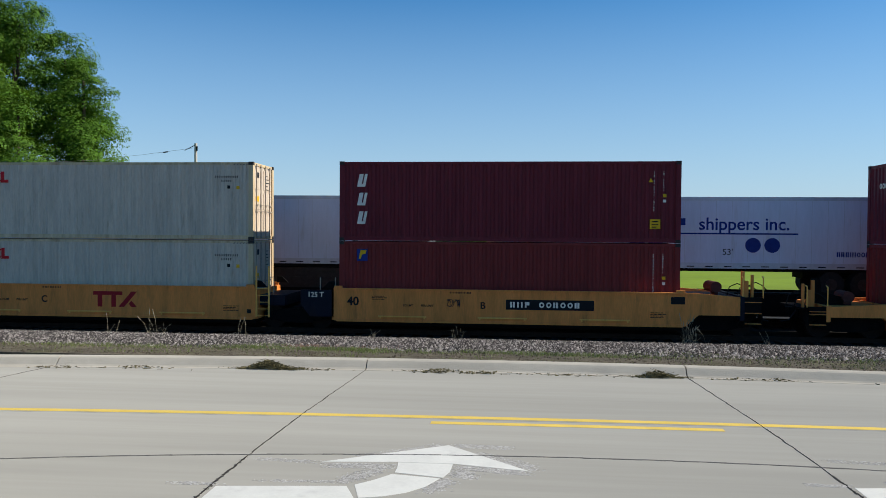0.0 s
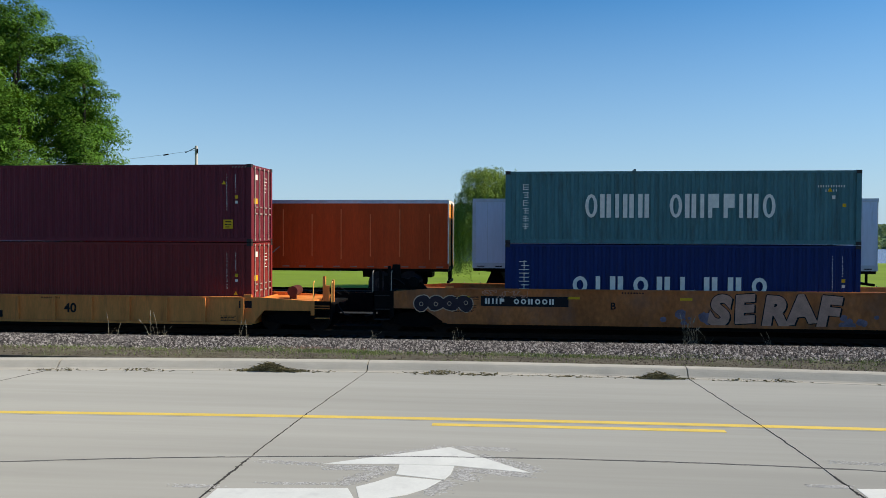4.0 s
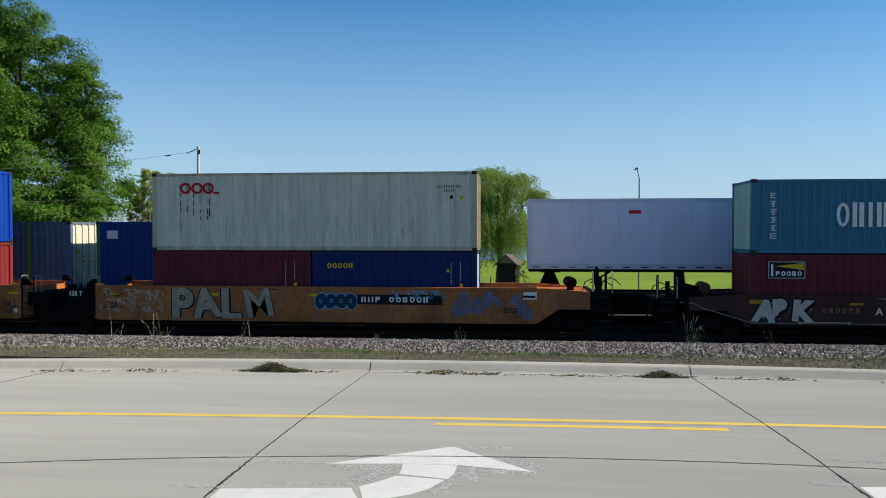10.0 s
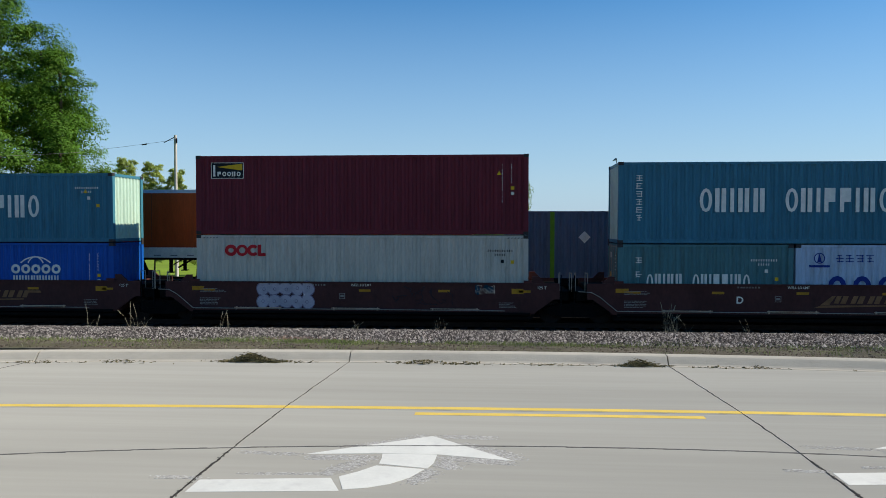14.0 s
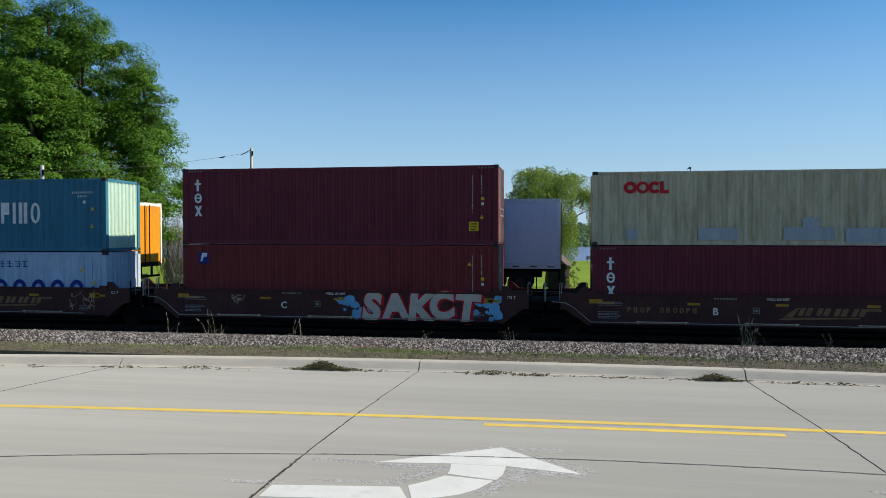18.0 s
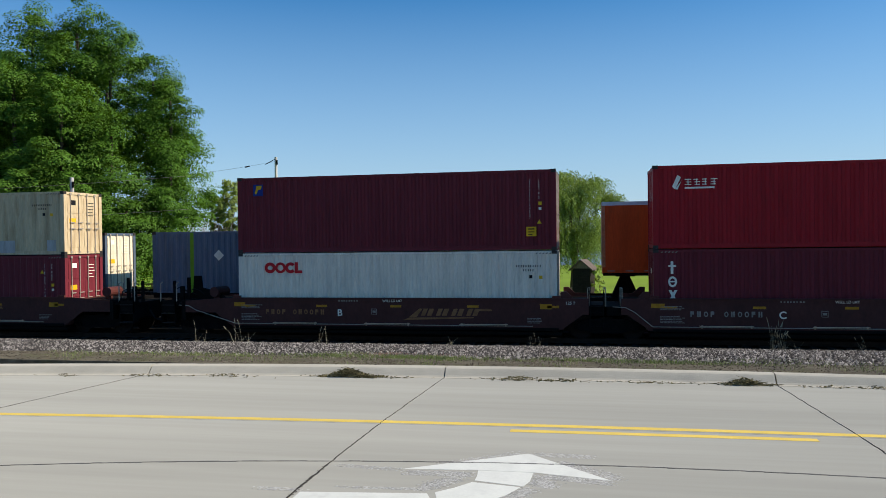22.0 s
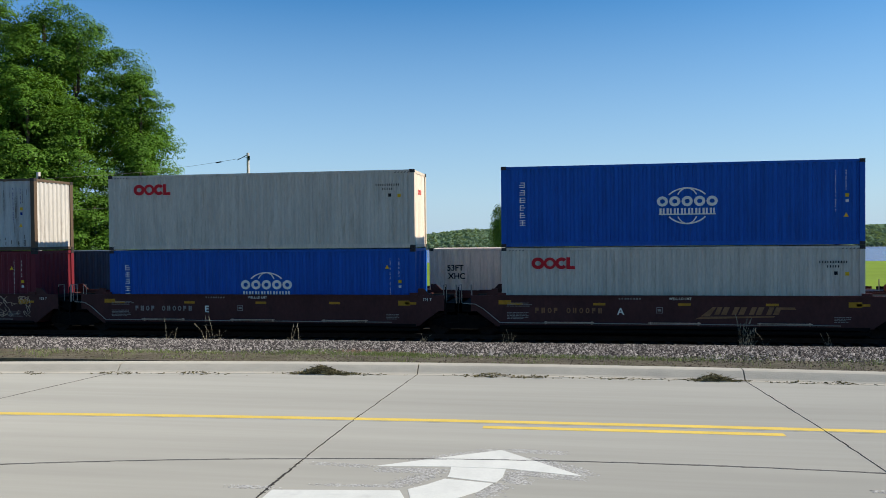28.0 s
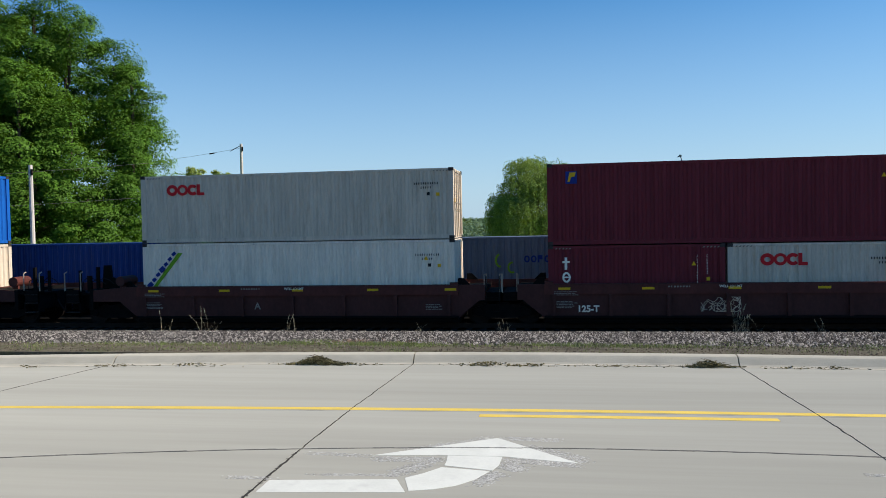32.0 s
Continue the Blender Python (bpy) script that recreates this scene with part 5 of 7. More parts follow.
        part("stencil", Decal(Y - 0.006).rect(lx - 1.0, 0.74, lx - 0.78, 0.78).rect(lx - 1.0, 0.64, lx - 0.78, 0.67).rect(lx - 1.0, 0.55, lx - 0.85, 0.58), "sticker_black", ob)
    for e in (-1, 1) if logo in ("rings", "tex", "streaks") else ():
        h = Decal(Y)
        for k in range(5):
            a = e * (lx - 0.5) + 0.12 * k - 0.25
            h.tri((a, H - 0.13), (a + 0.05, H - 0.13), (a + 0.09, H - 0.08), (a + 0.04, H - 0.08))
        part("hazard_mark", h, "sticker_dim", ob)

    def lg(mat, dec, text=""):
        for k, piece in enumerate(dec.pieces()):
            part("logo", piece, mat, ob, text if k == 0 else "")

    if logo == "rings":
        d = Decal(Y).hoop(-lx + 1.3, H - 0.57, 0.23, 0.21, 0.125, 18).cut().hoop(-lx + 1.72, H - 0.57, 0.22, 0.21, 0.1, 18).cut().hoop(-lx + 2.13, H - 0.57, 0.22, 0.21, 0.12, 16, 40, 320).cut().rect(-lx + 2.3, H - 0.78, -lx + 2.43, H - 0.36).rect(-lx + 2.43, H - 0.78, -lx + 2.6, H - 0.67)
        lg("sticker_red", d, "red hoop-shaped logo")
    elif logo == "streaks":
        lg("sticker_red", Decal(Y).hoop(-lx + 1.3, H - 0.57, 0.22, 0.21, 0.085, 18).cut().hoop(-lx + 1.75, H - 0.57, 0.23, 0.21, 0.085, 18).cut().hoop(-lx + 2.18, H - 0.57, 0.22, 0.21, 0.085, 18).rect(-lx + 2.36, H - 0.78, -lx + 2.6, H - 0.7), "faded red hoop-shaped logo")
        d = Decal(Y - 0.001)
        for x in (1.35, 1.6, 1.85, 2.12, 2.2, 1.1):
            zz = H - 0.45
            while zz > H - rng.uniform(1.2, 2.1):
                h = rng.uniform(0.1, 0.35)
                d.rect(-lx + x, zz - h, -lx + x + rng.uniform(0.015, 0.035), zz)
                zz -= h + rng.uniform(0.02, 0.25)
        part("rust_streak", d, "steel", ob)
    elif logo == "tex":
        x = -lx + 0.5
        d = Decal(Y).rect(x + 0.08, H - 0.86, x + 0.17, H - 0.42).rect(x, H - 0.62, x + 0.26, H - 0.55).cut().hoop(x + 0.14, H - 1.13, 0.15, 0.19, 0.07, 14).rect(x + 0.03, H - 1.15, x + 0.25, H - 1.1)
        d.cut().tri((x, H - 1.82), (x + 0.1, H - 1.82), (x + 0.3, H - 1.42), (x + 0.2, H - 1.42)).tri((x + 0.2, H - 1.82), (x + 0.3, H - 1.82), (x + 0.1, H - 1.42), (x, H - 1.42))
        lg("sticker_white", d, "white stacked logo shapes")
    elif logo == "tall_column":
        x = -lx + 0.55
        d = Decal(Y)
        for k in range(6):
            z0 = H - 0.5 - 0.32 * k
            d.cut().rect(x, z0 - 0.24, x + 0.09, z0).rect(x + 0.17, z0 - 0.24, x + 0.26, z0).rect(x, z0 - 0.05, x + 0.26, z0)
        lg("sticker_white", d, "white column of logo shapes")
    elif logo == "slanted":
        d = Decal(Y)
        for k in range(3):
            x, zb = -lx + 0.65, H - 0.92 - 0.68 * k
            d.cut().tri((x, zb), (x + 0.15, zb), (x + 0.24, zb + 0.46), (x + 0.09, zb + 0.46)).tri((x + 0.2, zb), (x + 0.3, zb), (x + 0.39, zb + 0.46), (x + 0.29, zb + 0.46)).tri((x, zb), (x + 0.3, zb), (x + 0.32, zb + 0.1), (x + 0.02, zb + 0.1))
        lg("sticker_white", d, "white slanted logo shapes")
    elif logo in ("square", "square_blue"):
        x, zb = -lx + 0.65, H - 0.72
        lg("sticker_blue", Decal(Y).rect(x, zb, x + 0.4, zb + 0.44), "blue square logo plate")
        lg("sticker_white" if logo == "square_blue" else "sticker_yellow", Decal(Y - 0.003).tri((x + 0.07, zb + 0.08), (x + 0.15, zb + 0.08), (x + 0.24, zb + 0.4), (x + 0.14, zb + 0.4)).tri((x + 0.14, zb + 0.22), (x + 0.32, zb + 0.26), (x + 0.36, zb + 0.4), (x + 0.16, zb + 0.4)))
    elif logo in ("china", "china_low"):
        h, zb = (0.84, H - (1.78 if H > 2.7 else 1.66)) if logo == "china" else (0.62, 0.95)
        f = 1 if length > 8 else 0.5
        if length > 8:
            d = Decal(Y).shapes("ouiuu", -lx + 2.82, zb, h, 0.43, 0.095)
            d.shapes("ouibbiuo", -lx + 5.75, zb, h, 0.43, 0.095)
        else:
            d = Decal(Y).shapes("ouiuu", -lx + 1.0, H - 1.75, 0.7, 0.24, 0.05)
            d.shapes("ouibbiuo", -lx + 2.6, H - 1.75, 0.7, 0.24, 0.05)
        lg("sticker_white", d, "large white block-shaped markings")
        lg("sticker_white", Decal(Y).signs(-lx + 0.62, H - 0.68, 0.21, 6 if length > 8 else 2, 0.28 if length > 8 else 0.5, rng))
    elif logo == "sino":
        lg("sticker_white", Decal(Y).shapes("oiuouluuo", -lx + 2.4, H - 1.75, 0.62, 0.52, 0.29), "white widely spaced block markings")
        lg("sticker_white", Decal(Y).signs(-lx + 0.5, H - 0.95, 0.36, 3, 0.42, rng))
    elif logo == "globe":
        f = 1.0 if length > 8 else 0.95
        cx = 0.35 if length > 8 else 0.0
        cz = H - 1.5 if length > 8 else H - 1.15
        d = Decal(Y).shapes("ooooo", cx - 1.02 * f, cz - 0.02, 0.36, 0.38 * f, 0.035).rect(cx - 0.95 * f, cz - 0.31, cx + 0.95 * f, cz - 0.27)
        for k in range(8):
            d.rect(cx - 0.93 * f + k * 0.24 * f, cz - 0.27, cx - 0.93 * f + k * 0.24 * f + 0.07, cz - 0.08).rect(cx - 0.93 * f + k * 0.24 * f + 0.11, cz - 0.27, cx - 0.93 * f + k * 0.24 * f + 0.17, cz - 0.08)
        for k, (rx, w) in enumerate(((0.8, 0.05), (0.42, 0.045))):
            d.y = Y - 0.003 * k
            d.hoop(cx, cz + 0.02, rx * f, 0.62, w, 14, 38, 142).hoop(cx, cz + 0.02, rx * f, 0.66, w, 14, 218, 322)
        lg("sticker_white", d, "white globe logo of arcs and hoops")
        lg("sticker_white", Decal(Y).signs(-lx + 0.66, H - 0.78, 0.2, 6 if length > 8 else 4, 0.27, rng))
    elif logo == "badge":
        x, zb = -lx + 0.6, H - 0.82
        lg("sticker_white", Decal(Y).rect(x - 0.02, zb - 0.02, x + 1.2, zb + 0.56), "black badge logo with a yellow beam")
        lg("sticker_black", Decal(Y - 0.002).rect(x, zb, x + 1.18, zb + 0.54))
        lg("sticker_yellow", Decal(Y - 0.004).tri((x + 0.2, zb + 0.4), (x + 1.15, zb + 0.27), (x + 1.15, zb + 0.52)))
        lg("sticker_white", Decal(Y - 0.004).rect(x + 0.06, zb + 0.05, x + 0.14, zb + 0.47).shapes("boouo", x + 0.22, zb + 0.06, 0.17, 0.15, 0.03))
    elif logo == "wide_blue":
        lg("sticker_blue", Decal(Y).shapes("ooooo", -lx + 3.19 if length > 8 else -lx + 1.1, H - 1.75 if length > 8 else H - 1.85, 0.76, 0.76 if length > 8 else 0.62, 0.44 if length > 8 else 0.22), "large blue hoop-shaped markings")
        lg("sticker_blue", Decal(Y).hoop(-lx + 0.8, H - 0.48, 0.19, 0.19, 0.03, 14).tri((-lx + 0.72, H - 0.62), (-lx + 0.88, H - 0.62), (-lx + 0.8, H - 0.3)).rect(-lx + 0.45, H - 0.8, -lx + 1.15, H - 0.72).signs(-lx + 1.35, H - 0.62, 0.26, 4, 0, rng))
        if length > 8:
            d = Decal(Y)
            for _ in range(190):
                x, zz = -lx + 0.3 + 0.278 * rng.randint(0, 41) + rng.uniform(0.0, 0.09), 0.17 + abs(rng.gauss(0, 0.16))
                d.rect(x, zz, x + rng.uniform(0.008, 0.03), zz + rng.uniform(0.02, 0.15))
            for _ in range(46):
                x, zz = rng.uniform(-lx + 0.3, lx - 0.3), H - 0.2 - abs(rng.gauss(0, 0.7))
                d.rect(x, max(0.2, zz - rng.uniform(0.1, 0.9)), x + rng.uniform(0.004, 0.012), zz)
            part("rust_streak", d, "bark", ob)
    elif logo == "fan":
        x, zb = -lx + 0.65, H - 0.85
        lg("sticker_white", Decal(Y).tri((x, zb + 0.1), (x + 0.1, zb), (x + 0.3, zb + 0.42), (x + 0.18, zb + 0.5)).tri((x + 0.12, zb + 0.05), (x + 0.17, zb - 0.02), (x + 0.32, zb + 0.3)).signs(x + 0.42, zb + 0.14, 0.22, 4, 0, rng).rect(x + 0.42, zb + 0.02, x + 1.4, zb + 0.08), "white fan logo and signs")
    elif logo == "diagonal":
        x = -lx + 0.2
        lg("sticker_green", Decal(Y).tri((x, 0.98), (x + 0.1, 0.92), (x + 1.45, 2.52), (x + 1.25, 2.52)), "diagonal green and blue logo band")
        d = Decal(Y - 0.002)
        for k in range(7):
            a = 0.04 + 0.145 * k
            px, pz = x + 0.04 + 1.15 * a, 1.24 + 1.37 * a
            r = 0.15 if k in (0, 3) else 0.105
            d.tri((px - r, pz), (px - 0.2 * r, pz - 0.9 * r), (px + r, pz + 0.1 * r), (px + 0.2 * r, pz + r))
        lg("sticker_blue", d)
    elif logo == "wordmark":
        lg("sticker_yellow", Decal(Y).shapes("oooou"[:5], -lx + 0.55, H - 0.62, 0.2, 0.17, 0.03), "yellow word-shaped marking")
        part("logo", Decal(Y).hoop(0, 0.95, 0.12, 0.22, 0.05, 8).rect(-0.15, 0.85, 0.15, 0.9), "sticker_white", ob)
    if logo in ("cream", "rings") and color == "cream":
        d = Decal(Y)
        for x0, x1, z0, z1 in ((1.15, 1.55, 0.2, 0.55), (3.6, 4.9, 0.2, 0.6), (6.4, 8.0, 0.2, 0.62), (7.0, 7.5, 0.62, 0.95), (8.35, 9.9, 0.1, 0.6), (11.4, 11.8, 0.15, 0.6)):
            d.rect(-lx + x0, z0, -lx + x1, z1)
        part("repair_patch", d, "patch", ob, "pale grey repair patches")
    if length > 14:
        for s in (-1, 1):
            part("lift_post", Decal(Y).rect(s * 6.1 - 0.09, 0.05, s * 6.1 + 0.09, H - 0.05), lift or color, ob)
    return ob


# ---- railway trucks and well cars ----
def truck(parent, x, name="truck"):
    """A two-axle railway truck under a car: side frames that carry wheelsets."""
    def frames():
        m = Mesh()
        for s in (-1, 1):
            y = s * 1.0
            m.slab([(-1.15, 0.36), (-0.95, 0.36), (-0.5, 0.24), (0.5, 0.24), (0.95, 0.36), (1.15, 0.36), (1.15, 0.56), (0.6, 0.74), (-0.6, 0.74), (-1.15, 0.56)], y - 0.08, y + 0.08)
            for a in (-0.2, -0.07, 0.07, 0.2):
                m.rod((a, y, 0.3), (a, y, 0.68), 0.055, 8)
            for a in (-0.89, 0.89):
                m.rod((a, y - 0.13, 0.44), (a, y + 0.13, 0.44), 0.13, 10)
        m.box(-0.22, 0.22, -1.0, 1.0, 0.55, 0.8)
        return m
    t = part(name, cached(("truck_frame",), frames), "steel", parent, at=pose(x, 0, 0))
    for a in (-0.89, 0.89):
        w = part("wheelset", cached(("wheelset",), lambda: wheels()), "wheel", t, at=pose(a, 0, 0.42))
        WHEELS.append(w)
    return t


WHEELS = []


def wheels():
    m = Mesh()
    for s in (-1, 1):
        m.rod((0, s * 0.71, 0), (0, s * 0.83, 0), 0.42, 24).rod((0, s * 0.69, 0), (0, s * 0.715, 0), 0.45, 24).rod((0, s * 0.83, 0), (0, s * 0.85, 0), 0.3, 16).rod((0, s * 0.85, 0), (0, s * 0.95, 0), 0.1, 8)
        for k in range(3):
            a = 2.1 * k
            m.rod((0.2 * math.cos(a), s * 0.84, 0.2 * math.sin(a)), (0.2 * math.cos(a), s * 0.868, 0.2 * math.sin(a)), 0.04, 6)
    return m.rod((0, -0.9, 0), (0, 0.9, 0), 0.08, 8)


TYPES = dict(
    ttx=dict(top=1.55, bot=0.38, half=6.25, out=8.1, mat="ttx", end="navy_steel"),
    ribs=dict(top=1.26, bot=0.27, half=6.2, out=8.4, mat="ttx", end="ttx"),
    rust=dict(top=1.66, bot=0.42, half=8.25, out=10.1, mat="rust", end="steel"),
    bnsf=dict(top=1.49, bot=0.38, half=6.25, out=8.25, mat="bnsf", end="steel"),
    chord=dict(top=1.48, bot=0.3, half=6.25, out=8.1, mat="bnsf", end="steel"),
)


def outer_end(ob, s, r, top, kind):
    """The dark platform, step box, posts and brake gear beyond the side wall at an outer end."""
    def span(a, b):
        return min(s * (r + a), s * (r + b)), max(s * (r + a), s * (r + b))
    more = {"bnsf": 1.05, "chord": 1.2}.get(kind, 0.75)
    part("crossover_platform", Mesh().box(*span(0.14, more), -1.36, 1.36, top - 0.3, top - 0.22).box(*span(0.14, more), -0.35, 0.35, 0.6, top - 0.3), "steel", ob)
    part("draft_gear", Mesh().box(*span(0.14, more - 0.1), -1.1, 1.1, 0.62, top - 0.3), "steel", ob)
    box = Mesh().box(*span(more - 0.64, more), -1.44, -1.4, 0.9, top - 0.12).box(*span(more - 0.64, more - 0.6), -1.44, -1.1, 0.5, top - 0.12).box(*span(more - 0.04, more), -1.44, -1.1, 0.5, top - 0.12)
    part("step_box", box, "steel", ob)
    for k, z in enumerate((0.5, 0.86, top - 0.3)):
        part("step_tread", Mesh().box(*span(more - 0.6, more - 0.04), -1.47, -1.2, z, z + 0.022), "castings" if kind not in ("ttx", "ribs") else "ttx", ob)
    for a in (more - 0.66, more + 0.02):
        x = s * (r + a)
        part("grab_post", Mesh().path([(x, -1.4, top - 0.15), (x, -1.4, top + 0.55), (x, -1.25, top + 0.6)], 0.022, 6), "galv" if kind not in ("ttx", "ribs") else "ttx_bright", ob)
    for a, h, w in ((0.3, 0.75, 0.05), (more * 0.55, 0.4, 0.07), (more - 0.12, 0.62, 0.04)):
        x = s * (r + a)
        part("post", Mesh().box(x - w, x + w, -0.62 - w, -0.55, top - 0.25, top + h), "steel" if kind not in ("ttx", "ribs") else "ttx", ob)
    for a, d in ((0.15, 0.3), (0.5, 0.22), (0.8, 0.35)):
        x = s * (r + a)
        part("air_hose", Mesh().path([(x - 0.35, -0.4, top - 0.2), (x - 0.25, -0.42, top + d * 0.6), (x, -0.45, top + d), (x + 0.22, -0.42, top + d * 0.7), (x + 0.4, -0.4, top + d * 0.2)], 0.018, 5), "rubber", ob)
    if s < 0:
        x = s * (r + 0.1)
        part("brake_stand", Mesh().slab([(x - 0.2, top - 0.22), (x + 1.3, top - 0.22), (x + 1.0, top + 0.12), (x + 0.2, top + 0.32), (x + 0.15, top + 0.8), (x - 0.12, top + 0.8)], -0.35, -0.2), "steel", ob)
    part("air_hose", Mesh().path([(s * (r + more), -0.3, 0.9), (s * (r + more + 0.25), -0.34, 0.55), (s * (r + more + 0.55), -0.3, 0.5)], 0.03, 6), "rubber", ob)


def well_car(kind, left, right, label, letter="", group="well cars of the nearer train", seed=0, number="", art=""):
    """One well of a double-stack car, its origin at the rail below the middle. left, right: 'a' shared truck, 'o' outer end."""
    p = TYPES[kind]
    rng = random.Random(seed + 50)
    ob = empty("well_car", label, "rail car", group)
    top, bot, half, mat = p["top"], p["bot"], p["half"], p["mat"]
    ends = {-1: left, 1: right}
    reach = {s: (p["out"] if ends[s] == "o" else half + (0.0 if kind in ("rust", "ttx") else 0.95)) for s in (-1, 1)}
    y0, y1 = -1.43, -1.36
    inner = min(half, 6.3) if kind != "rust" else 8.25
    for s in (-1, 1):
        # outline of a side wall: deep along the well, cut up at the ends over the trucks
        cut, lifted = (0.45, 0.78) if kind in ("ttx", "ribs") else (0.75, 0.92)
        rise = {e: (lifted if kind not in ("rust", "ttx") or ends[e] == "o" else bot) for e in (-1, 1)}
        out = [(-inner, bot), (inner, bot)]
        if reach[1] > inner + 0.05:
            out += [(inner + cut, rise[1]), (reach[1], rise[1]), (reach[1], top - (0.12 if ends[1] == "o" else 0)), (inner + 0.3, top)]
        else:
            out += [(inner, top)]
        if reach[-1] > inner + 0.05:
            out += [(-inner - 0.3, top), (-reach[-1], top - (0.12 if ends[-1] == "o" else 0)), (-reach[-1], rise[-1]), (-inner - cut, rise[-1])]
        else:
            out += [(-inner, top)]
        m = Mesh()
        if s < 0:
            m.slab(out, y0, y1)
        else:
            m.slab(out, 1.36, 1.43)
        part("side_wall", m, mat, ob)
    for s in (-1, 1):
        yy = s * 1.4
        part("top_chord", Mesh().box(-inner, inner, yy - 0.07, yy + 0.055, top - 0.05, top + 0.012), "bnsf_red" if kind == "chord" else mat, ob)
        part("bottom_sill", Mesh().box(-inner + 0.1, inner - 0.1, yy - 0.075, yy + 0.05, bot - 0.03, bot + 0.06), "steel" if kind in ("bnsf", "chord") else mat, ob)
    deep = {"bnsf": 0.09, "chord": 0.07}.get(kind, 0.03)
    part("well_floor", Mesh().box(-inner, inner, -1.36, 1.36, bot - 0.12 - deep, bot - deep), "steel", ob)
    if kind in ("ribs", "chord"):
        n = 9 if kind == "ribs" else 7
        if kind == "chord":
            part("chord_plate", Mesh().box(-inner, inner, -1.5, -1.43, top - 0.36, top - 0.02), "bnsf_red", ob)
        for i in range(n):
            x = -inner + 0.35 + (2 * inner - 0.7) * i / (n - 1)
            part("side_post", Mesh().box(x - 0.06, x + 0.06, -1.53, -1.43, bot + 0.05, top - (0.36 if kind == "chord" else 0.04)), mat, ob)
        part("lower_flange", Mesh().box(-inner, inner, -1.53, -1.43, bot - 0.02, bot + 0.06), mat if kind == "ribs" else "steel", ob)
    for s in (-1, 1):
        r = reach[s]
        part("bulkhead", Mesh().box(min(s * inner, s * (inner + 0.09)), max(s * inner, s * (inner + 0.09)), -1.36, 1.36, bot, top - 0.1), mat, ob)
        if r > inner + 0.3:
            part("end_platform", Mesh().box(min(s * (inner + 0.09), s * r), max(s * (inner + 0.09), s * r), -1.36, 1.36, top - 0.24, top - 0.14), p["end"] if kind != "rust" else mat, ob)
        # deck between wells, over the shared truck
        if ends[s] == "a":
            part("drawbar_platform", Mesh().box(min(s * r, s * (r + (1.05 if kind in ("rust", "ttx") else 0.62))), max(s * r, s * (r + (1.05 if kind in ("rust", "ttx") else 0.62))), -1.15, 1.15, 0.86, top - 0.3), "steel" if kind != "ttx" else "navy_steel", ob)
            if kind in ("rust", "ttx") and s < 0:
                part("end_shield", Mesh().slab([(-r - 1.25, 0.95), (-r - 0.9, 0.5), (-r, 0.5), (-r, top - 0.08), (-r - 1.25, top - 0.08)], -1.36, -1.3), "navy_steel" if kind == "ttx" else "steel", ob)
            if s > 0:
                truck(ob, s * (r + (1.45 if kind in ("rust", "ttx") else 0.62)))
            tip = s * (r + 0.25)
            for q in (-0.28, 0.28):
                rail_m = Mesh().path([(tip + q, -1.32, top - 0.3), (tip + q, -1.32, top + 0.36), (tip + q + 0.06 * s, -1.05, top + 0.36), (tip + q + 0.06 * s, -1.05, top - 0.3)], 0.016, 5)
                part("handrail", rail_m, "galv", ob)
            for k in (-1, 1):
                part("guide_cone", Mesh().slab([(s * inner - 0.02 * s, top), (s * (inner + 0.42), top), (s * (inner + 0.18), top + 0.24), (s * inner - 0.02 * s, top + 0.24)][::s], k * 1.33 - 0.05, k * 1.33 + 0.05), "bnsf" if kind == "bnsf" else "steel", ob)
        else:
            truck(ob, s * (r - 0.75))
            part("coupler", Mesh().box(min(s * r, s * (r + 0.75)), max(s * r, s * (r + 0.75)), -0.13, 0.13, 0.72, 0.98).box(min(s * (r + 0.55), s * (r + 0.95)), max(s * (r + 0.55), s * (r + 0.95)), -0.2, 0.2, 0.7, 1.0), "steel", ob)
            part("end_sill", Mesh().box(min(s * r, s * (r + 0.14)), max(s * r, s * (r + 0.14)), -1.45, 1.45, 0.62, top - 0.1), p["end"], ob)
            part("brake_reservoir", Mesh().rod((s * (inner + 1.25), -0.55, top + 0.16), (s * (inner + 1.2), 0.35, top + 0.16), 0.2, 14).box(min(s * (inner + 1.1), s * (inner + 1.35)), max(s * (inner + 1.1), s * (inner + 1.35)), -0.4, -0.3, top - 0.15, top + 0.05), "bnsf_red" if kind != "rust" else "steel", ob)
            outer_end(ob, s, r, top, kind)
    # ladder and air hose at the right-hand shared end
    if right == "a":
        x = reach[1] + 0.1
        up, thick = (0.78, 0.034) if kind == "ttx" else (0.3, 0.02)
        lad = Mesh().rod((x - 0.05, -1.42, 0.45), (x - 0.05, -1.42, top + up), thick, 6).rod((x + 0.42, -1.42, 0.45), (x + 0.42, -1.42, top + up), thick, 6)
        for k in range(5):
            lad.rod((x - 0.05, -1.42, 0.5 + 0.25 * k), (x + 0.42, -1.42, 0.5 + 0.25 * k), 0.014, 4)
        part("ladder", lad, "ttx_bright" if kind == "ttx" else "steel", ob)
    hose = Mesh()
    xa = -reach[-1]
    hose.path([(xa - 0.3, -1.4, 1.2), (xa + 0.15, -1.45, 1.18), (xa + 0.45, -1.46, 1.02), (-inner + 0.1, -1.46, bot + 0.14), (inner - 1.0, -1.455, bot + 0.12)], 0.016, 5)
    if kind == "bnsf":
        part("air_pipe", hose, "galv", ob)
    Y = -1.431 if kind not in ("ribs", "chord") else -1.502 if kind == "chord" else -1.432
    # reflectors
    zr = top - 0.34 if kind != "chord" else top - 0.2
    n = {"ttx": 0, "ribs": 0}.get(kind, 5)
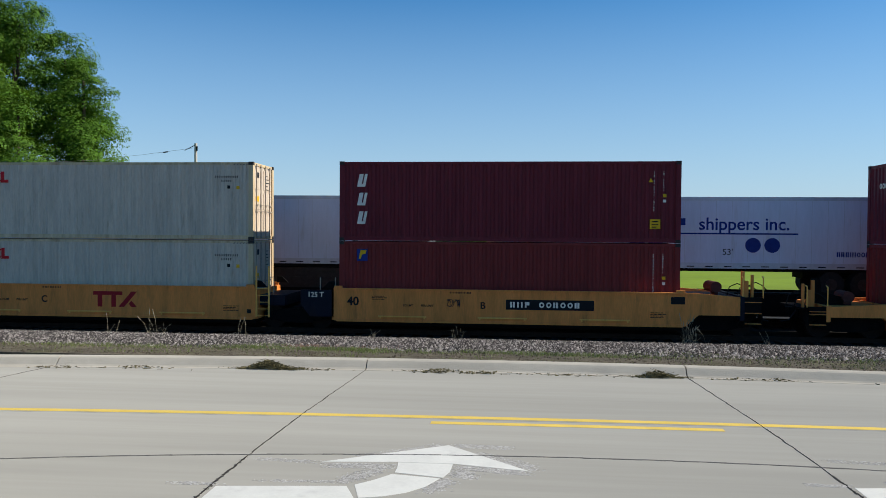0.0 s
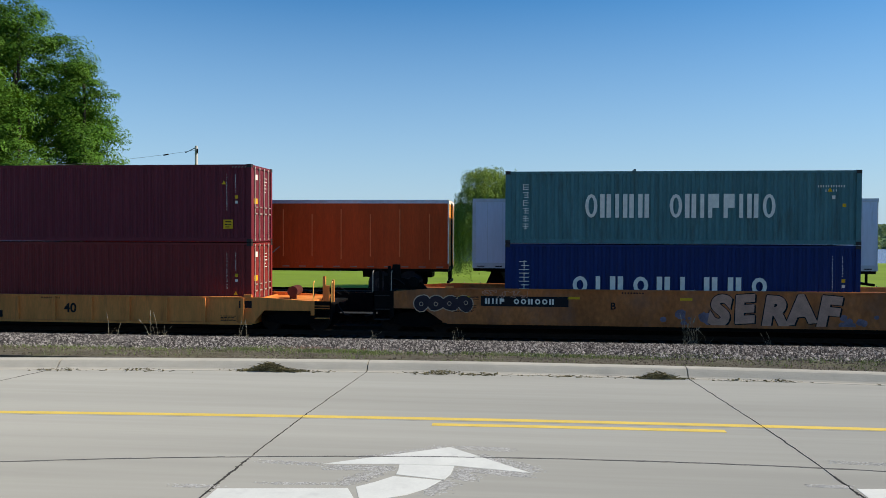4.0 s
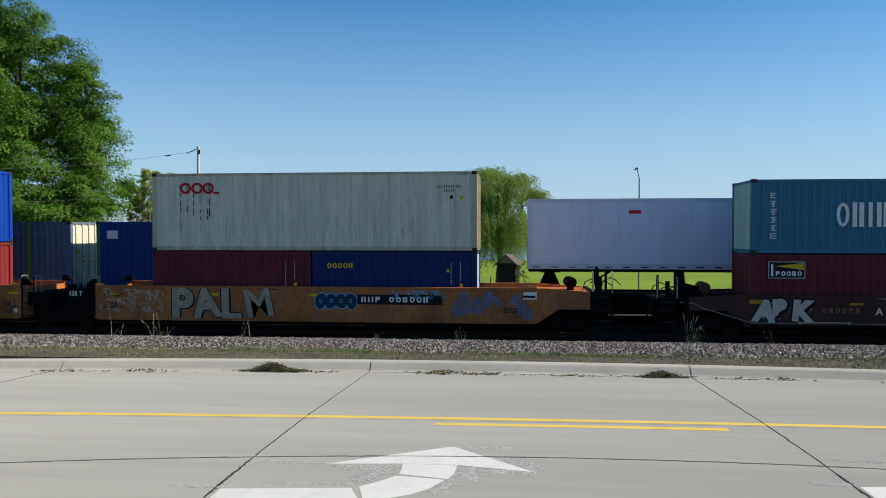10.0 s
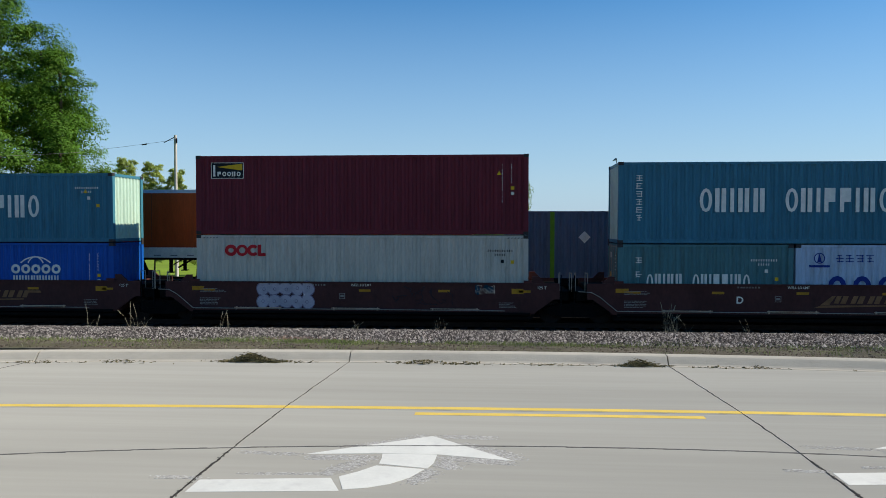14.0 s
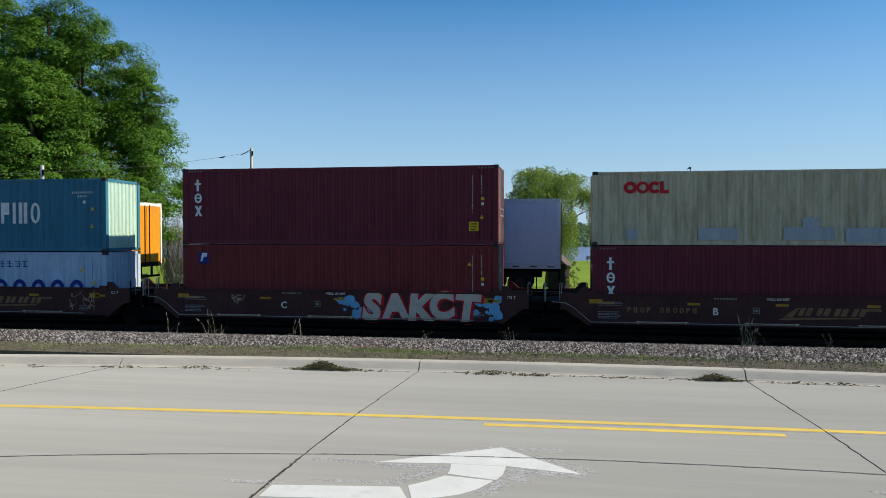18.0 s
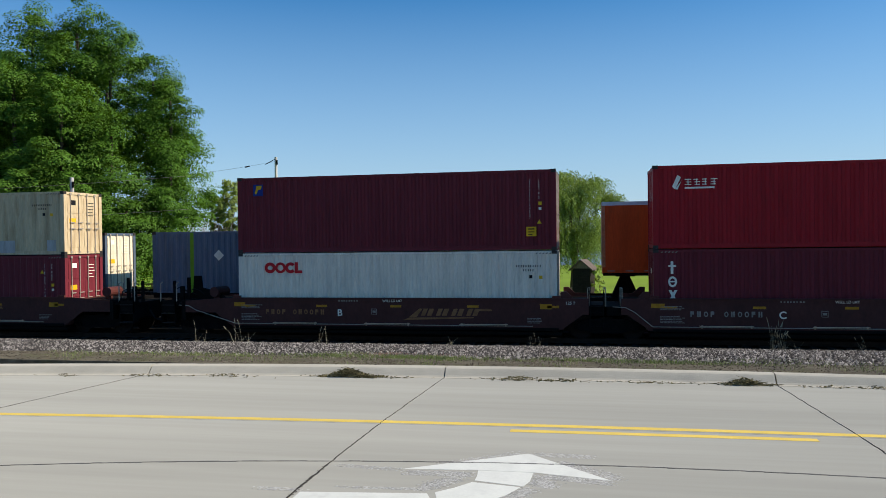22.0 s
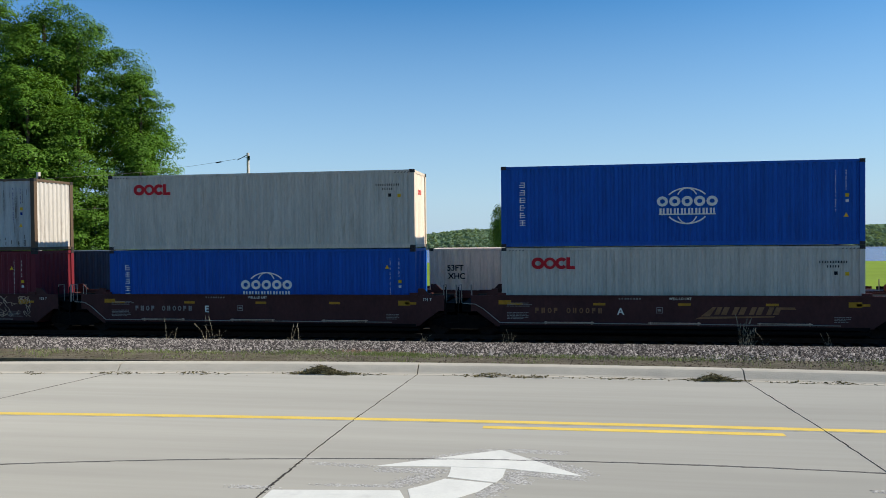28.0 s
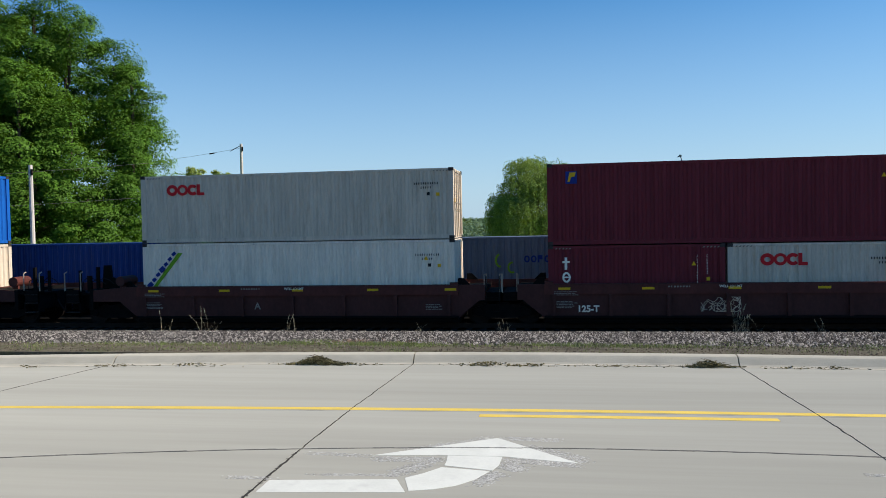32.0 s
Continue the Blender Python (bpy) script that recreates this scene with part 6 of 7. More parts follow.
    for i in range(n):
        x = -inner + 0.2 + (2 * inner - 1.0) * i / 4 + 0.3
        part("reflector", Decal(Y).rect(x, zr, x + 0.42, zr + 0.085), "reflector" if kind == "bnsf" else "sticker_yellow", ob)
    if kind in ("ttx", "bnsf"):
        for x in (-4.6, -1.0, 2.6):
            # bars lighter than the wall, their sunlit look given by colour
            part("step_bar", Mesh().box(x, x + 1.75, Y - 0.07, Y - 0.02, bot + 0.16, bot + (0.185 if kind == "bnsf" else 0.205)).box(x + 0.05, x + 0.1, Y - 0.03, Y + 0.01, bot + 0.1, bot + 0.2).box(x + 1.65, x + 1.7, Y - 0.03, Y + 0.01, bot + 0.1, bot + 0.2), "tag_silver" if kind == "bnsf" else "ttx_bright", ob)
    for x in (-inner + 0.02, inner - 0.32):
        part("latch_plate", Mesh().box(x, x + 0.3, -1.46, -1.36, top + 0.012, top + 0.09), "ttx" if kind in ("ttx", "ribs", "rust") else "bnsf_red", ob)
    # data stencils that cannot be read
    d = Decal(Y)
    for bx, bz, rows, w in ((-inner + (1.4 if kind == "ttx" else 0.35), top - 0.28, 3, 0.5 if kind == "ttx" else 0.9), (-inner + 0.35, top - 0.62, 0 if kind == "ttx" else 5, 0.8), (inner - 1.2, top - 0.72, 4, 0.55)):
        for k in range(rows):
            x = bx
            while x < bx + w * rng.uniform(0.7, 1):
                q = rng.uniform(0.04, 0.13)
                d.rect(x, bz - 0.055 * k, x + q, bz - 0.055 * k + 0.024)
                x += q + 0.022
    for k in range(8):
        d.rect(-2.0 + 0.1 * k, top - 0.13, -2.0 + 0.1 * k + rng.uniform(0.03, 0.07), top - 0.075)
    if kind in ("bnsf", "chord"):
        lettering("WELL LD LMT", 0.085, ob, "sticker_white", -0.3, Y - 0.002, top - 0.14, name="stencil", bold=0.002)
    elif kind == "ttx":
        lettering("LD LMT", 0.075, ob, "sticker_black", -3.7, Y - 0.002, top - 0.62, name="stencil", bold=0.002)
        lettering("PER UNIT", 0.075, ob, "sticker_black", -3.05, Y - 0.002, top - 0.62, name="stencil", bold=0.002)
    part("stencil", d, "sticker_dim" if kind in ("bnsf", "chord") else "sticker_black", ob)
    if kind == "bnsf":
        part("reflector", Decal(Y).rect(inner - 0.75, top - 0.38, inner - 0.33, top - 0.2), "reflector", ob)
        part("reflector", Decal(Y).rect(-inner + 0.05, top - 0.32, -inner + 0.5, top - 0.17), "reflector", ob)
        part("data_plate", Decal(Y).hoop(-0.62, top - 0.5, 0.15, 0.15, 0.025, 4, 45, 405).rect(-0.68, top - 0.54, -0.56, top - 0.46), "sticker_dim", ob)
    if letter:
        lettering(letter, 0.24, ob, "sticker_white" if kind in ("bnsf", "chord") else "sticker_black", -0.92 if letter == "B" and kind == "ttx" else -2.05, Y - 0.002, top - 0.66, bold=0.008)
    if number:
        x0, z0, plate = {"ttx": (0.0, top - 0.68, True), "ribs": (-5.8, 0.4, True), "rust": (-6.95, top - 0.62, True), "bnsf": (-4.9, top - 0.62, False), "chord": (-4, top - 0.9, False)}[kind]
        if art == "late":
            x0 = 1.75
        if plate:
            k = 0.72 if kind == "ribs" else 1
            part("number_plate", Decal(Y).rect(x0, z0, x0 + 3.1 * k, z0 + 0.36 * k), "sticker_black", ob)
            part("number_marking", Decal(Y - 0.004).shapes("uiib oouoou", x0 + 0.15, z0 + 0.08 * k, 0.2 * k, 0.19 * k, 0.06 * k), "sticker_white", ob)
        else:
            part("number_marking", Decal(Y).shapes("buob ouoobu", x0, z0, 0.19, 0.14, 0.08), "sticker_dim" if number == "pale" else "sticker_tan", ob)
    if kind == "ttx" or kind == "ribs" or kind == "rust":
        part("data_plate", Decal(Y).rect(inner - 0.5, top - 0.4, inner - 0.02, top - 0.14) if right == "o" else Decal(Y).rect(inner - 0.3, bot + 0.2, inner - 0.15, bot + 0.35), "sticker_white" if kind == "rust" else "sticker_black", ob)
    return ob


STROKES = [
    [[(0.95, 0.9), (0.25, 0.95), (0.1, 0.62), (0.85, 0.42), (0.8, 0.08), (0.02, 0.1)]],
    [[(0.95, 0.92), (0.12, 0.85), (0.15, 0.1), (1.0, 0.06)], [(0.15, 0.5), (0.75, 0.55)]],
    [[(0.12, 0.02), (0.2, 0.95), (0.85, 0.8), (0.75, 0.5), (0.25, 0.45)], [(0.45, 0.45), (1.0, 0.0)]],
    [[(0.0, 0.0), (0.45, 1.0), (0.95, 0.02)], [(0.22, 0.35), (0.8, 0.32)]],
    [[(0.95, 0.78), (0.55, 0.98), (0.1, 0.7), (0.12, 0.25), (0.55, 0.02), (0.98, 0.2)]],
    [[(0.02, 0.95), (0.9, 0.02)], [(0.95, 0.98), (0.05, 0.0)]],
    [[(0.02, 0.9), (0.95, 0.95), (0.08, 0.08), (1.0, 0.05)]],
    [[(0.08, 0.0), (0.1, 0.95)], [(0.95, 0.95), (0.2, 0.5), (1.0, 0.0)]],
]


def tag_letters(word, parent, x, z, h, w, y, fill, edge, seed, gap=-0.04):
    """Angular graffiti shapes of broad tapering strokes with a rim and thin shading lines."""
    rng = random.Random(seed)
    order = rng.sample(range(len(STROKES)), len(STROKES))
    for j, c in enumerate(word):
        lean, hh, zz = rng.uniform(-0.1, 0.16), h * rng.uniform(0.85, 1.05), z + h * rng.uniform(-0.03, 0.06)
        lines = [[(x + w * (1 - p[0] + lean * p[1]) + rng.uniform(-0.05, 0.05) * w, zz + hh * (p[1] if order[j % len(order)] not in (3, 5) else 1 - p[1])) for p in line] for line in STROKES[order[j % len(order)]]]
        yy = y - 0.0015 * (j % 2)
        for name, extra, dy, mat in (("graffiti_outline", 0.045, 0.0, edge), ("graffiti_fill", 0.0, 0.006, fill)):
            d, k = Mesh(), 0
            for line in lines:
                for p, q in zip(line, line[1:]):
                    v = Vector((q[0] - p[0], q[1] - p[1]))
                    l = v.length
                    v = v / l
                    nrm = Vector((-v.y, v.x))
                    t = min(w, h) * 0.17
                    a, b = t * 1.15 + extra, t * 0.85 + extra
                    p0, q0 = Vector(p) - v * (t * 0.7 + extra), Vector(q) + v * (t * 0.7 + extra)
                    out = [p0 - nrm * a, q0 - nrm * b, q0 + v * t * 0.4, q0 + nrm * b, p0 + nrm * a]
                    d.slab([tuple(u) for u in out], yy - dy - 0.003 - 0.0004 * k, yy)
                    k += 1
            part(name, d, mat, parent)
        cut = Mesh()
        for line in lines:
            for p, q in zip(line, line[1:]):
                for _ in range(2):
                    u, s2 = rng.uniform(0.1, 0.9), rng.uniform(-0.1, 0.1) * w
                    a = Vector(p).lerp(Vector(q), u)
                    cut.rod((a.x + s2, yy - 0.013, a.y), (a.x + s2 + rng.uniform(-0.06, 0.06), yy - 0.013, a.y + rng.uniform(-0.09, 0.09)), 0.008, 3)
        part("graffiti_shading", cut, edge, parent)
        x += w + gap


def tag_bubbles(n, parent, x, z, h, w, y, fill, edge, seed):
    """Round puffed graffiti shapes with a rim and a small hole."""
    rng = random.Random(seed)
    for j in range(n):
        for mat, extra, dy in ((edge, 0.035, 0), (fill, 0.0, 0.005)):
            out = []
            for i in range(14):
                a = 2 * math.pi * i / 14
                k = 1 + 0.09 * math.sin(2 * a + j) + 0.05 * math.sin(3 * a + 2 * j)
                out.append((x + w / 2 + math.cos(a) * (w * 0.52 * k + extra), z + h / 2 + math.sin(a) * (h * 0.52 * k + extra)))
            part("graffiti_fill" if dy else "graffiti_outline", Mesh().slab(out, y - dy - 0.003 - 0.0012 * (j % 2), y), mat, parent)
        part("graffiti_bubble", Decal(y - 0.011).hoop(x + w * rng.uniform(0.42, 0.58), z + h * rng.uniform(0.42, 0.58), w * 0.14, h * 0.15, 0.02, 8), edge, parent)
        x += w * 0.94


def tag_splash(parent, x0, x1, z0, z1, y, mat, n, seed, rmax=0.16):
    rng = random.Random(seed)
    d = Decal(y)
    for k in range(n):
        cx, cz, r = rng.uniform(x0, x1), rng.uniform(z0, z1), rng.uniform(0.05, rmax)
        d.slab([(cx + r * rng.uniform(0.7, 1.2) * math.cos(2 * math.pi * i / 9), cz + r * rng.uniform(0.7, 1.1) * math.sin(2 * math.pi * i / 9)) for i in range(9)], y - 0.003 - 0.0001 * k, y)
    part("graffiti_splash", d, mat, parent)


def tag_scrawl(parent, x0, x1, z0, z1, y, mat, n, seed):
    rng = random.Random(seed)
    m = Mesh()
    for _ in range(n):
        x, z = rng.uniform(x0, x1), rng.uniform(z0, z1)
        pts = [(x, y - 0.004, z)]
        for _ in range(rng.randint(3, 6)):
            x, z = min(x1, max(x0, x + rng.uniform(-0.16, 0.22))), min(z1, max(z0, z + rng.uniform(-0.2, 0.2)))
            pts.append((x, y - 0.004, z))
        m.path(pts, 0.011, 3)
    part("graffiti_scrawl", m, mat, parent)


def outlined_word(text, height, parent, x, y, z, fill, edge, slant=0.0, step=0.99, fat=0.06, rim=1.0):
    """A sprayed word with a dark rim round its thick letters."""
    for j, c in enumerate(text):
        tilt, h = (-5, 4, -3, 6)[j % 4], height * (1.0, 0.88, 0.95, 0.9)[j % 4]
        xx, zz, yy = x + j * height * step, z + (0.0, 0.07, 0.02, 0.05)[j % 4], y - 0.0012 * j
        rim_c = rim * (0.4 if c == "M" else 1)
        for dx, dz in ((-0.06, 0.0), (0.06, 0.0), (0.0, 0.06), (0.0, -0.05), (0.1, -0.06)):
            lettering(c, h, parent, edge, xx + dx * rim_c, yy - 0.001 - 0.0003 * dx, zz + dz * rim_c, "graffiti_outline", fat if c != "M" else 0.035, slant, tilt=tilt)
        lettering(c, h, parent, fill, xx, yy - 0.006, zz, "graffiti_fill", fat if c != "M" else 0.035, slant, tilt=tilt)


def swoosh(parent, x, z, y, mat="sticker_tan"):
    """The railway's winged emblem as plain slanted shapes."""
    d = Decal(y)
    for k in range(4):
        a = x + 0.55 + 0.56 * k
        d.tri((a, z + 0.1), (a + 0.16, z + 0.1), (a + 0.27, z + 0.36), (a + 0.11, z + 0.36)).tri((a + 0.22, z + 0.1), (a + 0.4, z + 0.1), (a + 0.51, z + 0.36), (a + 0.33, z + 0.36))
    d.tri((x - 0.1, z - 0.06), (x + 2.5, z + 0.02), (x + 2.52, z + 0.06), (x + 0.12, z + 0.03)).tri((x + 0.1, z + 0.04), (x + 0.4, z + 0.05), (x + 0.62, z + 0.36), (x + 0.5, z + 0.36)).tri((x + 2.6, z + 0.28), (x + 3.2, z + 0.28), (x + 3.15, z + 0.36), (x + 2.65, z + 0.36))
    part("emblem", d, mat, parent, "faded gold winged emblem")


# ---- the nearer train: double stacks moving towards -x ----
NEAR = []      # (thing, place along the train, height)
FT40, FT20, FT53 = 12.192, 6.058, 16.154
TALL, LOW = 2.896, 2.591


def stack(centre, lower, upper, h_low, h_up):
    """Put boxes into the well at centre. lower: one 40-foot box or two 20-foot boxes."""
    base = 0.37 if centre < 95 else 0.3 if centre < 255 else 0.24
    if len(lower) == 2:
        NEAR.append((lower[0], centre - FT20 / 2 - 0.038, base))
        NEAR.append((lower[1], centre + FT20 / 2 + 0.038, base))
    else:
        NEAR.append((lower[0], centre, base))
    NEAR.append((upper, centre, base + h_low + 0.012))


def near_train():
    G = "containers of the nearer train"

    def box(size, height, color, logo, label, seed, **kw):
        return container(size, height, color, logo, label=label, group=G, seed=seed, **kw)

    def car(kind, centre, l, r, label, **kw):
        c = well_car(kind, l, r, label, seed=int(centre), **kw)
        NEAR.append((c, centre, 0))
        return c

    # ochre cars
    c = car("ttx", -15.76, "a", "a", "ochre yellow well car with red mark and steps", letter="C")
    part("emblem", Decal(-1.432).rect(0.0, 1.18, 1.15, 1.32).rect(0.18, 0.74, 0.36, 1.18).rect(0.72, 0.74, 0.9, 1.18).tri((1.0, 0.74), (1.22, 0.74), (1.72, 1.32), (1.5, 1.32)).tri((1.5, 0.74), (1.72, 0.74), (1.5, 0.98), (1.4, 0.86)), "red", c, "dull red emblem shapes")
    stack(-15.76, [box(FT40, TALL, "grey_white", "rings", "grey-white 40-foot container, door end toward the gap", 1, doors="R", marks="black", frame_color="cream")],
          box(FT40, TALL, "grey_white", "rings", "grey-white 40-foot container with rusty seams stacked on top", 2, doors="R", marks="black", frame_color="cream"), TALL, TALL)
    c = car("ttx", -0.31, "a", "o", "ochre yellow well car with black number plate", letter="B", number="y")
    lettering("40", 0.3, c, "sticker_black", -5.75, -1.434, 0.95, bold=0.012)
    lettering("125 T", 0.18, c, "sticker_white", -7.25, -1.364, 1.22, name="stencil", bold=0.004)
    tag_scrawl(c, -2.1, -1.65, 0.95, 1.2, -1.432, "tag_dark", 8, 4)
    stack(-0.31, [box(FT40, TALL, "maroon_red", "square", "brick-red 40-foot container with a blue square logo", 3, doors="R")],
          box(FT40, TALL, "maroon", "slanted", "dark maroon 40-foot container with white slanted markings", 4, doors="R"), TALL, TALL)
    c = car("ribs", 19.19, "o", "o", "ochre yellow well car with outside posts", number="y")
    lettering("40", 0.34, c, "sticker_black", -1.1, -1.434, 0.62, bold=0.012)
    stack(19.19, [box(FT40, TALL, "maroon_red", "tall_column", "brick-red 40-foot container with a white column of marks", 5, doors="R")],
          box(FT40, TALL, "plum", "tex", "dark plum 40-foot container with stacked white marks", 6, doors="R"), TALL, TALL)
    # rusty 53-foot wells covered with graffiti
    Y = -1.431
    c = car("rust", 40.75, "o", "a", "rusty orange 53-foot well car covered with graffiti", letter="", number="y")
    outlined_word("SERAF", 0.98, c, 0.95, Y, 0.54, "tag_pink", "sticker_black", 0.1, 0.92, 0.085, 0.55)
    tag_splash(c, -0.6, 1.2, 0.5, 0.85, Y, "tag_haze", 12, 2, 0.2)
    tag_splash(c, 5.4, 6.6, 0.5, 0.85, Y, "tag_haze", 11, 3, 0.18)
    tag_bubbles(4, c, -9.35, 0.85, 0.55, 0.55, Y, "tag_dark", "tag_silver", 4)
    tag_scrawl(c, -6.9, -5.3, 1.35, 1.6, Y, "tag_pink", 14, 5)
    lettering("B", 0.24, c, "sticker_black", -2.4, Y - 0.002, 0.98, bold=0.008)
    stack(40.75, [box(FT40, TALL, "navy", "sino", "navy blue 40-foot container with white markings", 7, ends="blue_white")],
          box(FT40, LOW, "teal", "china", "weathered teal 40-foot container with large white markings", 8, ends="teal"), TALL, LOW)
    c = car("rust", 60.16, "a", "a", "rusty orange 53-foot well car with silver graffiti")
    lettering("53", 0.34, c, "sticker_black", -7.95, Y - 0.002, 0.72, bold=0.012)
    lettering("125 T", 0.16, c, "sticker_white", -9.35, -1.364, 1.28, name="stencil", bold=0.006)
    tag_letters("xxxx", c, -7.1, 0.6, 0.95, 1.15, Y, "tag_dark", "tag_silver", 6, 0.05)
    tag_scrawl(c, -1.8, 0.2, 0.88, 1.22, Y, "tag_silver", 20, 7)
    lettering("RAIN", 0.2, c, "tag_silver", -1.3, Y - 0.002, 1.28, "graffiti_scrawl", slant=0.2, tilt=3)
    lettering("LOONEY", 0.22, c, "tag_silver", -1.35, Y - 0.002, 0.6, "graffiti_scrawl", slant=-0.1, tilt=-2)
    tag_scrawl(c, 0.5, 1.8, 0.6, 1.4, Y, "tag_dark", 24, 8)
    outlined_word("TUNE", 1.1, c, 2.1, Y, 0.5, "tag_silver", "tag_dark", 0.08, 0.95, 0.1, 0.5)
    tag_scrawl(c, 6.3, 8.0, 0.6, 1.2, Y, "tag_dark", 16, 9)
    stack(60.16, [box(FT40, TALL, "maroon_red", "square", "dark brick-red 40-foot container with a blue square logo", 9)],
          box(FT40, TALL, "royal_blue", "globe", "deep royal blue 40-foot container with a white globe logo", 10, ends="royal_blue", doors="L"), TALL, TALL)
    c = car("rust", 79.64, "a", "o", "rusty orange 53-foot well car with pale and teal graffiti", number="y", art="late")
    lettering("125 T", 0.16, c, "sticker_white", -9.35, -1.364, 1.28, name="stencil", bold=0.006)
    tag_scrawl(c, -8.1, -5.6, 0.7, 1.55, Y, "tag_pale", 44, 10)
    outlined_word("PALM", 1.12, c, -5.3, Y, 0.48, "tag_tan", "sticker_black", -0.08, 0.86, 0.07, 0.65)
    tag_bubbles(4, c, 0.2, 0.88, 0.55, 0.4, Y, "tag_teal", "tag_cyan", 11)
    tag_scrawl(c, 3.0, 5.0, 1.25, 1.55, Y, "tag_cyan", 26, 12)
    tag_splash(c, 5.4, 8.0, 0.65, 1.4, Y, "tag_haze", 26, 13, 0.26)
    stack(79.64, [box(FT20, LOW, "maroon", "", "dark maroon 20-foot container", 11), box(FT20, LOW, "navy", "wordmark", "navy blue 20-foot container with a yellow marking", 12, ends="blue_white")],
          box(FT40, TALL, "pale", "streaks", "rust-streaked off-white 40-foot container", 13, doors="R", marks="black", frame_color="cream"), LOW, TALL)
    # oxide brown five-unit cars
    Y = -1.431
    cs = {}
    for k, (s, l, r, let, num) in enumerate([(101.38, "o", "a", "A", "y"), (116.75, "a", "a", "E", ""), (132.11, "a", "a", "D", ""), (147.54, "a", "a", "C", ""), (163.06, "a", "o", "B", "y"),
                                              (182.84, "o", "a", "B", "y"), (198.36, "a", "a", "C", "pale"), (213.84, "a", "a", "D", "pale"), (229.26, "a", "a", "E", "pale"), (244.63, "a", "o", "A", "y")]):
        cs[k] = car("bnsf", s, l, r, "oxide brown well car with yellow reflectors and pale stencils", letter=let, number=num)
        if r == "a":
            lettering("125 T", 0.1, cs[k], "sticker_white", 6.4, Y - 0.002, 1.28, name="stencil")
    for k in (0, 2, 4, 5, 7, 9):
        swoosh(cs[k], {0: 0.2, 2: 0.7, 4: 0.15, 5: 0.6, 7: 0.9, 9: 0.65}[k], 0.75, Y)
    outlined_word("ABK", 0.66, cs[0], -6.05, Y, 0.64, "tag_pale", "sticker_black", 0.05, 0.95, 0.07)
    for zz, sd in ((1.02, 15), (0.55, 16)):
        tag_bubbles(5, cs[1], -3.75, zz, 0.46, 0.44, Y, "tag_lilac", "tag_violet", sd)
    tag_scrawl(cs[1], 1.2, 3.4, 0.7, 1.35, Y, "tag_dark", 14, 17)
    tag_splash(cs[1], 4.2, 4.8, 1.1, 1.35, Y, "tag_teal", 8, 18, 0.13)
    tag_scrawl(cs[1], 4.2, 4.9, 1.1, 1.4, Y, "tag_pale", 6, 19)
    tag_scrawl(cs[2], 4.6, 5.7, 0.6, 1.4, Y, "tag_pink", 12, 20)
    tag_scrawl(cs[3], -4.0, -3.5, 0.75, 1.3, Y, "tag_silver", 5, 21)
    tag_splash(cs[3], 0.2, 1.4, 0.55, 1.2, Y, "tag_cyan", 20, 22, 0.22)
    tag_splash(cs[3], 5.0, 6.2, 0.55, 1.3, Y, "tag_cyan", 16, 23, 0.2)
    outlined_word("SAKCT", 0.95, cs[3], 1.1, Y - 0.004, 0.5, "tag_pale", "sticker_red", 0.05, 0.9, 0.075)
    tag_scrawl(cs[7], 3.7, 6.0, 0.6, 1.4, Y, "tag_silver", 30, 25)
    stack(101.38, [box(FT20, LOW, "maroon", "badge", "maroon 20-foot container with a black badge logo", 14), box(FT20, LOW, "blue", "globe", "bright blue 20-foot container with a white globe logo", 15)],
          box(FT40, LOW, "teal_blue", "china", "teal blue 40-foot container with large white markings", 16, ends="mint", frame_color="teal_blue"), LOW, LOW)
    stack(116.75, [box(FT40, TALL, "grey_white", "rings", "off-white 40-foot container with rusty corners", 17, marks="black")],
          box(FT40, TALL, "maroon", "badge", "dark maroon 40-foot container with a black badge logo", 18, doors="R"), TALL, TALL)
    stack(132.11, [box(FT20, LOW, "teal", "china", "teal 20-foot container with white markings", 19, doors="L"), box(FT20, LOW, "blue_white", "wide_blue", "chalky white 20-foot container with blue markings", 20, marks="blue")],
          box(FT40, TALL, "teal_blue", "china", "teal blue 40-foot container with a clean white marking", 21, ends="mint"), LOW, TALL)
    stack(147.54, [box(FT40, TALL, "maroon_red", "square_blue", "brick-red 40-foot container with a small blue logo", 22, doors="R")],
          box(FT40, TALL, "plum", "tex", "plum 40-foot container with stacked white marks", 23, doors="R"), TALL, TALL)
    stack(163.06, [box(FT40, TALL, "plum", "tex", "dark plum 40-foot container under a cream one", 24, doors="R")],
          box(FT40, LOW, "cream", "rings", "rusty cream 40-foot container with pale repair patches", 25, doors="R", marks="black"), TALL, LOW)
    stack(182.84, [box(FT40, TALL, "white", "rings", "clean pale grey 40-foot container with a red logo", 26, doors="R", marks="black")],
          box(FT40, TALL, "maroon", "square", "maroon 40-foot container with a blue and yellow logo", 27, doors="R"), TALL, TALL)
    stack(198.36, [box(FT40, TALL, "maroon", "tex", "maroon 40-foot container with stacked white marks", 28, doors="R")],
          box(FT40, TALL, "red", "fan", "bright red 40-foot container with a white fan logo", 29, ends="red"), TALL, TALL)
    stack(213.84, [box(FT40, TALL, "maroon", "square", "maroon 40-foot container under a white one", 30, doors="")],
          box(FT40, TALL, "cosco_white", "wide_blue", "rust-spotted white 40-foot container with blue markings", 31, marks="blue", frame_color="rusty_edge"), TALL, TALL)
    stack(229.26, [box(FT40, TALL, "blue", "globe", "bright blue 40-foot container in the well", 32)],
          box(FT40, TALL, "grey_white", "rings", "pale grey 40-foot container with faint blue stains", 33, marks="black", ends="white", doors="L"), TALL, TALL)
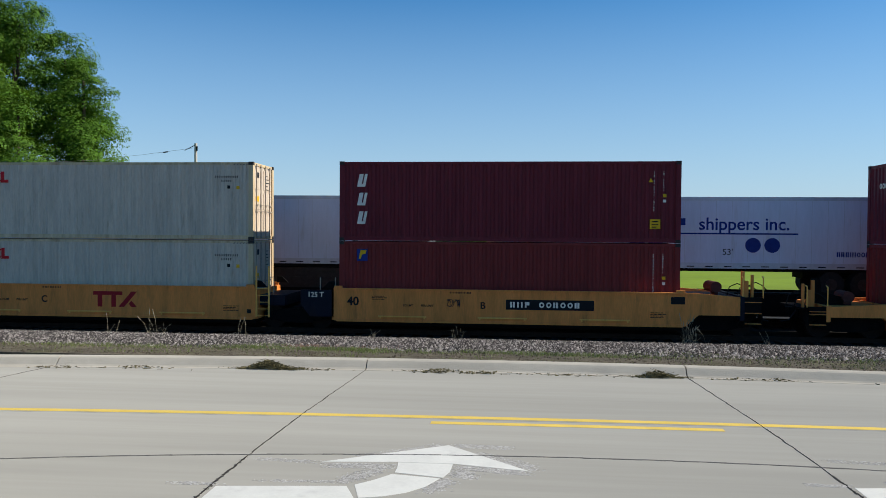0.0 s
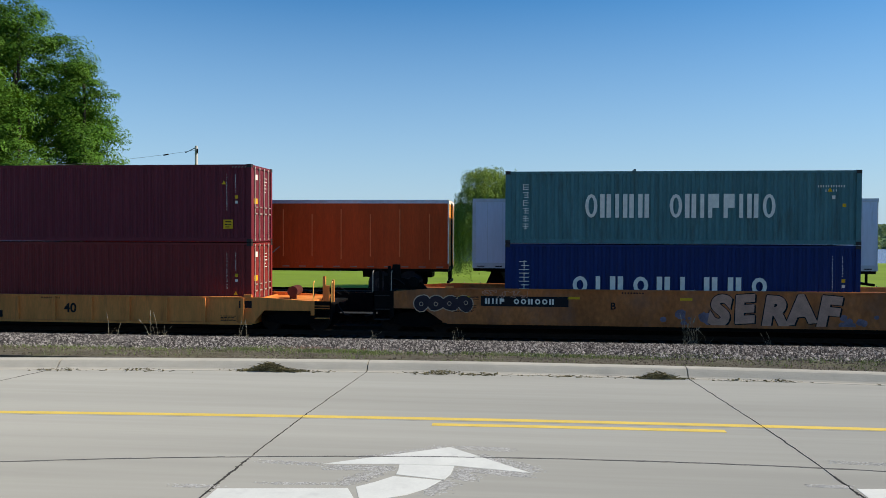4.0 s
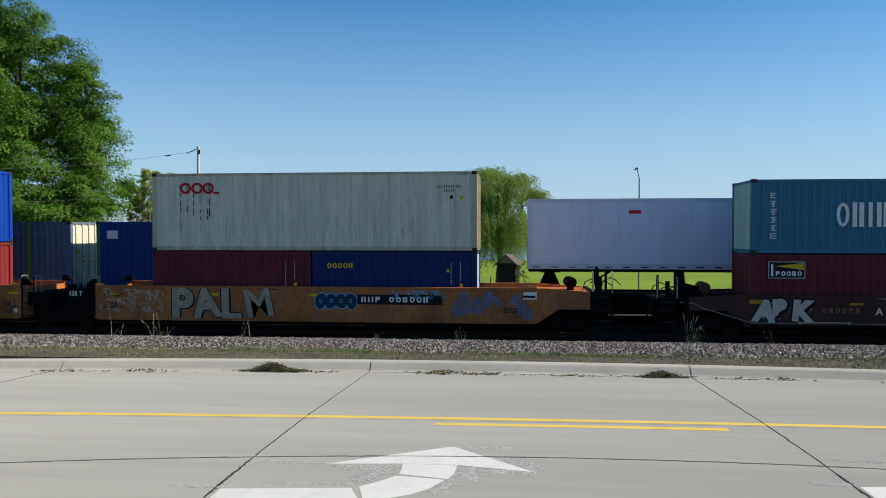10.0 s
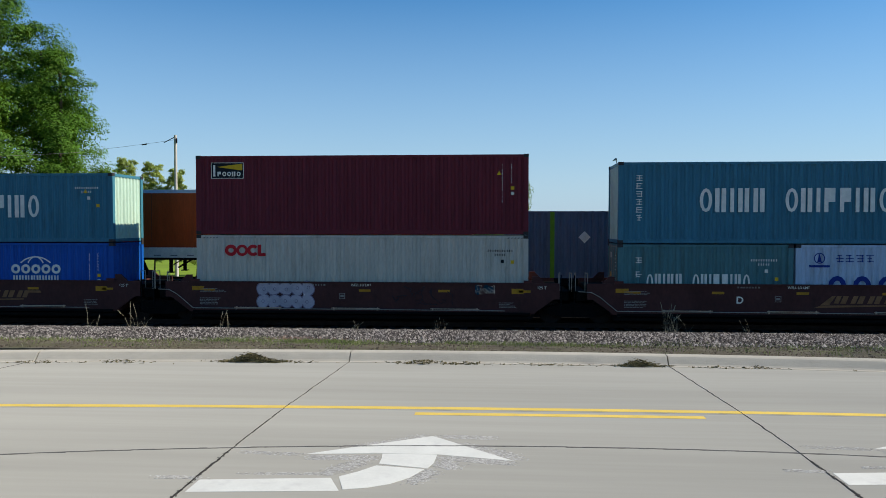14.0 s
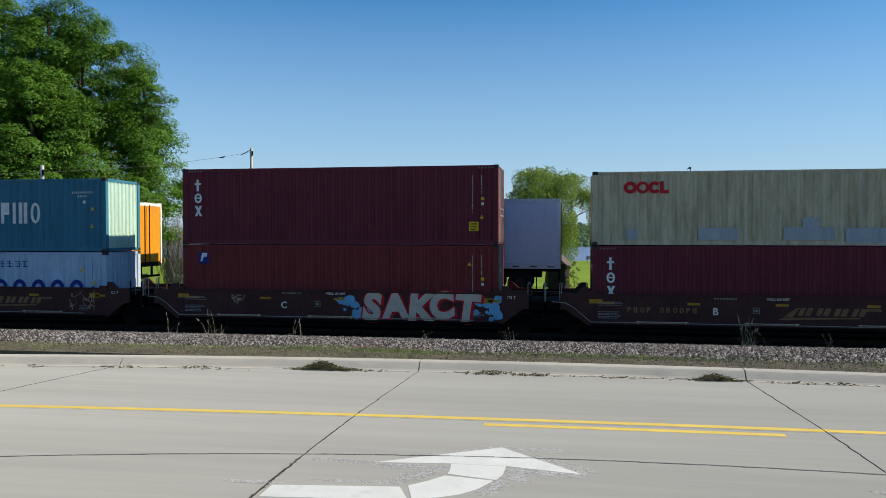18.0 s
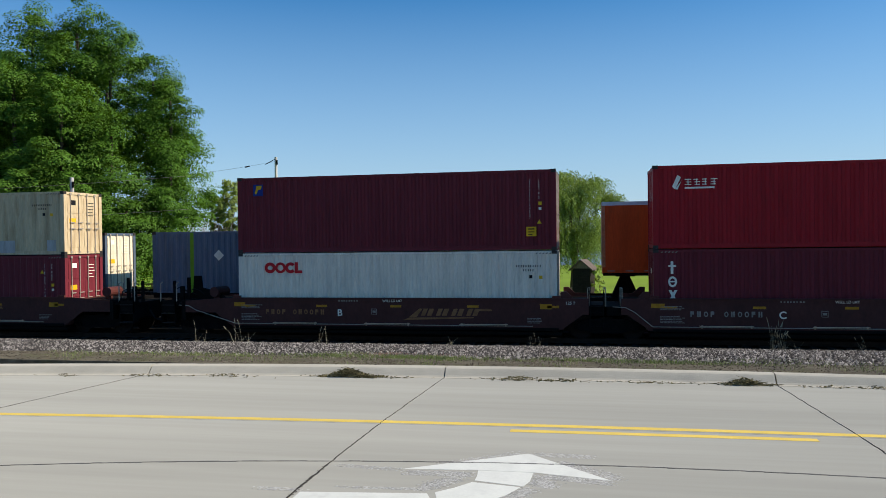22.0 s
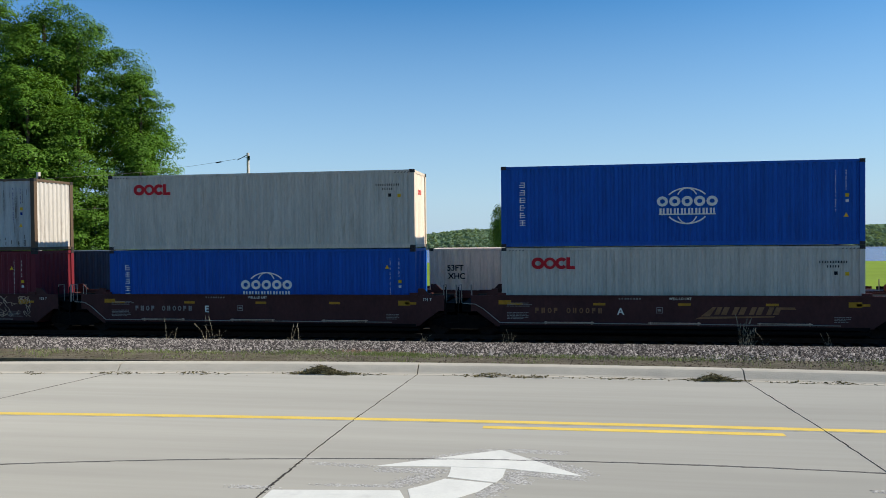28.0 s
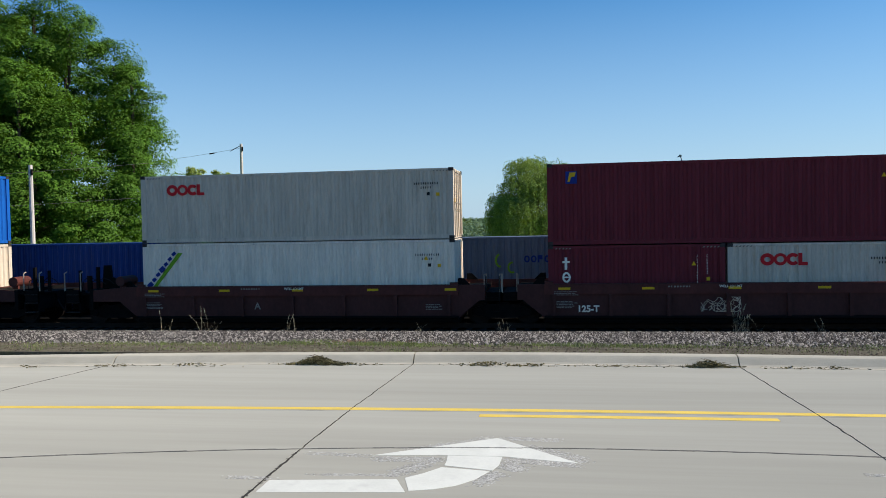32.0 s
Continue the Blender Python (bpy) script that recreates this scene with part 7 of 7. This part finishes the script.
    stack(244.63, [box(FT40, TALL, "grey_white", "rings", "pale grey 40-foot container with a small white tag", 34, marks="black")],
          box(FT40, TALL, "blue", "globe", "bright blue 40-foot container with a large globe logo", 35, ends="blue"), TALL, TALL)
    # cars with a broad top chord
    c1 = car("chord", 264.36, "o", "a", "oxide brown well car with a broad reddish top chord", letter="")
    lettering("A", 0.24, c1, "sticker_dim", -1.5, -1.437, 0.62, bold=0.008)
    c2 = car("chord", 279.92, "a", "a", "oxide brown well car with white capacity lettering")
    lettering("125-T", 0.22, c2, "sticker_white", -5.1, -1.437, 0.5, bold=0.012)
    tag_scrawl(c2, -0.9, 0.4, 0.5, 1.0, -1.433, "tag_pale", 30, 26)
    stack(264.36, [box(FT40, TALL, "white", "diagonal", "white 40-foot container with a diagonal logo band", 36, marks="black")],
          box(FT40, LOW, "grey_white", "rings", "pale grey 40-foot container on a white one", 37, marks="black", doors="R"), TALL, LOW)
    stack(279.92, [box(FT20, LOW, "maroon", "tex", "maroon 20-foot container with stacked white marks", 38), box(FT20, LOW, "grey_white", "rings", "off-white 20-foot container with a red logo", 39, marks="black")],
          box(FT40, TALL, "maroon", "square", "maroon 40-foot container at the tail", 40), LOW, TALL)


near_train()


# ---- the farther train: trailers and domestic boxes moving towards +x ----
FAR = []


def trailer(skin, label, seed, mark="", reefer="", rear="R", height=2.9, strip=False, ribs=0, tag=""):
    """A road trailer with its floor at 1.12 m above the deck on which its wheels stand. rear: the end with doors and wheels."""
    rng = random.Random(seed)
    ob = empty("semi_trailer", label, "trailer", "trailers of the farther train")
    lx, w, z0 = FT53 / 2, 1.295, 1.12
    z1 = z0 + height
    s = 1 if rear == "R" else -1
    rows = 13
    for k in (-1, 1):
        part("side_wall", Mesh().box(-lx + 0.05, lx - 0.05, k * w - 0.02, k * w + 0.02, z0 + 0.22, z1 - 0.14), skin, ob)
        part("top_rail", Mesh().box(-lx, lx, k * (w + 0.005) - 0.035, k * (w + 0.005) + 0.035, z1 - 0.15, z1), "trailer_trim", ob)
        part("bottom_rail", Mesh().box(-lx, lx, k * (w + 0.006) - 0.035, k * (w + 0.006) + 0.035, z0, z0 + 0.23), "trailer_trim" if skin == "trailer" else skin, ob)
    part("roof", Mesh().box(-lx, lx, -w + 0.03, w - 0.03, z1 - 0.03, z1 - 0.008), "trailer_trim", ob)
    part("floor", Mesh().box(-lx + 0.03, lx - 0.03, -w + 0.05, w - 0.05, z0 - 0.12, z0 + 0.1), "steel", ob)
    # front wall, rear doors
    part("front_wall", Mesh().box(min(-s * lx, -s * (lx - 0.05)), max(-s * lx, -s * (lx - 0.05)), -w + 0.03, w - 0.03, z0, z1 - 0.05), skin if skin == "trailer" else "orange_worn", ob)
    for k in (-1, 1):
        part("front_post", Mesh().box(min(-s * (lx + 0.004), -s * (lx - 0.13)), max(-s * (lx + 0.004), -s * (lx - 0.13)), k * (w + 0.01) - 0.032, k * (w + 0.01) + 0.032, z0 + 0.24, z1 - 0.155), "trailer_trim" if skin == "trailer" else "orange_worn", ob)
    frame_m = Mesh()
    xr = s * lx
    for k in (-1, 1):
        frame_m.box(min(xr, xr - s * 0.12), max(xr, xr - s * 0.12), k * (w - 0.045) - 0.05, k * (w - 0.045) + 0.055, z0, z1 + 0.005)
    frame_m.box(min(xr, xr - s * 0.1), max(xr, xr - s * 0.1), -w + 0.1, w - 0.1, z1 - 0.16, z1)
    part("rear_frame", frame_m, "trailer_trim" if skin == "trailer" else "sticker_white", ob)
    for k in (-1, 1):
        d = part("rear_door", Mesh().box(min(xr - s * 0.06, xr - s * 0.02), max(xr - s * 0.06, xr - s * 0.02), k * 0.6 - 0.58, k * 0.6 + 0.58, z0 + 0.1, z1 - 0.16), ("sticker_white" if skin == "trailer" else "amber"), ob)
        part("lock_rod", Mesh().rod((xr + s * 0.01, k * 0.2, z0 + 0.05), (xr + s * 0.01, k * 0.2, z1 - 0.1), 0.02, 6), "steel", d)
    part("bumper", Mesh().box(min(xr, xr - s * 0.1), max(xr, xr - s * 0.1), -1.1, 1.1, 0.5, 0.6).box(min(xr - s * 0.02, xr - s * 0.1), max(xr - s * 0.02, xr - s * 0.1), -0.5, -0.42, 0.55, z0).box(min(xr - s * 0.02, xr - s * 0.1), max(xr - s * 0.02, xr - s * 0.1), 0.42, 0.5, 0.55, z0), "steel", ob)
    # running gear, landing legs
    bog = Mesh().box(s * (lx - 2.3) - 1.5, s * (lx - 2.3) + 1.5, -0.6, 0.6, 0.72, 1.02)
    part("suspension", bog, "steel", ob)
    for a in (-0.62, 0.62):
        for k in (-1, 1):
            x = s * (lx - 2.3) + a
            t = part("tyre", cached(("tyre",), lambda: Mesh().rod((0, -0.28, 0), (0, 0.28, 0), 0.51, 20)), "rubber", ob, at=pose(x, k * 0.98, 0.51))
            part("rim", cached(("rim",), lambda: Mesh().rod((0, -0.295, 0), (0, 0.295, 0), 0.23, 14).rod((0, -0.31, 0), (0, 0.31, 0), 0.1, 8)), "castings", t)
        part("mud_flap", Mesh().box(s * (lx - 1.0) - 0.01, s * (lx - 1.0) + 0.01, -1.2, -0.6, 0.25, 0.95), "rubber", ob)
    xl = -s * (lx - 2.9)
    for k in (-0.75, 0.75):
        part("landing_leg", Mesh().box(xl - 0.06, xl + 0.06, k - 0.06, k + 0.06, 0.45, z0).box(xl - 0.14, xl + 0.14, k - 0.14, k + 0.14, 0.42, 0.46), "steel", ob)
    part("leg_brace", Mesh().rod((xl, 0, 0.6), (xl + s * 0.9, 0, z0), 0.04, 5).rod((xl, -0.75, 0.7), (xl, 0.75, 1.0), 0.03, 5), "steel", ob)
    Y = -w - 0.022
    d = Decal(Y + 0.001)
    n = (26 if skin == "trailer" else 7) if not ribs else 7
    for i in range(1, n):
        x = -lx + FT53 * i / n
        d.rect(x - (0.006 if not ribs else 0.02), z0 + 0.26, x + (0.006 if not ribs else 0.02), z1 - 0.17)
    if tag != "ribbed":
        part("panel_seam", d, "trailer_trim" if skin == "trailer" else "castings", ob)
    hz = Decal(-w - 0.043)
    for i in range(22):
        x = -lx + 0.2 + FT53 / 22 * i
        hz.rect(x, z0 + 0.06, x + 0.3, z0 + 0.1)
    part("reflector_tape", hz, "sticker_black" if skin == "trailer" else "sticker_dim", ob)
    Y -= 0.002
    if strip:
        part("lower_panel", Decal(Y - 0.02).rect(-lx + 0.1, z0 - 0.02, lx - 0.1, z0 + 0.42), "sticker_white", ob, "white lower panel")
    if mark == "alliance":
        part("logo", Decal(Y).shapes("uliiuuob", -lx + 4.6, z1 - 1.35, 0.48, 0.38, 0.05).rect(-lx + 4.5, z1 - 1.52, -lx + 11.9, z1 - 1.46), "sticker_blue", ob, "dark blue block-shaped logo")
        part("logo", Decal(Y).hoop(-lx + 5.55, z1 - 1.95, 0.31, 0.3, 0.3, 18).hoop(-lx + 6.3, z1 - 1.95, 0.31, 0.3, 0.3, 18).hoop(-lx + 10.15, z1 - 1.95, 0.31, 0.3, 0.3, 18).hoop(-lx + 10.9, z1 - 1.95, 0.31, 0.3, 0.3, 18), "sticker_blue", ob, "blue disc logo")
        lettering("shippers inc.", 0.5, ob, "sticker_blue", -lx + 8.0, Y, z1 - 1.33, bold=0.008)
        part("number_marking", Decal(Y).shapes("uuuiiiooiiuo", -lx + 13.4, z1 - 2.4, 0.2, 0.14, 0.03), "sticker_blue", ob)
        lettering("53'", 0.25, ob, "sticker_black", -lx + 8.95, Y, z1 - 2.35)
        part("number_marking", Decal(Y).shapes("uiio uuouuo", -lx + 0.55, z1 - 2.3, 0.15, 0.11, 0.025), "sticker_blue", ob)
    elif mark == "drivers":
        lettering("OUR DRIVERS MAKE THE DIFFERENCE!", 0.135, ob, "sticker_blue", lx - 3.6, Y, z0 + 0.42, bold=0.003)
        part("emblem", Decal(Y).rect(-lx + 4.1, z1 - 0.62, -lx + 4.6, z1 - 0.48), "sticker_red", ob, "small red emblem")
    elif mark == "code":
        part("number_marking", Decal(Y).shapes("uuob", lx - 1.0, z1 - 1.0, 0.12, 0.12, 0.03).shapes("iuoiuo", lx - 1.0, z1 - 1.2, 0.12, 0.1, 0.02), "sticker_blue", ob)
    elif tag == "ribbed":
        lettering("53", 0.22, ob, "sticker_black", -lx + 0.42, Y - 0.002, z0 + 1.3)
    elif mark == "53":
        lettering("53", 0.22, ob, "sticker_black", (lx - 0.75) if rear == "R" else -lx + 0.3, Y, z0 + 1.35)
    if seed == 2:
        # dark casting colour holds the shade beneath the trailer floor
        part("pallet_box", Mesh().box(-0.4, 4.7, -1.2, 1.2, 0.03, 0.95).box(-0.35, 4.65, -1.22, -1.2, 0.5, 0.55), "castings", ob, "dull metal box slung under the floor")
    if tag == "diamond":
        part("placard", Decal(Y).tri((0, z0 + 0.45), (0.2, z0 + 0.68), (0, z0 + 0.9), (-0.2, z0 + 0.68)), "sticker_white", ob)
    if tag == "ribbed":
        for i in range(12):
            x = -lx + 1.48 + 1.26 * i
            part("side_rib", Mesh().box(x - 0.018, x + 0.018, -w - 0.045, -w - 0.015, z0 + 0.5 - 0.12 * (i % 3 == 2), z1 - 0.4 - 0.2 * (i % 2)), "orange_rib", ob)
        part("lower_panel", Mesh().box(-lx + 2.3, -lx + 5.4, -w - 0.06, -w - 0.042, z0 + 0.12, z0 + 0.46), "sticker_white", ob, "white lower panel")
        part("number_marking", Decal(-w - 0.062).rect(-lx + 2.42, z0 + 0.27, -lx + 2.56, z0 + 0.32).rect(-lx + 3.6, z0 + 0.29, -lx + 3.66, z0 + 0.32).rect(-lx + 5.14, z0 + 0.24, -lx + 5.28, z0 + 0.29), "sticker_black", ob)
        for x in (-lx + 8.19, -lx + 8.71):
            bars = Decal(Y)
            for k in range(4):
                a, b = -0.21 + 0.06 * k, -0.02 + 0.06 * k
                bars.tri((x + a, z0 + 0.62 + 0.05 * k), (x + a + 0.035, z0 + 0.59 + 0.05 * k), (x + b + 0.035, z0 + 0.8 + 0.045 * k - 0.03), (x + b, z0 + 0.83 + 0.045 * k - 0.03))
            part("placard", bars, "sticker_dim", ob, "weathered diamond placard")
    if reefer:
        e = -1 if reefer == "L" else 1
        x = e * lx
        part("cooling_unit", Mesh().box(min(x, x + e * 0.62), max(x, x + e * 0.62), -1.0, 1.0, z0 + 0.75, z1 - 0.12).box(min(x + e * 0.1, x + e * 0.55), max(x + e * 0.1, x + e * 0.55), -0.85, 0.85, z0 + 0.55, z0 + 0.75), "sticker_white", ob, "white refrigeration unit")
        part("grille", Mesh().box(min(x + e * 0.1, x + e * 0.64), max(x + e * 0.1, x + e * 0.64), -1.02, -0.99, z1 - 0.8, z1 - 0.2).box(min(x, x + e * 0.66), max(x, x + e * 0.66), -1.05, 1.05, z1 - 0.2, z1 - 0.06), "sticker_black", ob)
    return ob


def flat_car(deck, a, b, label, well=False):
    """A car of the farther train from a to b along x: spine or well, origin on the rail below the middle of its load."""
    ob = empty("flat_car", label, "rail car", "cars of the farther train")
    if well:
        for k in (-1, 1):
            part("side_wall", Mesh().slab([(-8.3, 0.35), (8.3, 0.35), (8.7, 0.5), (b, 0.5), (b, 1.35), (a, 1.35), (a, 0.5), (-8.7, 0.5)], k * 1.4 - 0.03, k * 1.4 + 0.03), "bnsf", ob)
        part("well_floor", Mesh().box(-8.3, 8.3, -1.37, 1.37, 0.12, 0.22), "steel", ob)
        part("end_platform", Mesh().box(a, -8.4, -1.37, 1.37, 1.15, 1.25), "bnsf", ob)
        part("end_platform", Mesh().box(8.4, b, -1.37, 1.37, 1.15, 1.25), "bnsf", ob)
    else:
        part("spine", Mesh().box(a, b, -0.3, 0.3, deck - 0.45, deck - 0.02), "ttx" if deck < 1.1 else "steel", ob)
        part("deck", Mesh().box(a, b, -1.3, -0.55, deck - 0.08, deck).box(a, b, 0.55, 1.3, deck - 0.08, deck), "steel", ob)
        for k in (-1, 1):
            part("side_sill", Mesh().slab([(a, deck - 0.55), (a + 2.1, deck - 0.55), (a + 2.6, 0.3), (b - 2.6, 0.3), (b - 2.1, deck - 0.55), (b, deck - 0.55), (b, deck + 0.1), (a, deck + 0.1)], k * 1.33 - 0.025, k * 1.33 + 0.025), "steel", ob)
        for i in range(9):
            x = a + 1 + (b - a - 2) * i / 8
            part("crossbearer", Mesh().box(x - 0.08, x + 0.08, -1.3, 1.3, deck - 0.3, deck - 0.085), "steel", ob)
    for s, e in ((-1, a), (1, b)):
        truck(ob, e - s * 0.9)
        part("draft_gear", Mesh().box(min(e - s * 2.6, e + s * 0.3), max(e - s * 2.6, e + s * 0.3), -0.9, 0.9, 0.3, deck - 0.12), "steel", ob)
        for q in (0.1, 0.75):
            part("handrail", Mesh().rod((e - s * q, -1.38, 0.7), (e - s * q, -1.38, deck + 0.55), 0.022, 5), "galv", ob)
        part("step_box", Mesh().box(min(e - s * 0.7, e - s * 0.15), max(e - s * 0.7, e - s * 0.15), -1.36, -1.1, 0.4, deck - 0.1), "steel", ob)
    return ob


# where each load of the farther train begins and ends
LOADS = [-319.95, -303.8, -301.25, -285.1, -281.95, -265.8, -258.1, -241.95, -237.2, -221.05, -218.6, -202.45, -198.3, -182.15, -179.1, -162.9, -161.1, -144.95,
         -143.65, -127.5, -126.2, -110.05, -108.85, -92.7, -89.95, -73.8, -72.6, -56.45, -55.35, -39.2, -38.2, -22.05, -20.5, -4.35, -1.3, 14.85]


def car_ends(x0, x1):
    """Half of the room to the loads before and after, so that the cars nearly meet."""
    i, c = LOADS.index(x0), (x0 + x1) / 2
    lo = x0 - (x0 - LOADS[i - 1]) / 2 + 0.08 if i else x0 - 1.2
    hi = x1 + (LOADS[i + 2] - x1) / 2 - 0.08 if i + 2 < len(LOADS) else x1 + 1.2
    return lo - c, hi - c


def hitch(x_rel, parent, deck):
    part("hitch_stand", Mesh().slab([(x_rel - 0.6, deck), (x_rel + 0.6, deck), (x_rel + 0.18, deck + 0.95), (x_rel - 0.18, deck + 0.95)], -0.4, -0.3).slab([(x_rel - 0.6, deck), (x_rel + 0.6, deck), (x_rel + 0.18, deck + 0.95), (x_rel - 0.18, deck + 0.95)], 0.3, 0.4).box(x_rel - 0.4, x_rel + 0.4, -0.45, 0.45, deck + 0.93, deck + 1.02), "steel", parent)


DECK = 1.02


def far_train():
    def road_trailer(x0, x1, *a, up=0.0, **kw):
        ob = trailer(*a, **kw)
        c = (x0 + x1) / 2
        car_ob = flat_car(DECK + up, *car_ends(x0, x1), "dark spine car carrying a road trailer")
        hitch((-1 if kw.get("rear", "R") == "R" else 1) * (FT53 / 2 - 0.95), car_ob, DECK + up)
        FAR.append((ob, c, DECK + up))
        FAR.append((car_ob, c, 0))

    def domestic(x0, x1, color, label, seed, in_well, stripe="", face="", text="", diamond=False, number=False):
        ob = container(FT53, TALL, color, "", label=label, group="boxes of the farther train", seed=seed, frame_color="post_green" if color == "deep_blue" else color, lift=stripe if color != "deep_blue" else "", ends=face or color, doors="R", name="domestic_container")
        Yc = -W2 - 0.004
        lx = FT53 / 2
        if text == "53":
            lettering("53", 0.36, ob, "sticker_white", lx - 1.45, Yc, TALL - 0.75)
            part("label_plate", Decal(Yc).rect(lx - 1.4, 1.35, lx - 0.95, 1.75), "sticker_white", ob)
            part("label_plate", Decal(Yc).rect(-lx + 0.5, TALL - 0.75, -lx + 1.0, TALL - 0.4), "sticker_white", ob)
        if text == "disc":
            part("logo", Decal(Yc).hoop(lx - 5.2, TALL - 1.0, 0.22, 0.3, 0.09, 12, 100, 280).hoop(lx - 4.7, TALL - 1.3, 0.2, 0.25, 0.08, 12, 80, 300), "sticker_green", ob, "lime green leaf-shaped logo")
            part("logo", Decal(Yc).shapes("oobo", lx - 4.2, TALL - 1.1, 0.3, 0.24, 0.04), "sticker_blue", ob, "violet-blue block-shaped logo")
            part("number_marking", Decal(Yc).shapes("oibu uiouou", lx - 2.6, TALL - 0.6, 0.12, 0.11, 0.03), "sticker_dim", ob)
        if number:
            part("number_marking", Decal(Yc).shapes("obuu uiuoou", -lx + 0.5, TALL - 0.65, 0.17, 0.13, 0.04), "sticker_dim", ob)
        if text == "big_black":
            lettering("53FT", 0.24, ob, "sticker_black", -lx + 0.75, Yc, TALL - 0.95, bold=0.006)
            lettering("XHC", 0.24, ob, "sticker_black", -lx + 0.8, Yc, TALL - 1.3, bold=0.006)
            part("logo", Decal(Yc).rect(-lx + 5.6, TALL - 1.15, -lx + 8.6, TALL - 0.25), "sticker_black", ob, "black logo block with pale shapes")
            part("logo", Decal(Yc - 0.004).shapes("bbiuo", -lx + 5.8, TALL - 1.0, 0.6, 0.38, 0.12), "sticker_white", ob)
            lettering("inc.", 0.55, ob, "sticker_black", -lx + 8.75, Yc, TALL - 1.05, bold=0.02)
            lettering("INTERMODAL", 0.5, ob, "sticker_black", -lx + 5.2, Yc, TALL - 1.85, bold=0.016)
        if diamond:
            part("placard", Decal(Yc).tri((-lx + 3.3, 1.55), (-lx + 3.55, 1.8), (-lx + 3.3, 2.05), (-lx + 3.05, 1.8)), "sticker_white", ob)
        c = (x0 + x1) / 2
        FAR.append((ob, c, 0.225 if in_well else 1.25))
        FAR.append((flat_car(1.25, *car_ends(x0, x1), "dark car carrying a long domestic box", in_well), c, 0))

    road_trailer(-1.3, 14.85, "trailer", "white refrigerated road trailer with a dark blue logo", 1, mark="alliance", reefer="L", up=0.08)
    road_trailer(-20.5, -4.35, "trailer", "plain white road trailer with rear doors at its trailing end", 2, mark="code", rear="L", up=0.1)
    road_trailer(-38.2, -22.05, "trailer", "plain white road trailer with wheels beneath its tail", 3, rear="R", up=0.05)
    road_trailer(-55.35, -39.2, "orange", "orange road trailer with side ribs and a short white panel", 4, rear="R", tag="ribbed")
    road_trailer(-72.6, -56.45, "trailer", "white road trailer with a slogan by its rear doors", 5, mark="drivers", rear="R")
    road_trailer(-89.95, -73.8, "trailer", "white road trailer with the same slogan, following", 6, mark="drivers", rear="R")
    domestic(-108.85, -92.7, "deep_blue", "deep blue 53-foot domestic container with green corner posts", 7, False, "sticker_green", "deep_blue", "53")
    domestic(-126.2, -110.05, "slate_pale", "pale slate 53-foot container with lime green posts", 8, False, "sticker_green", "pale", "disc", True)
    road_trailer(-143.65, -127.5, "orange", "orange road trailer with a white lower panel", 9, mark="53", rear="R", strip=True, up=0.02)
    road_trailer(-161.1, -144.95, "trailer", "white road trailer with pale lower panel", 10, rear="L", strip=True, up=0.02)
    road_trailer(-179.1, -162.9, "trailer", "white road trailer with raised side ribs", 11, rear="R", ribs=8, strip=False, up=0.02)
    road_trailer(-198.3, -182.15, "orange", "orange road trailer with a white placard", 12, mark="53", rear="R", tag="diamond", up=0.04)
    domestic(-218.6, -202.45, "slate_pale", "slate 53-foot container with a lime post and white placard", 13, False, "sticker_green", "slate_pale", "disc", True)
    domestic(-237.2, -221.05, "slate", "dark slate 53-foot container with a pale door end", 14, False, "sticker_green", "pale", "disc", True)
    domestic(-258.1, -241.95, "white", "white 53-foot container with black lettering in a well", 15, True, "", "white", "big_black")
    domestic(-281.95, -265.8, "slate", "slate 53-foot container with lime posts in a well", 16, True, "sticker_green", "pale", "", False, True)
    domestic(-301.25, -285.1, "slate_pale", "pale slate 53-foot container with a violet logo in a well", 17, True, "sticker_green", "pale", "disc", True)
    # ends in a brighter blue than the sides: the sunlit end is painted
    domestic(-319.95, -303.8, "deep_blue", "blue 53-foot container with green posts in a well", 18, True, "sticker_green", "blue", "53")


far_train()


# ---- movement ----
NEAR_GONE = [(0, 0.0), (2.5, 21.89), (5, 43.77), (7.5, 65.5), (10, 87.2), (12.5, 108.75), (15, 130.4), (17.5, 151.83), (20, 173.19), (22.5, 194.44), (25, 215.6), (28, 240.8), (30, 257.57), (32, 274.25)]


def far_gone(t):
    u = t / 16 - 1
    return 9.0354 * t - 0.302 * u * u - 1.022 * u ** 3


def rolled(rows, sign):
    """Rows for a wheelset that rolls: it turns about its axle by the way gone over its radius."""
    def gone(t):
        return float(np.interp(t, [r[0] for r in rows], [r[1] for r in rows]))
    return [(k / 15, math.degrees(gone(k / 15) / 0.42) * sign) for k in range(481)]


def motions():
    for ob, s, z in NEAR:
        walk(ob, [(t, pose(s - g, NEAR_Y, z)) for t, g in NEAR_GONE])
    for ob, s, z in FAR:
        walk(ob, [(t, pose(s + far_gone(t), FAR_Y, z)) for t in (0, 4, 8, 12, 16, 20, 24, 28, 32)])
    # wheelsets roll with their train; those in the same place on their truck share one turning
    turning = {}
    far_cars = {ob for ob, s, z in FAR}
    near_rows, far_rows = rolled(NEAR_GONE, -1), rolled([(t, far_gone(t) - far_gone(0)) for t in range(33)], 1)
    for w in WHEELS:
        far = w.parent.parent in far_cars
        key = (far, w.matrix_basis.translation.x > 0)
        if key not in turning:
            x = 0.89 if key[1] else -0.89
            walk(w, [(t, pose(x, 0, 0.42, 0, a)) for t, a in (far_rows if far else near_rows)])
            turning[key] = w
        else:
            first = turning[key].animation_data
            w.rotation_mode = "QUATERNION"
            w.animation_data_create()
            w.animation_data.action = first.action
            w.animation_data.action_slot = first.action_slot


motions()
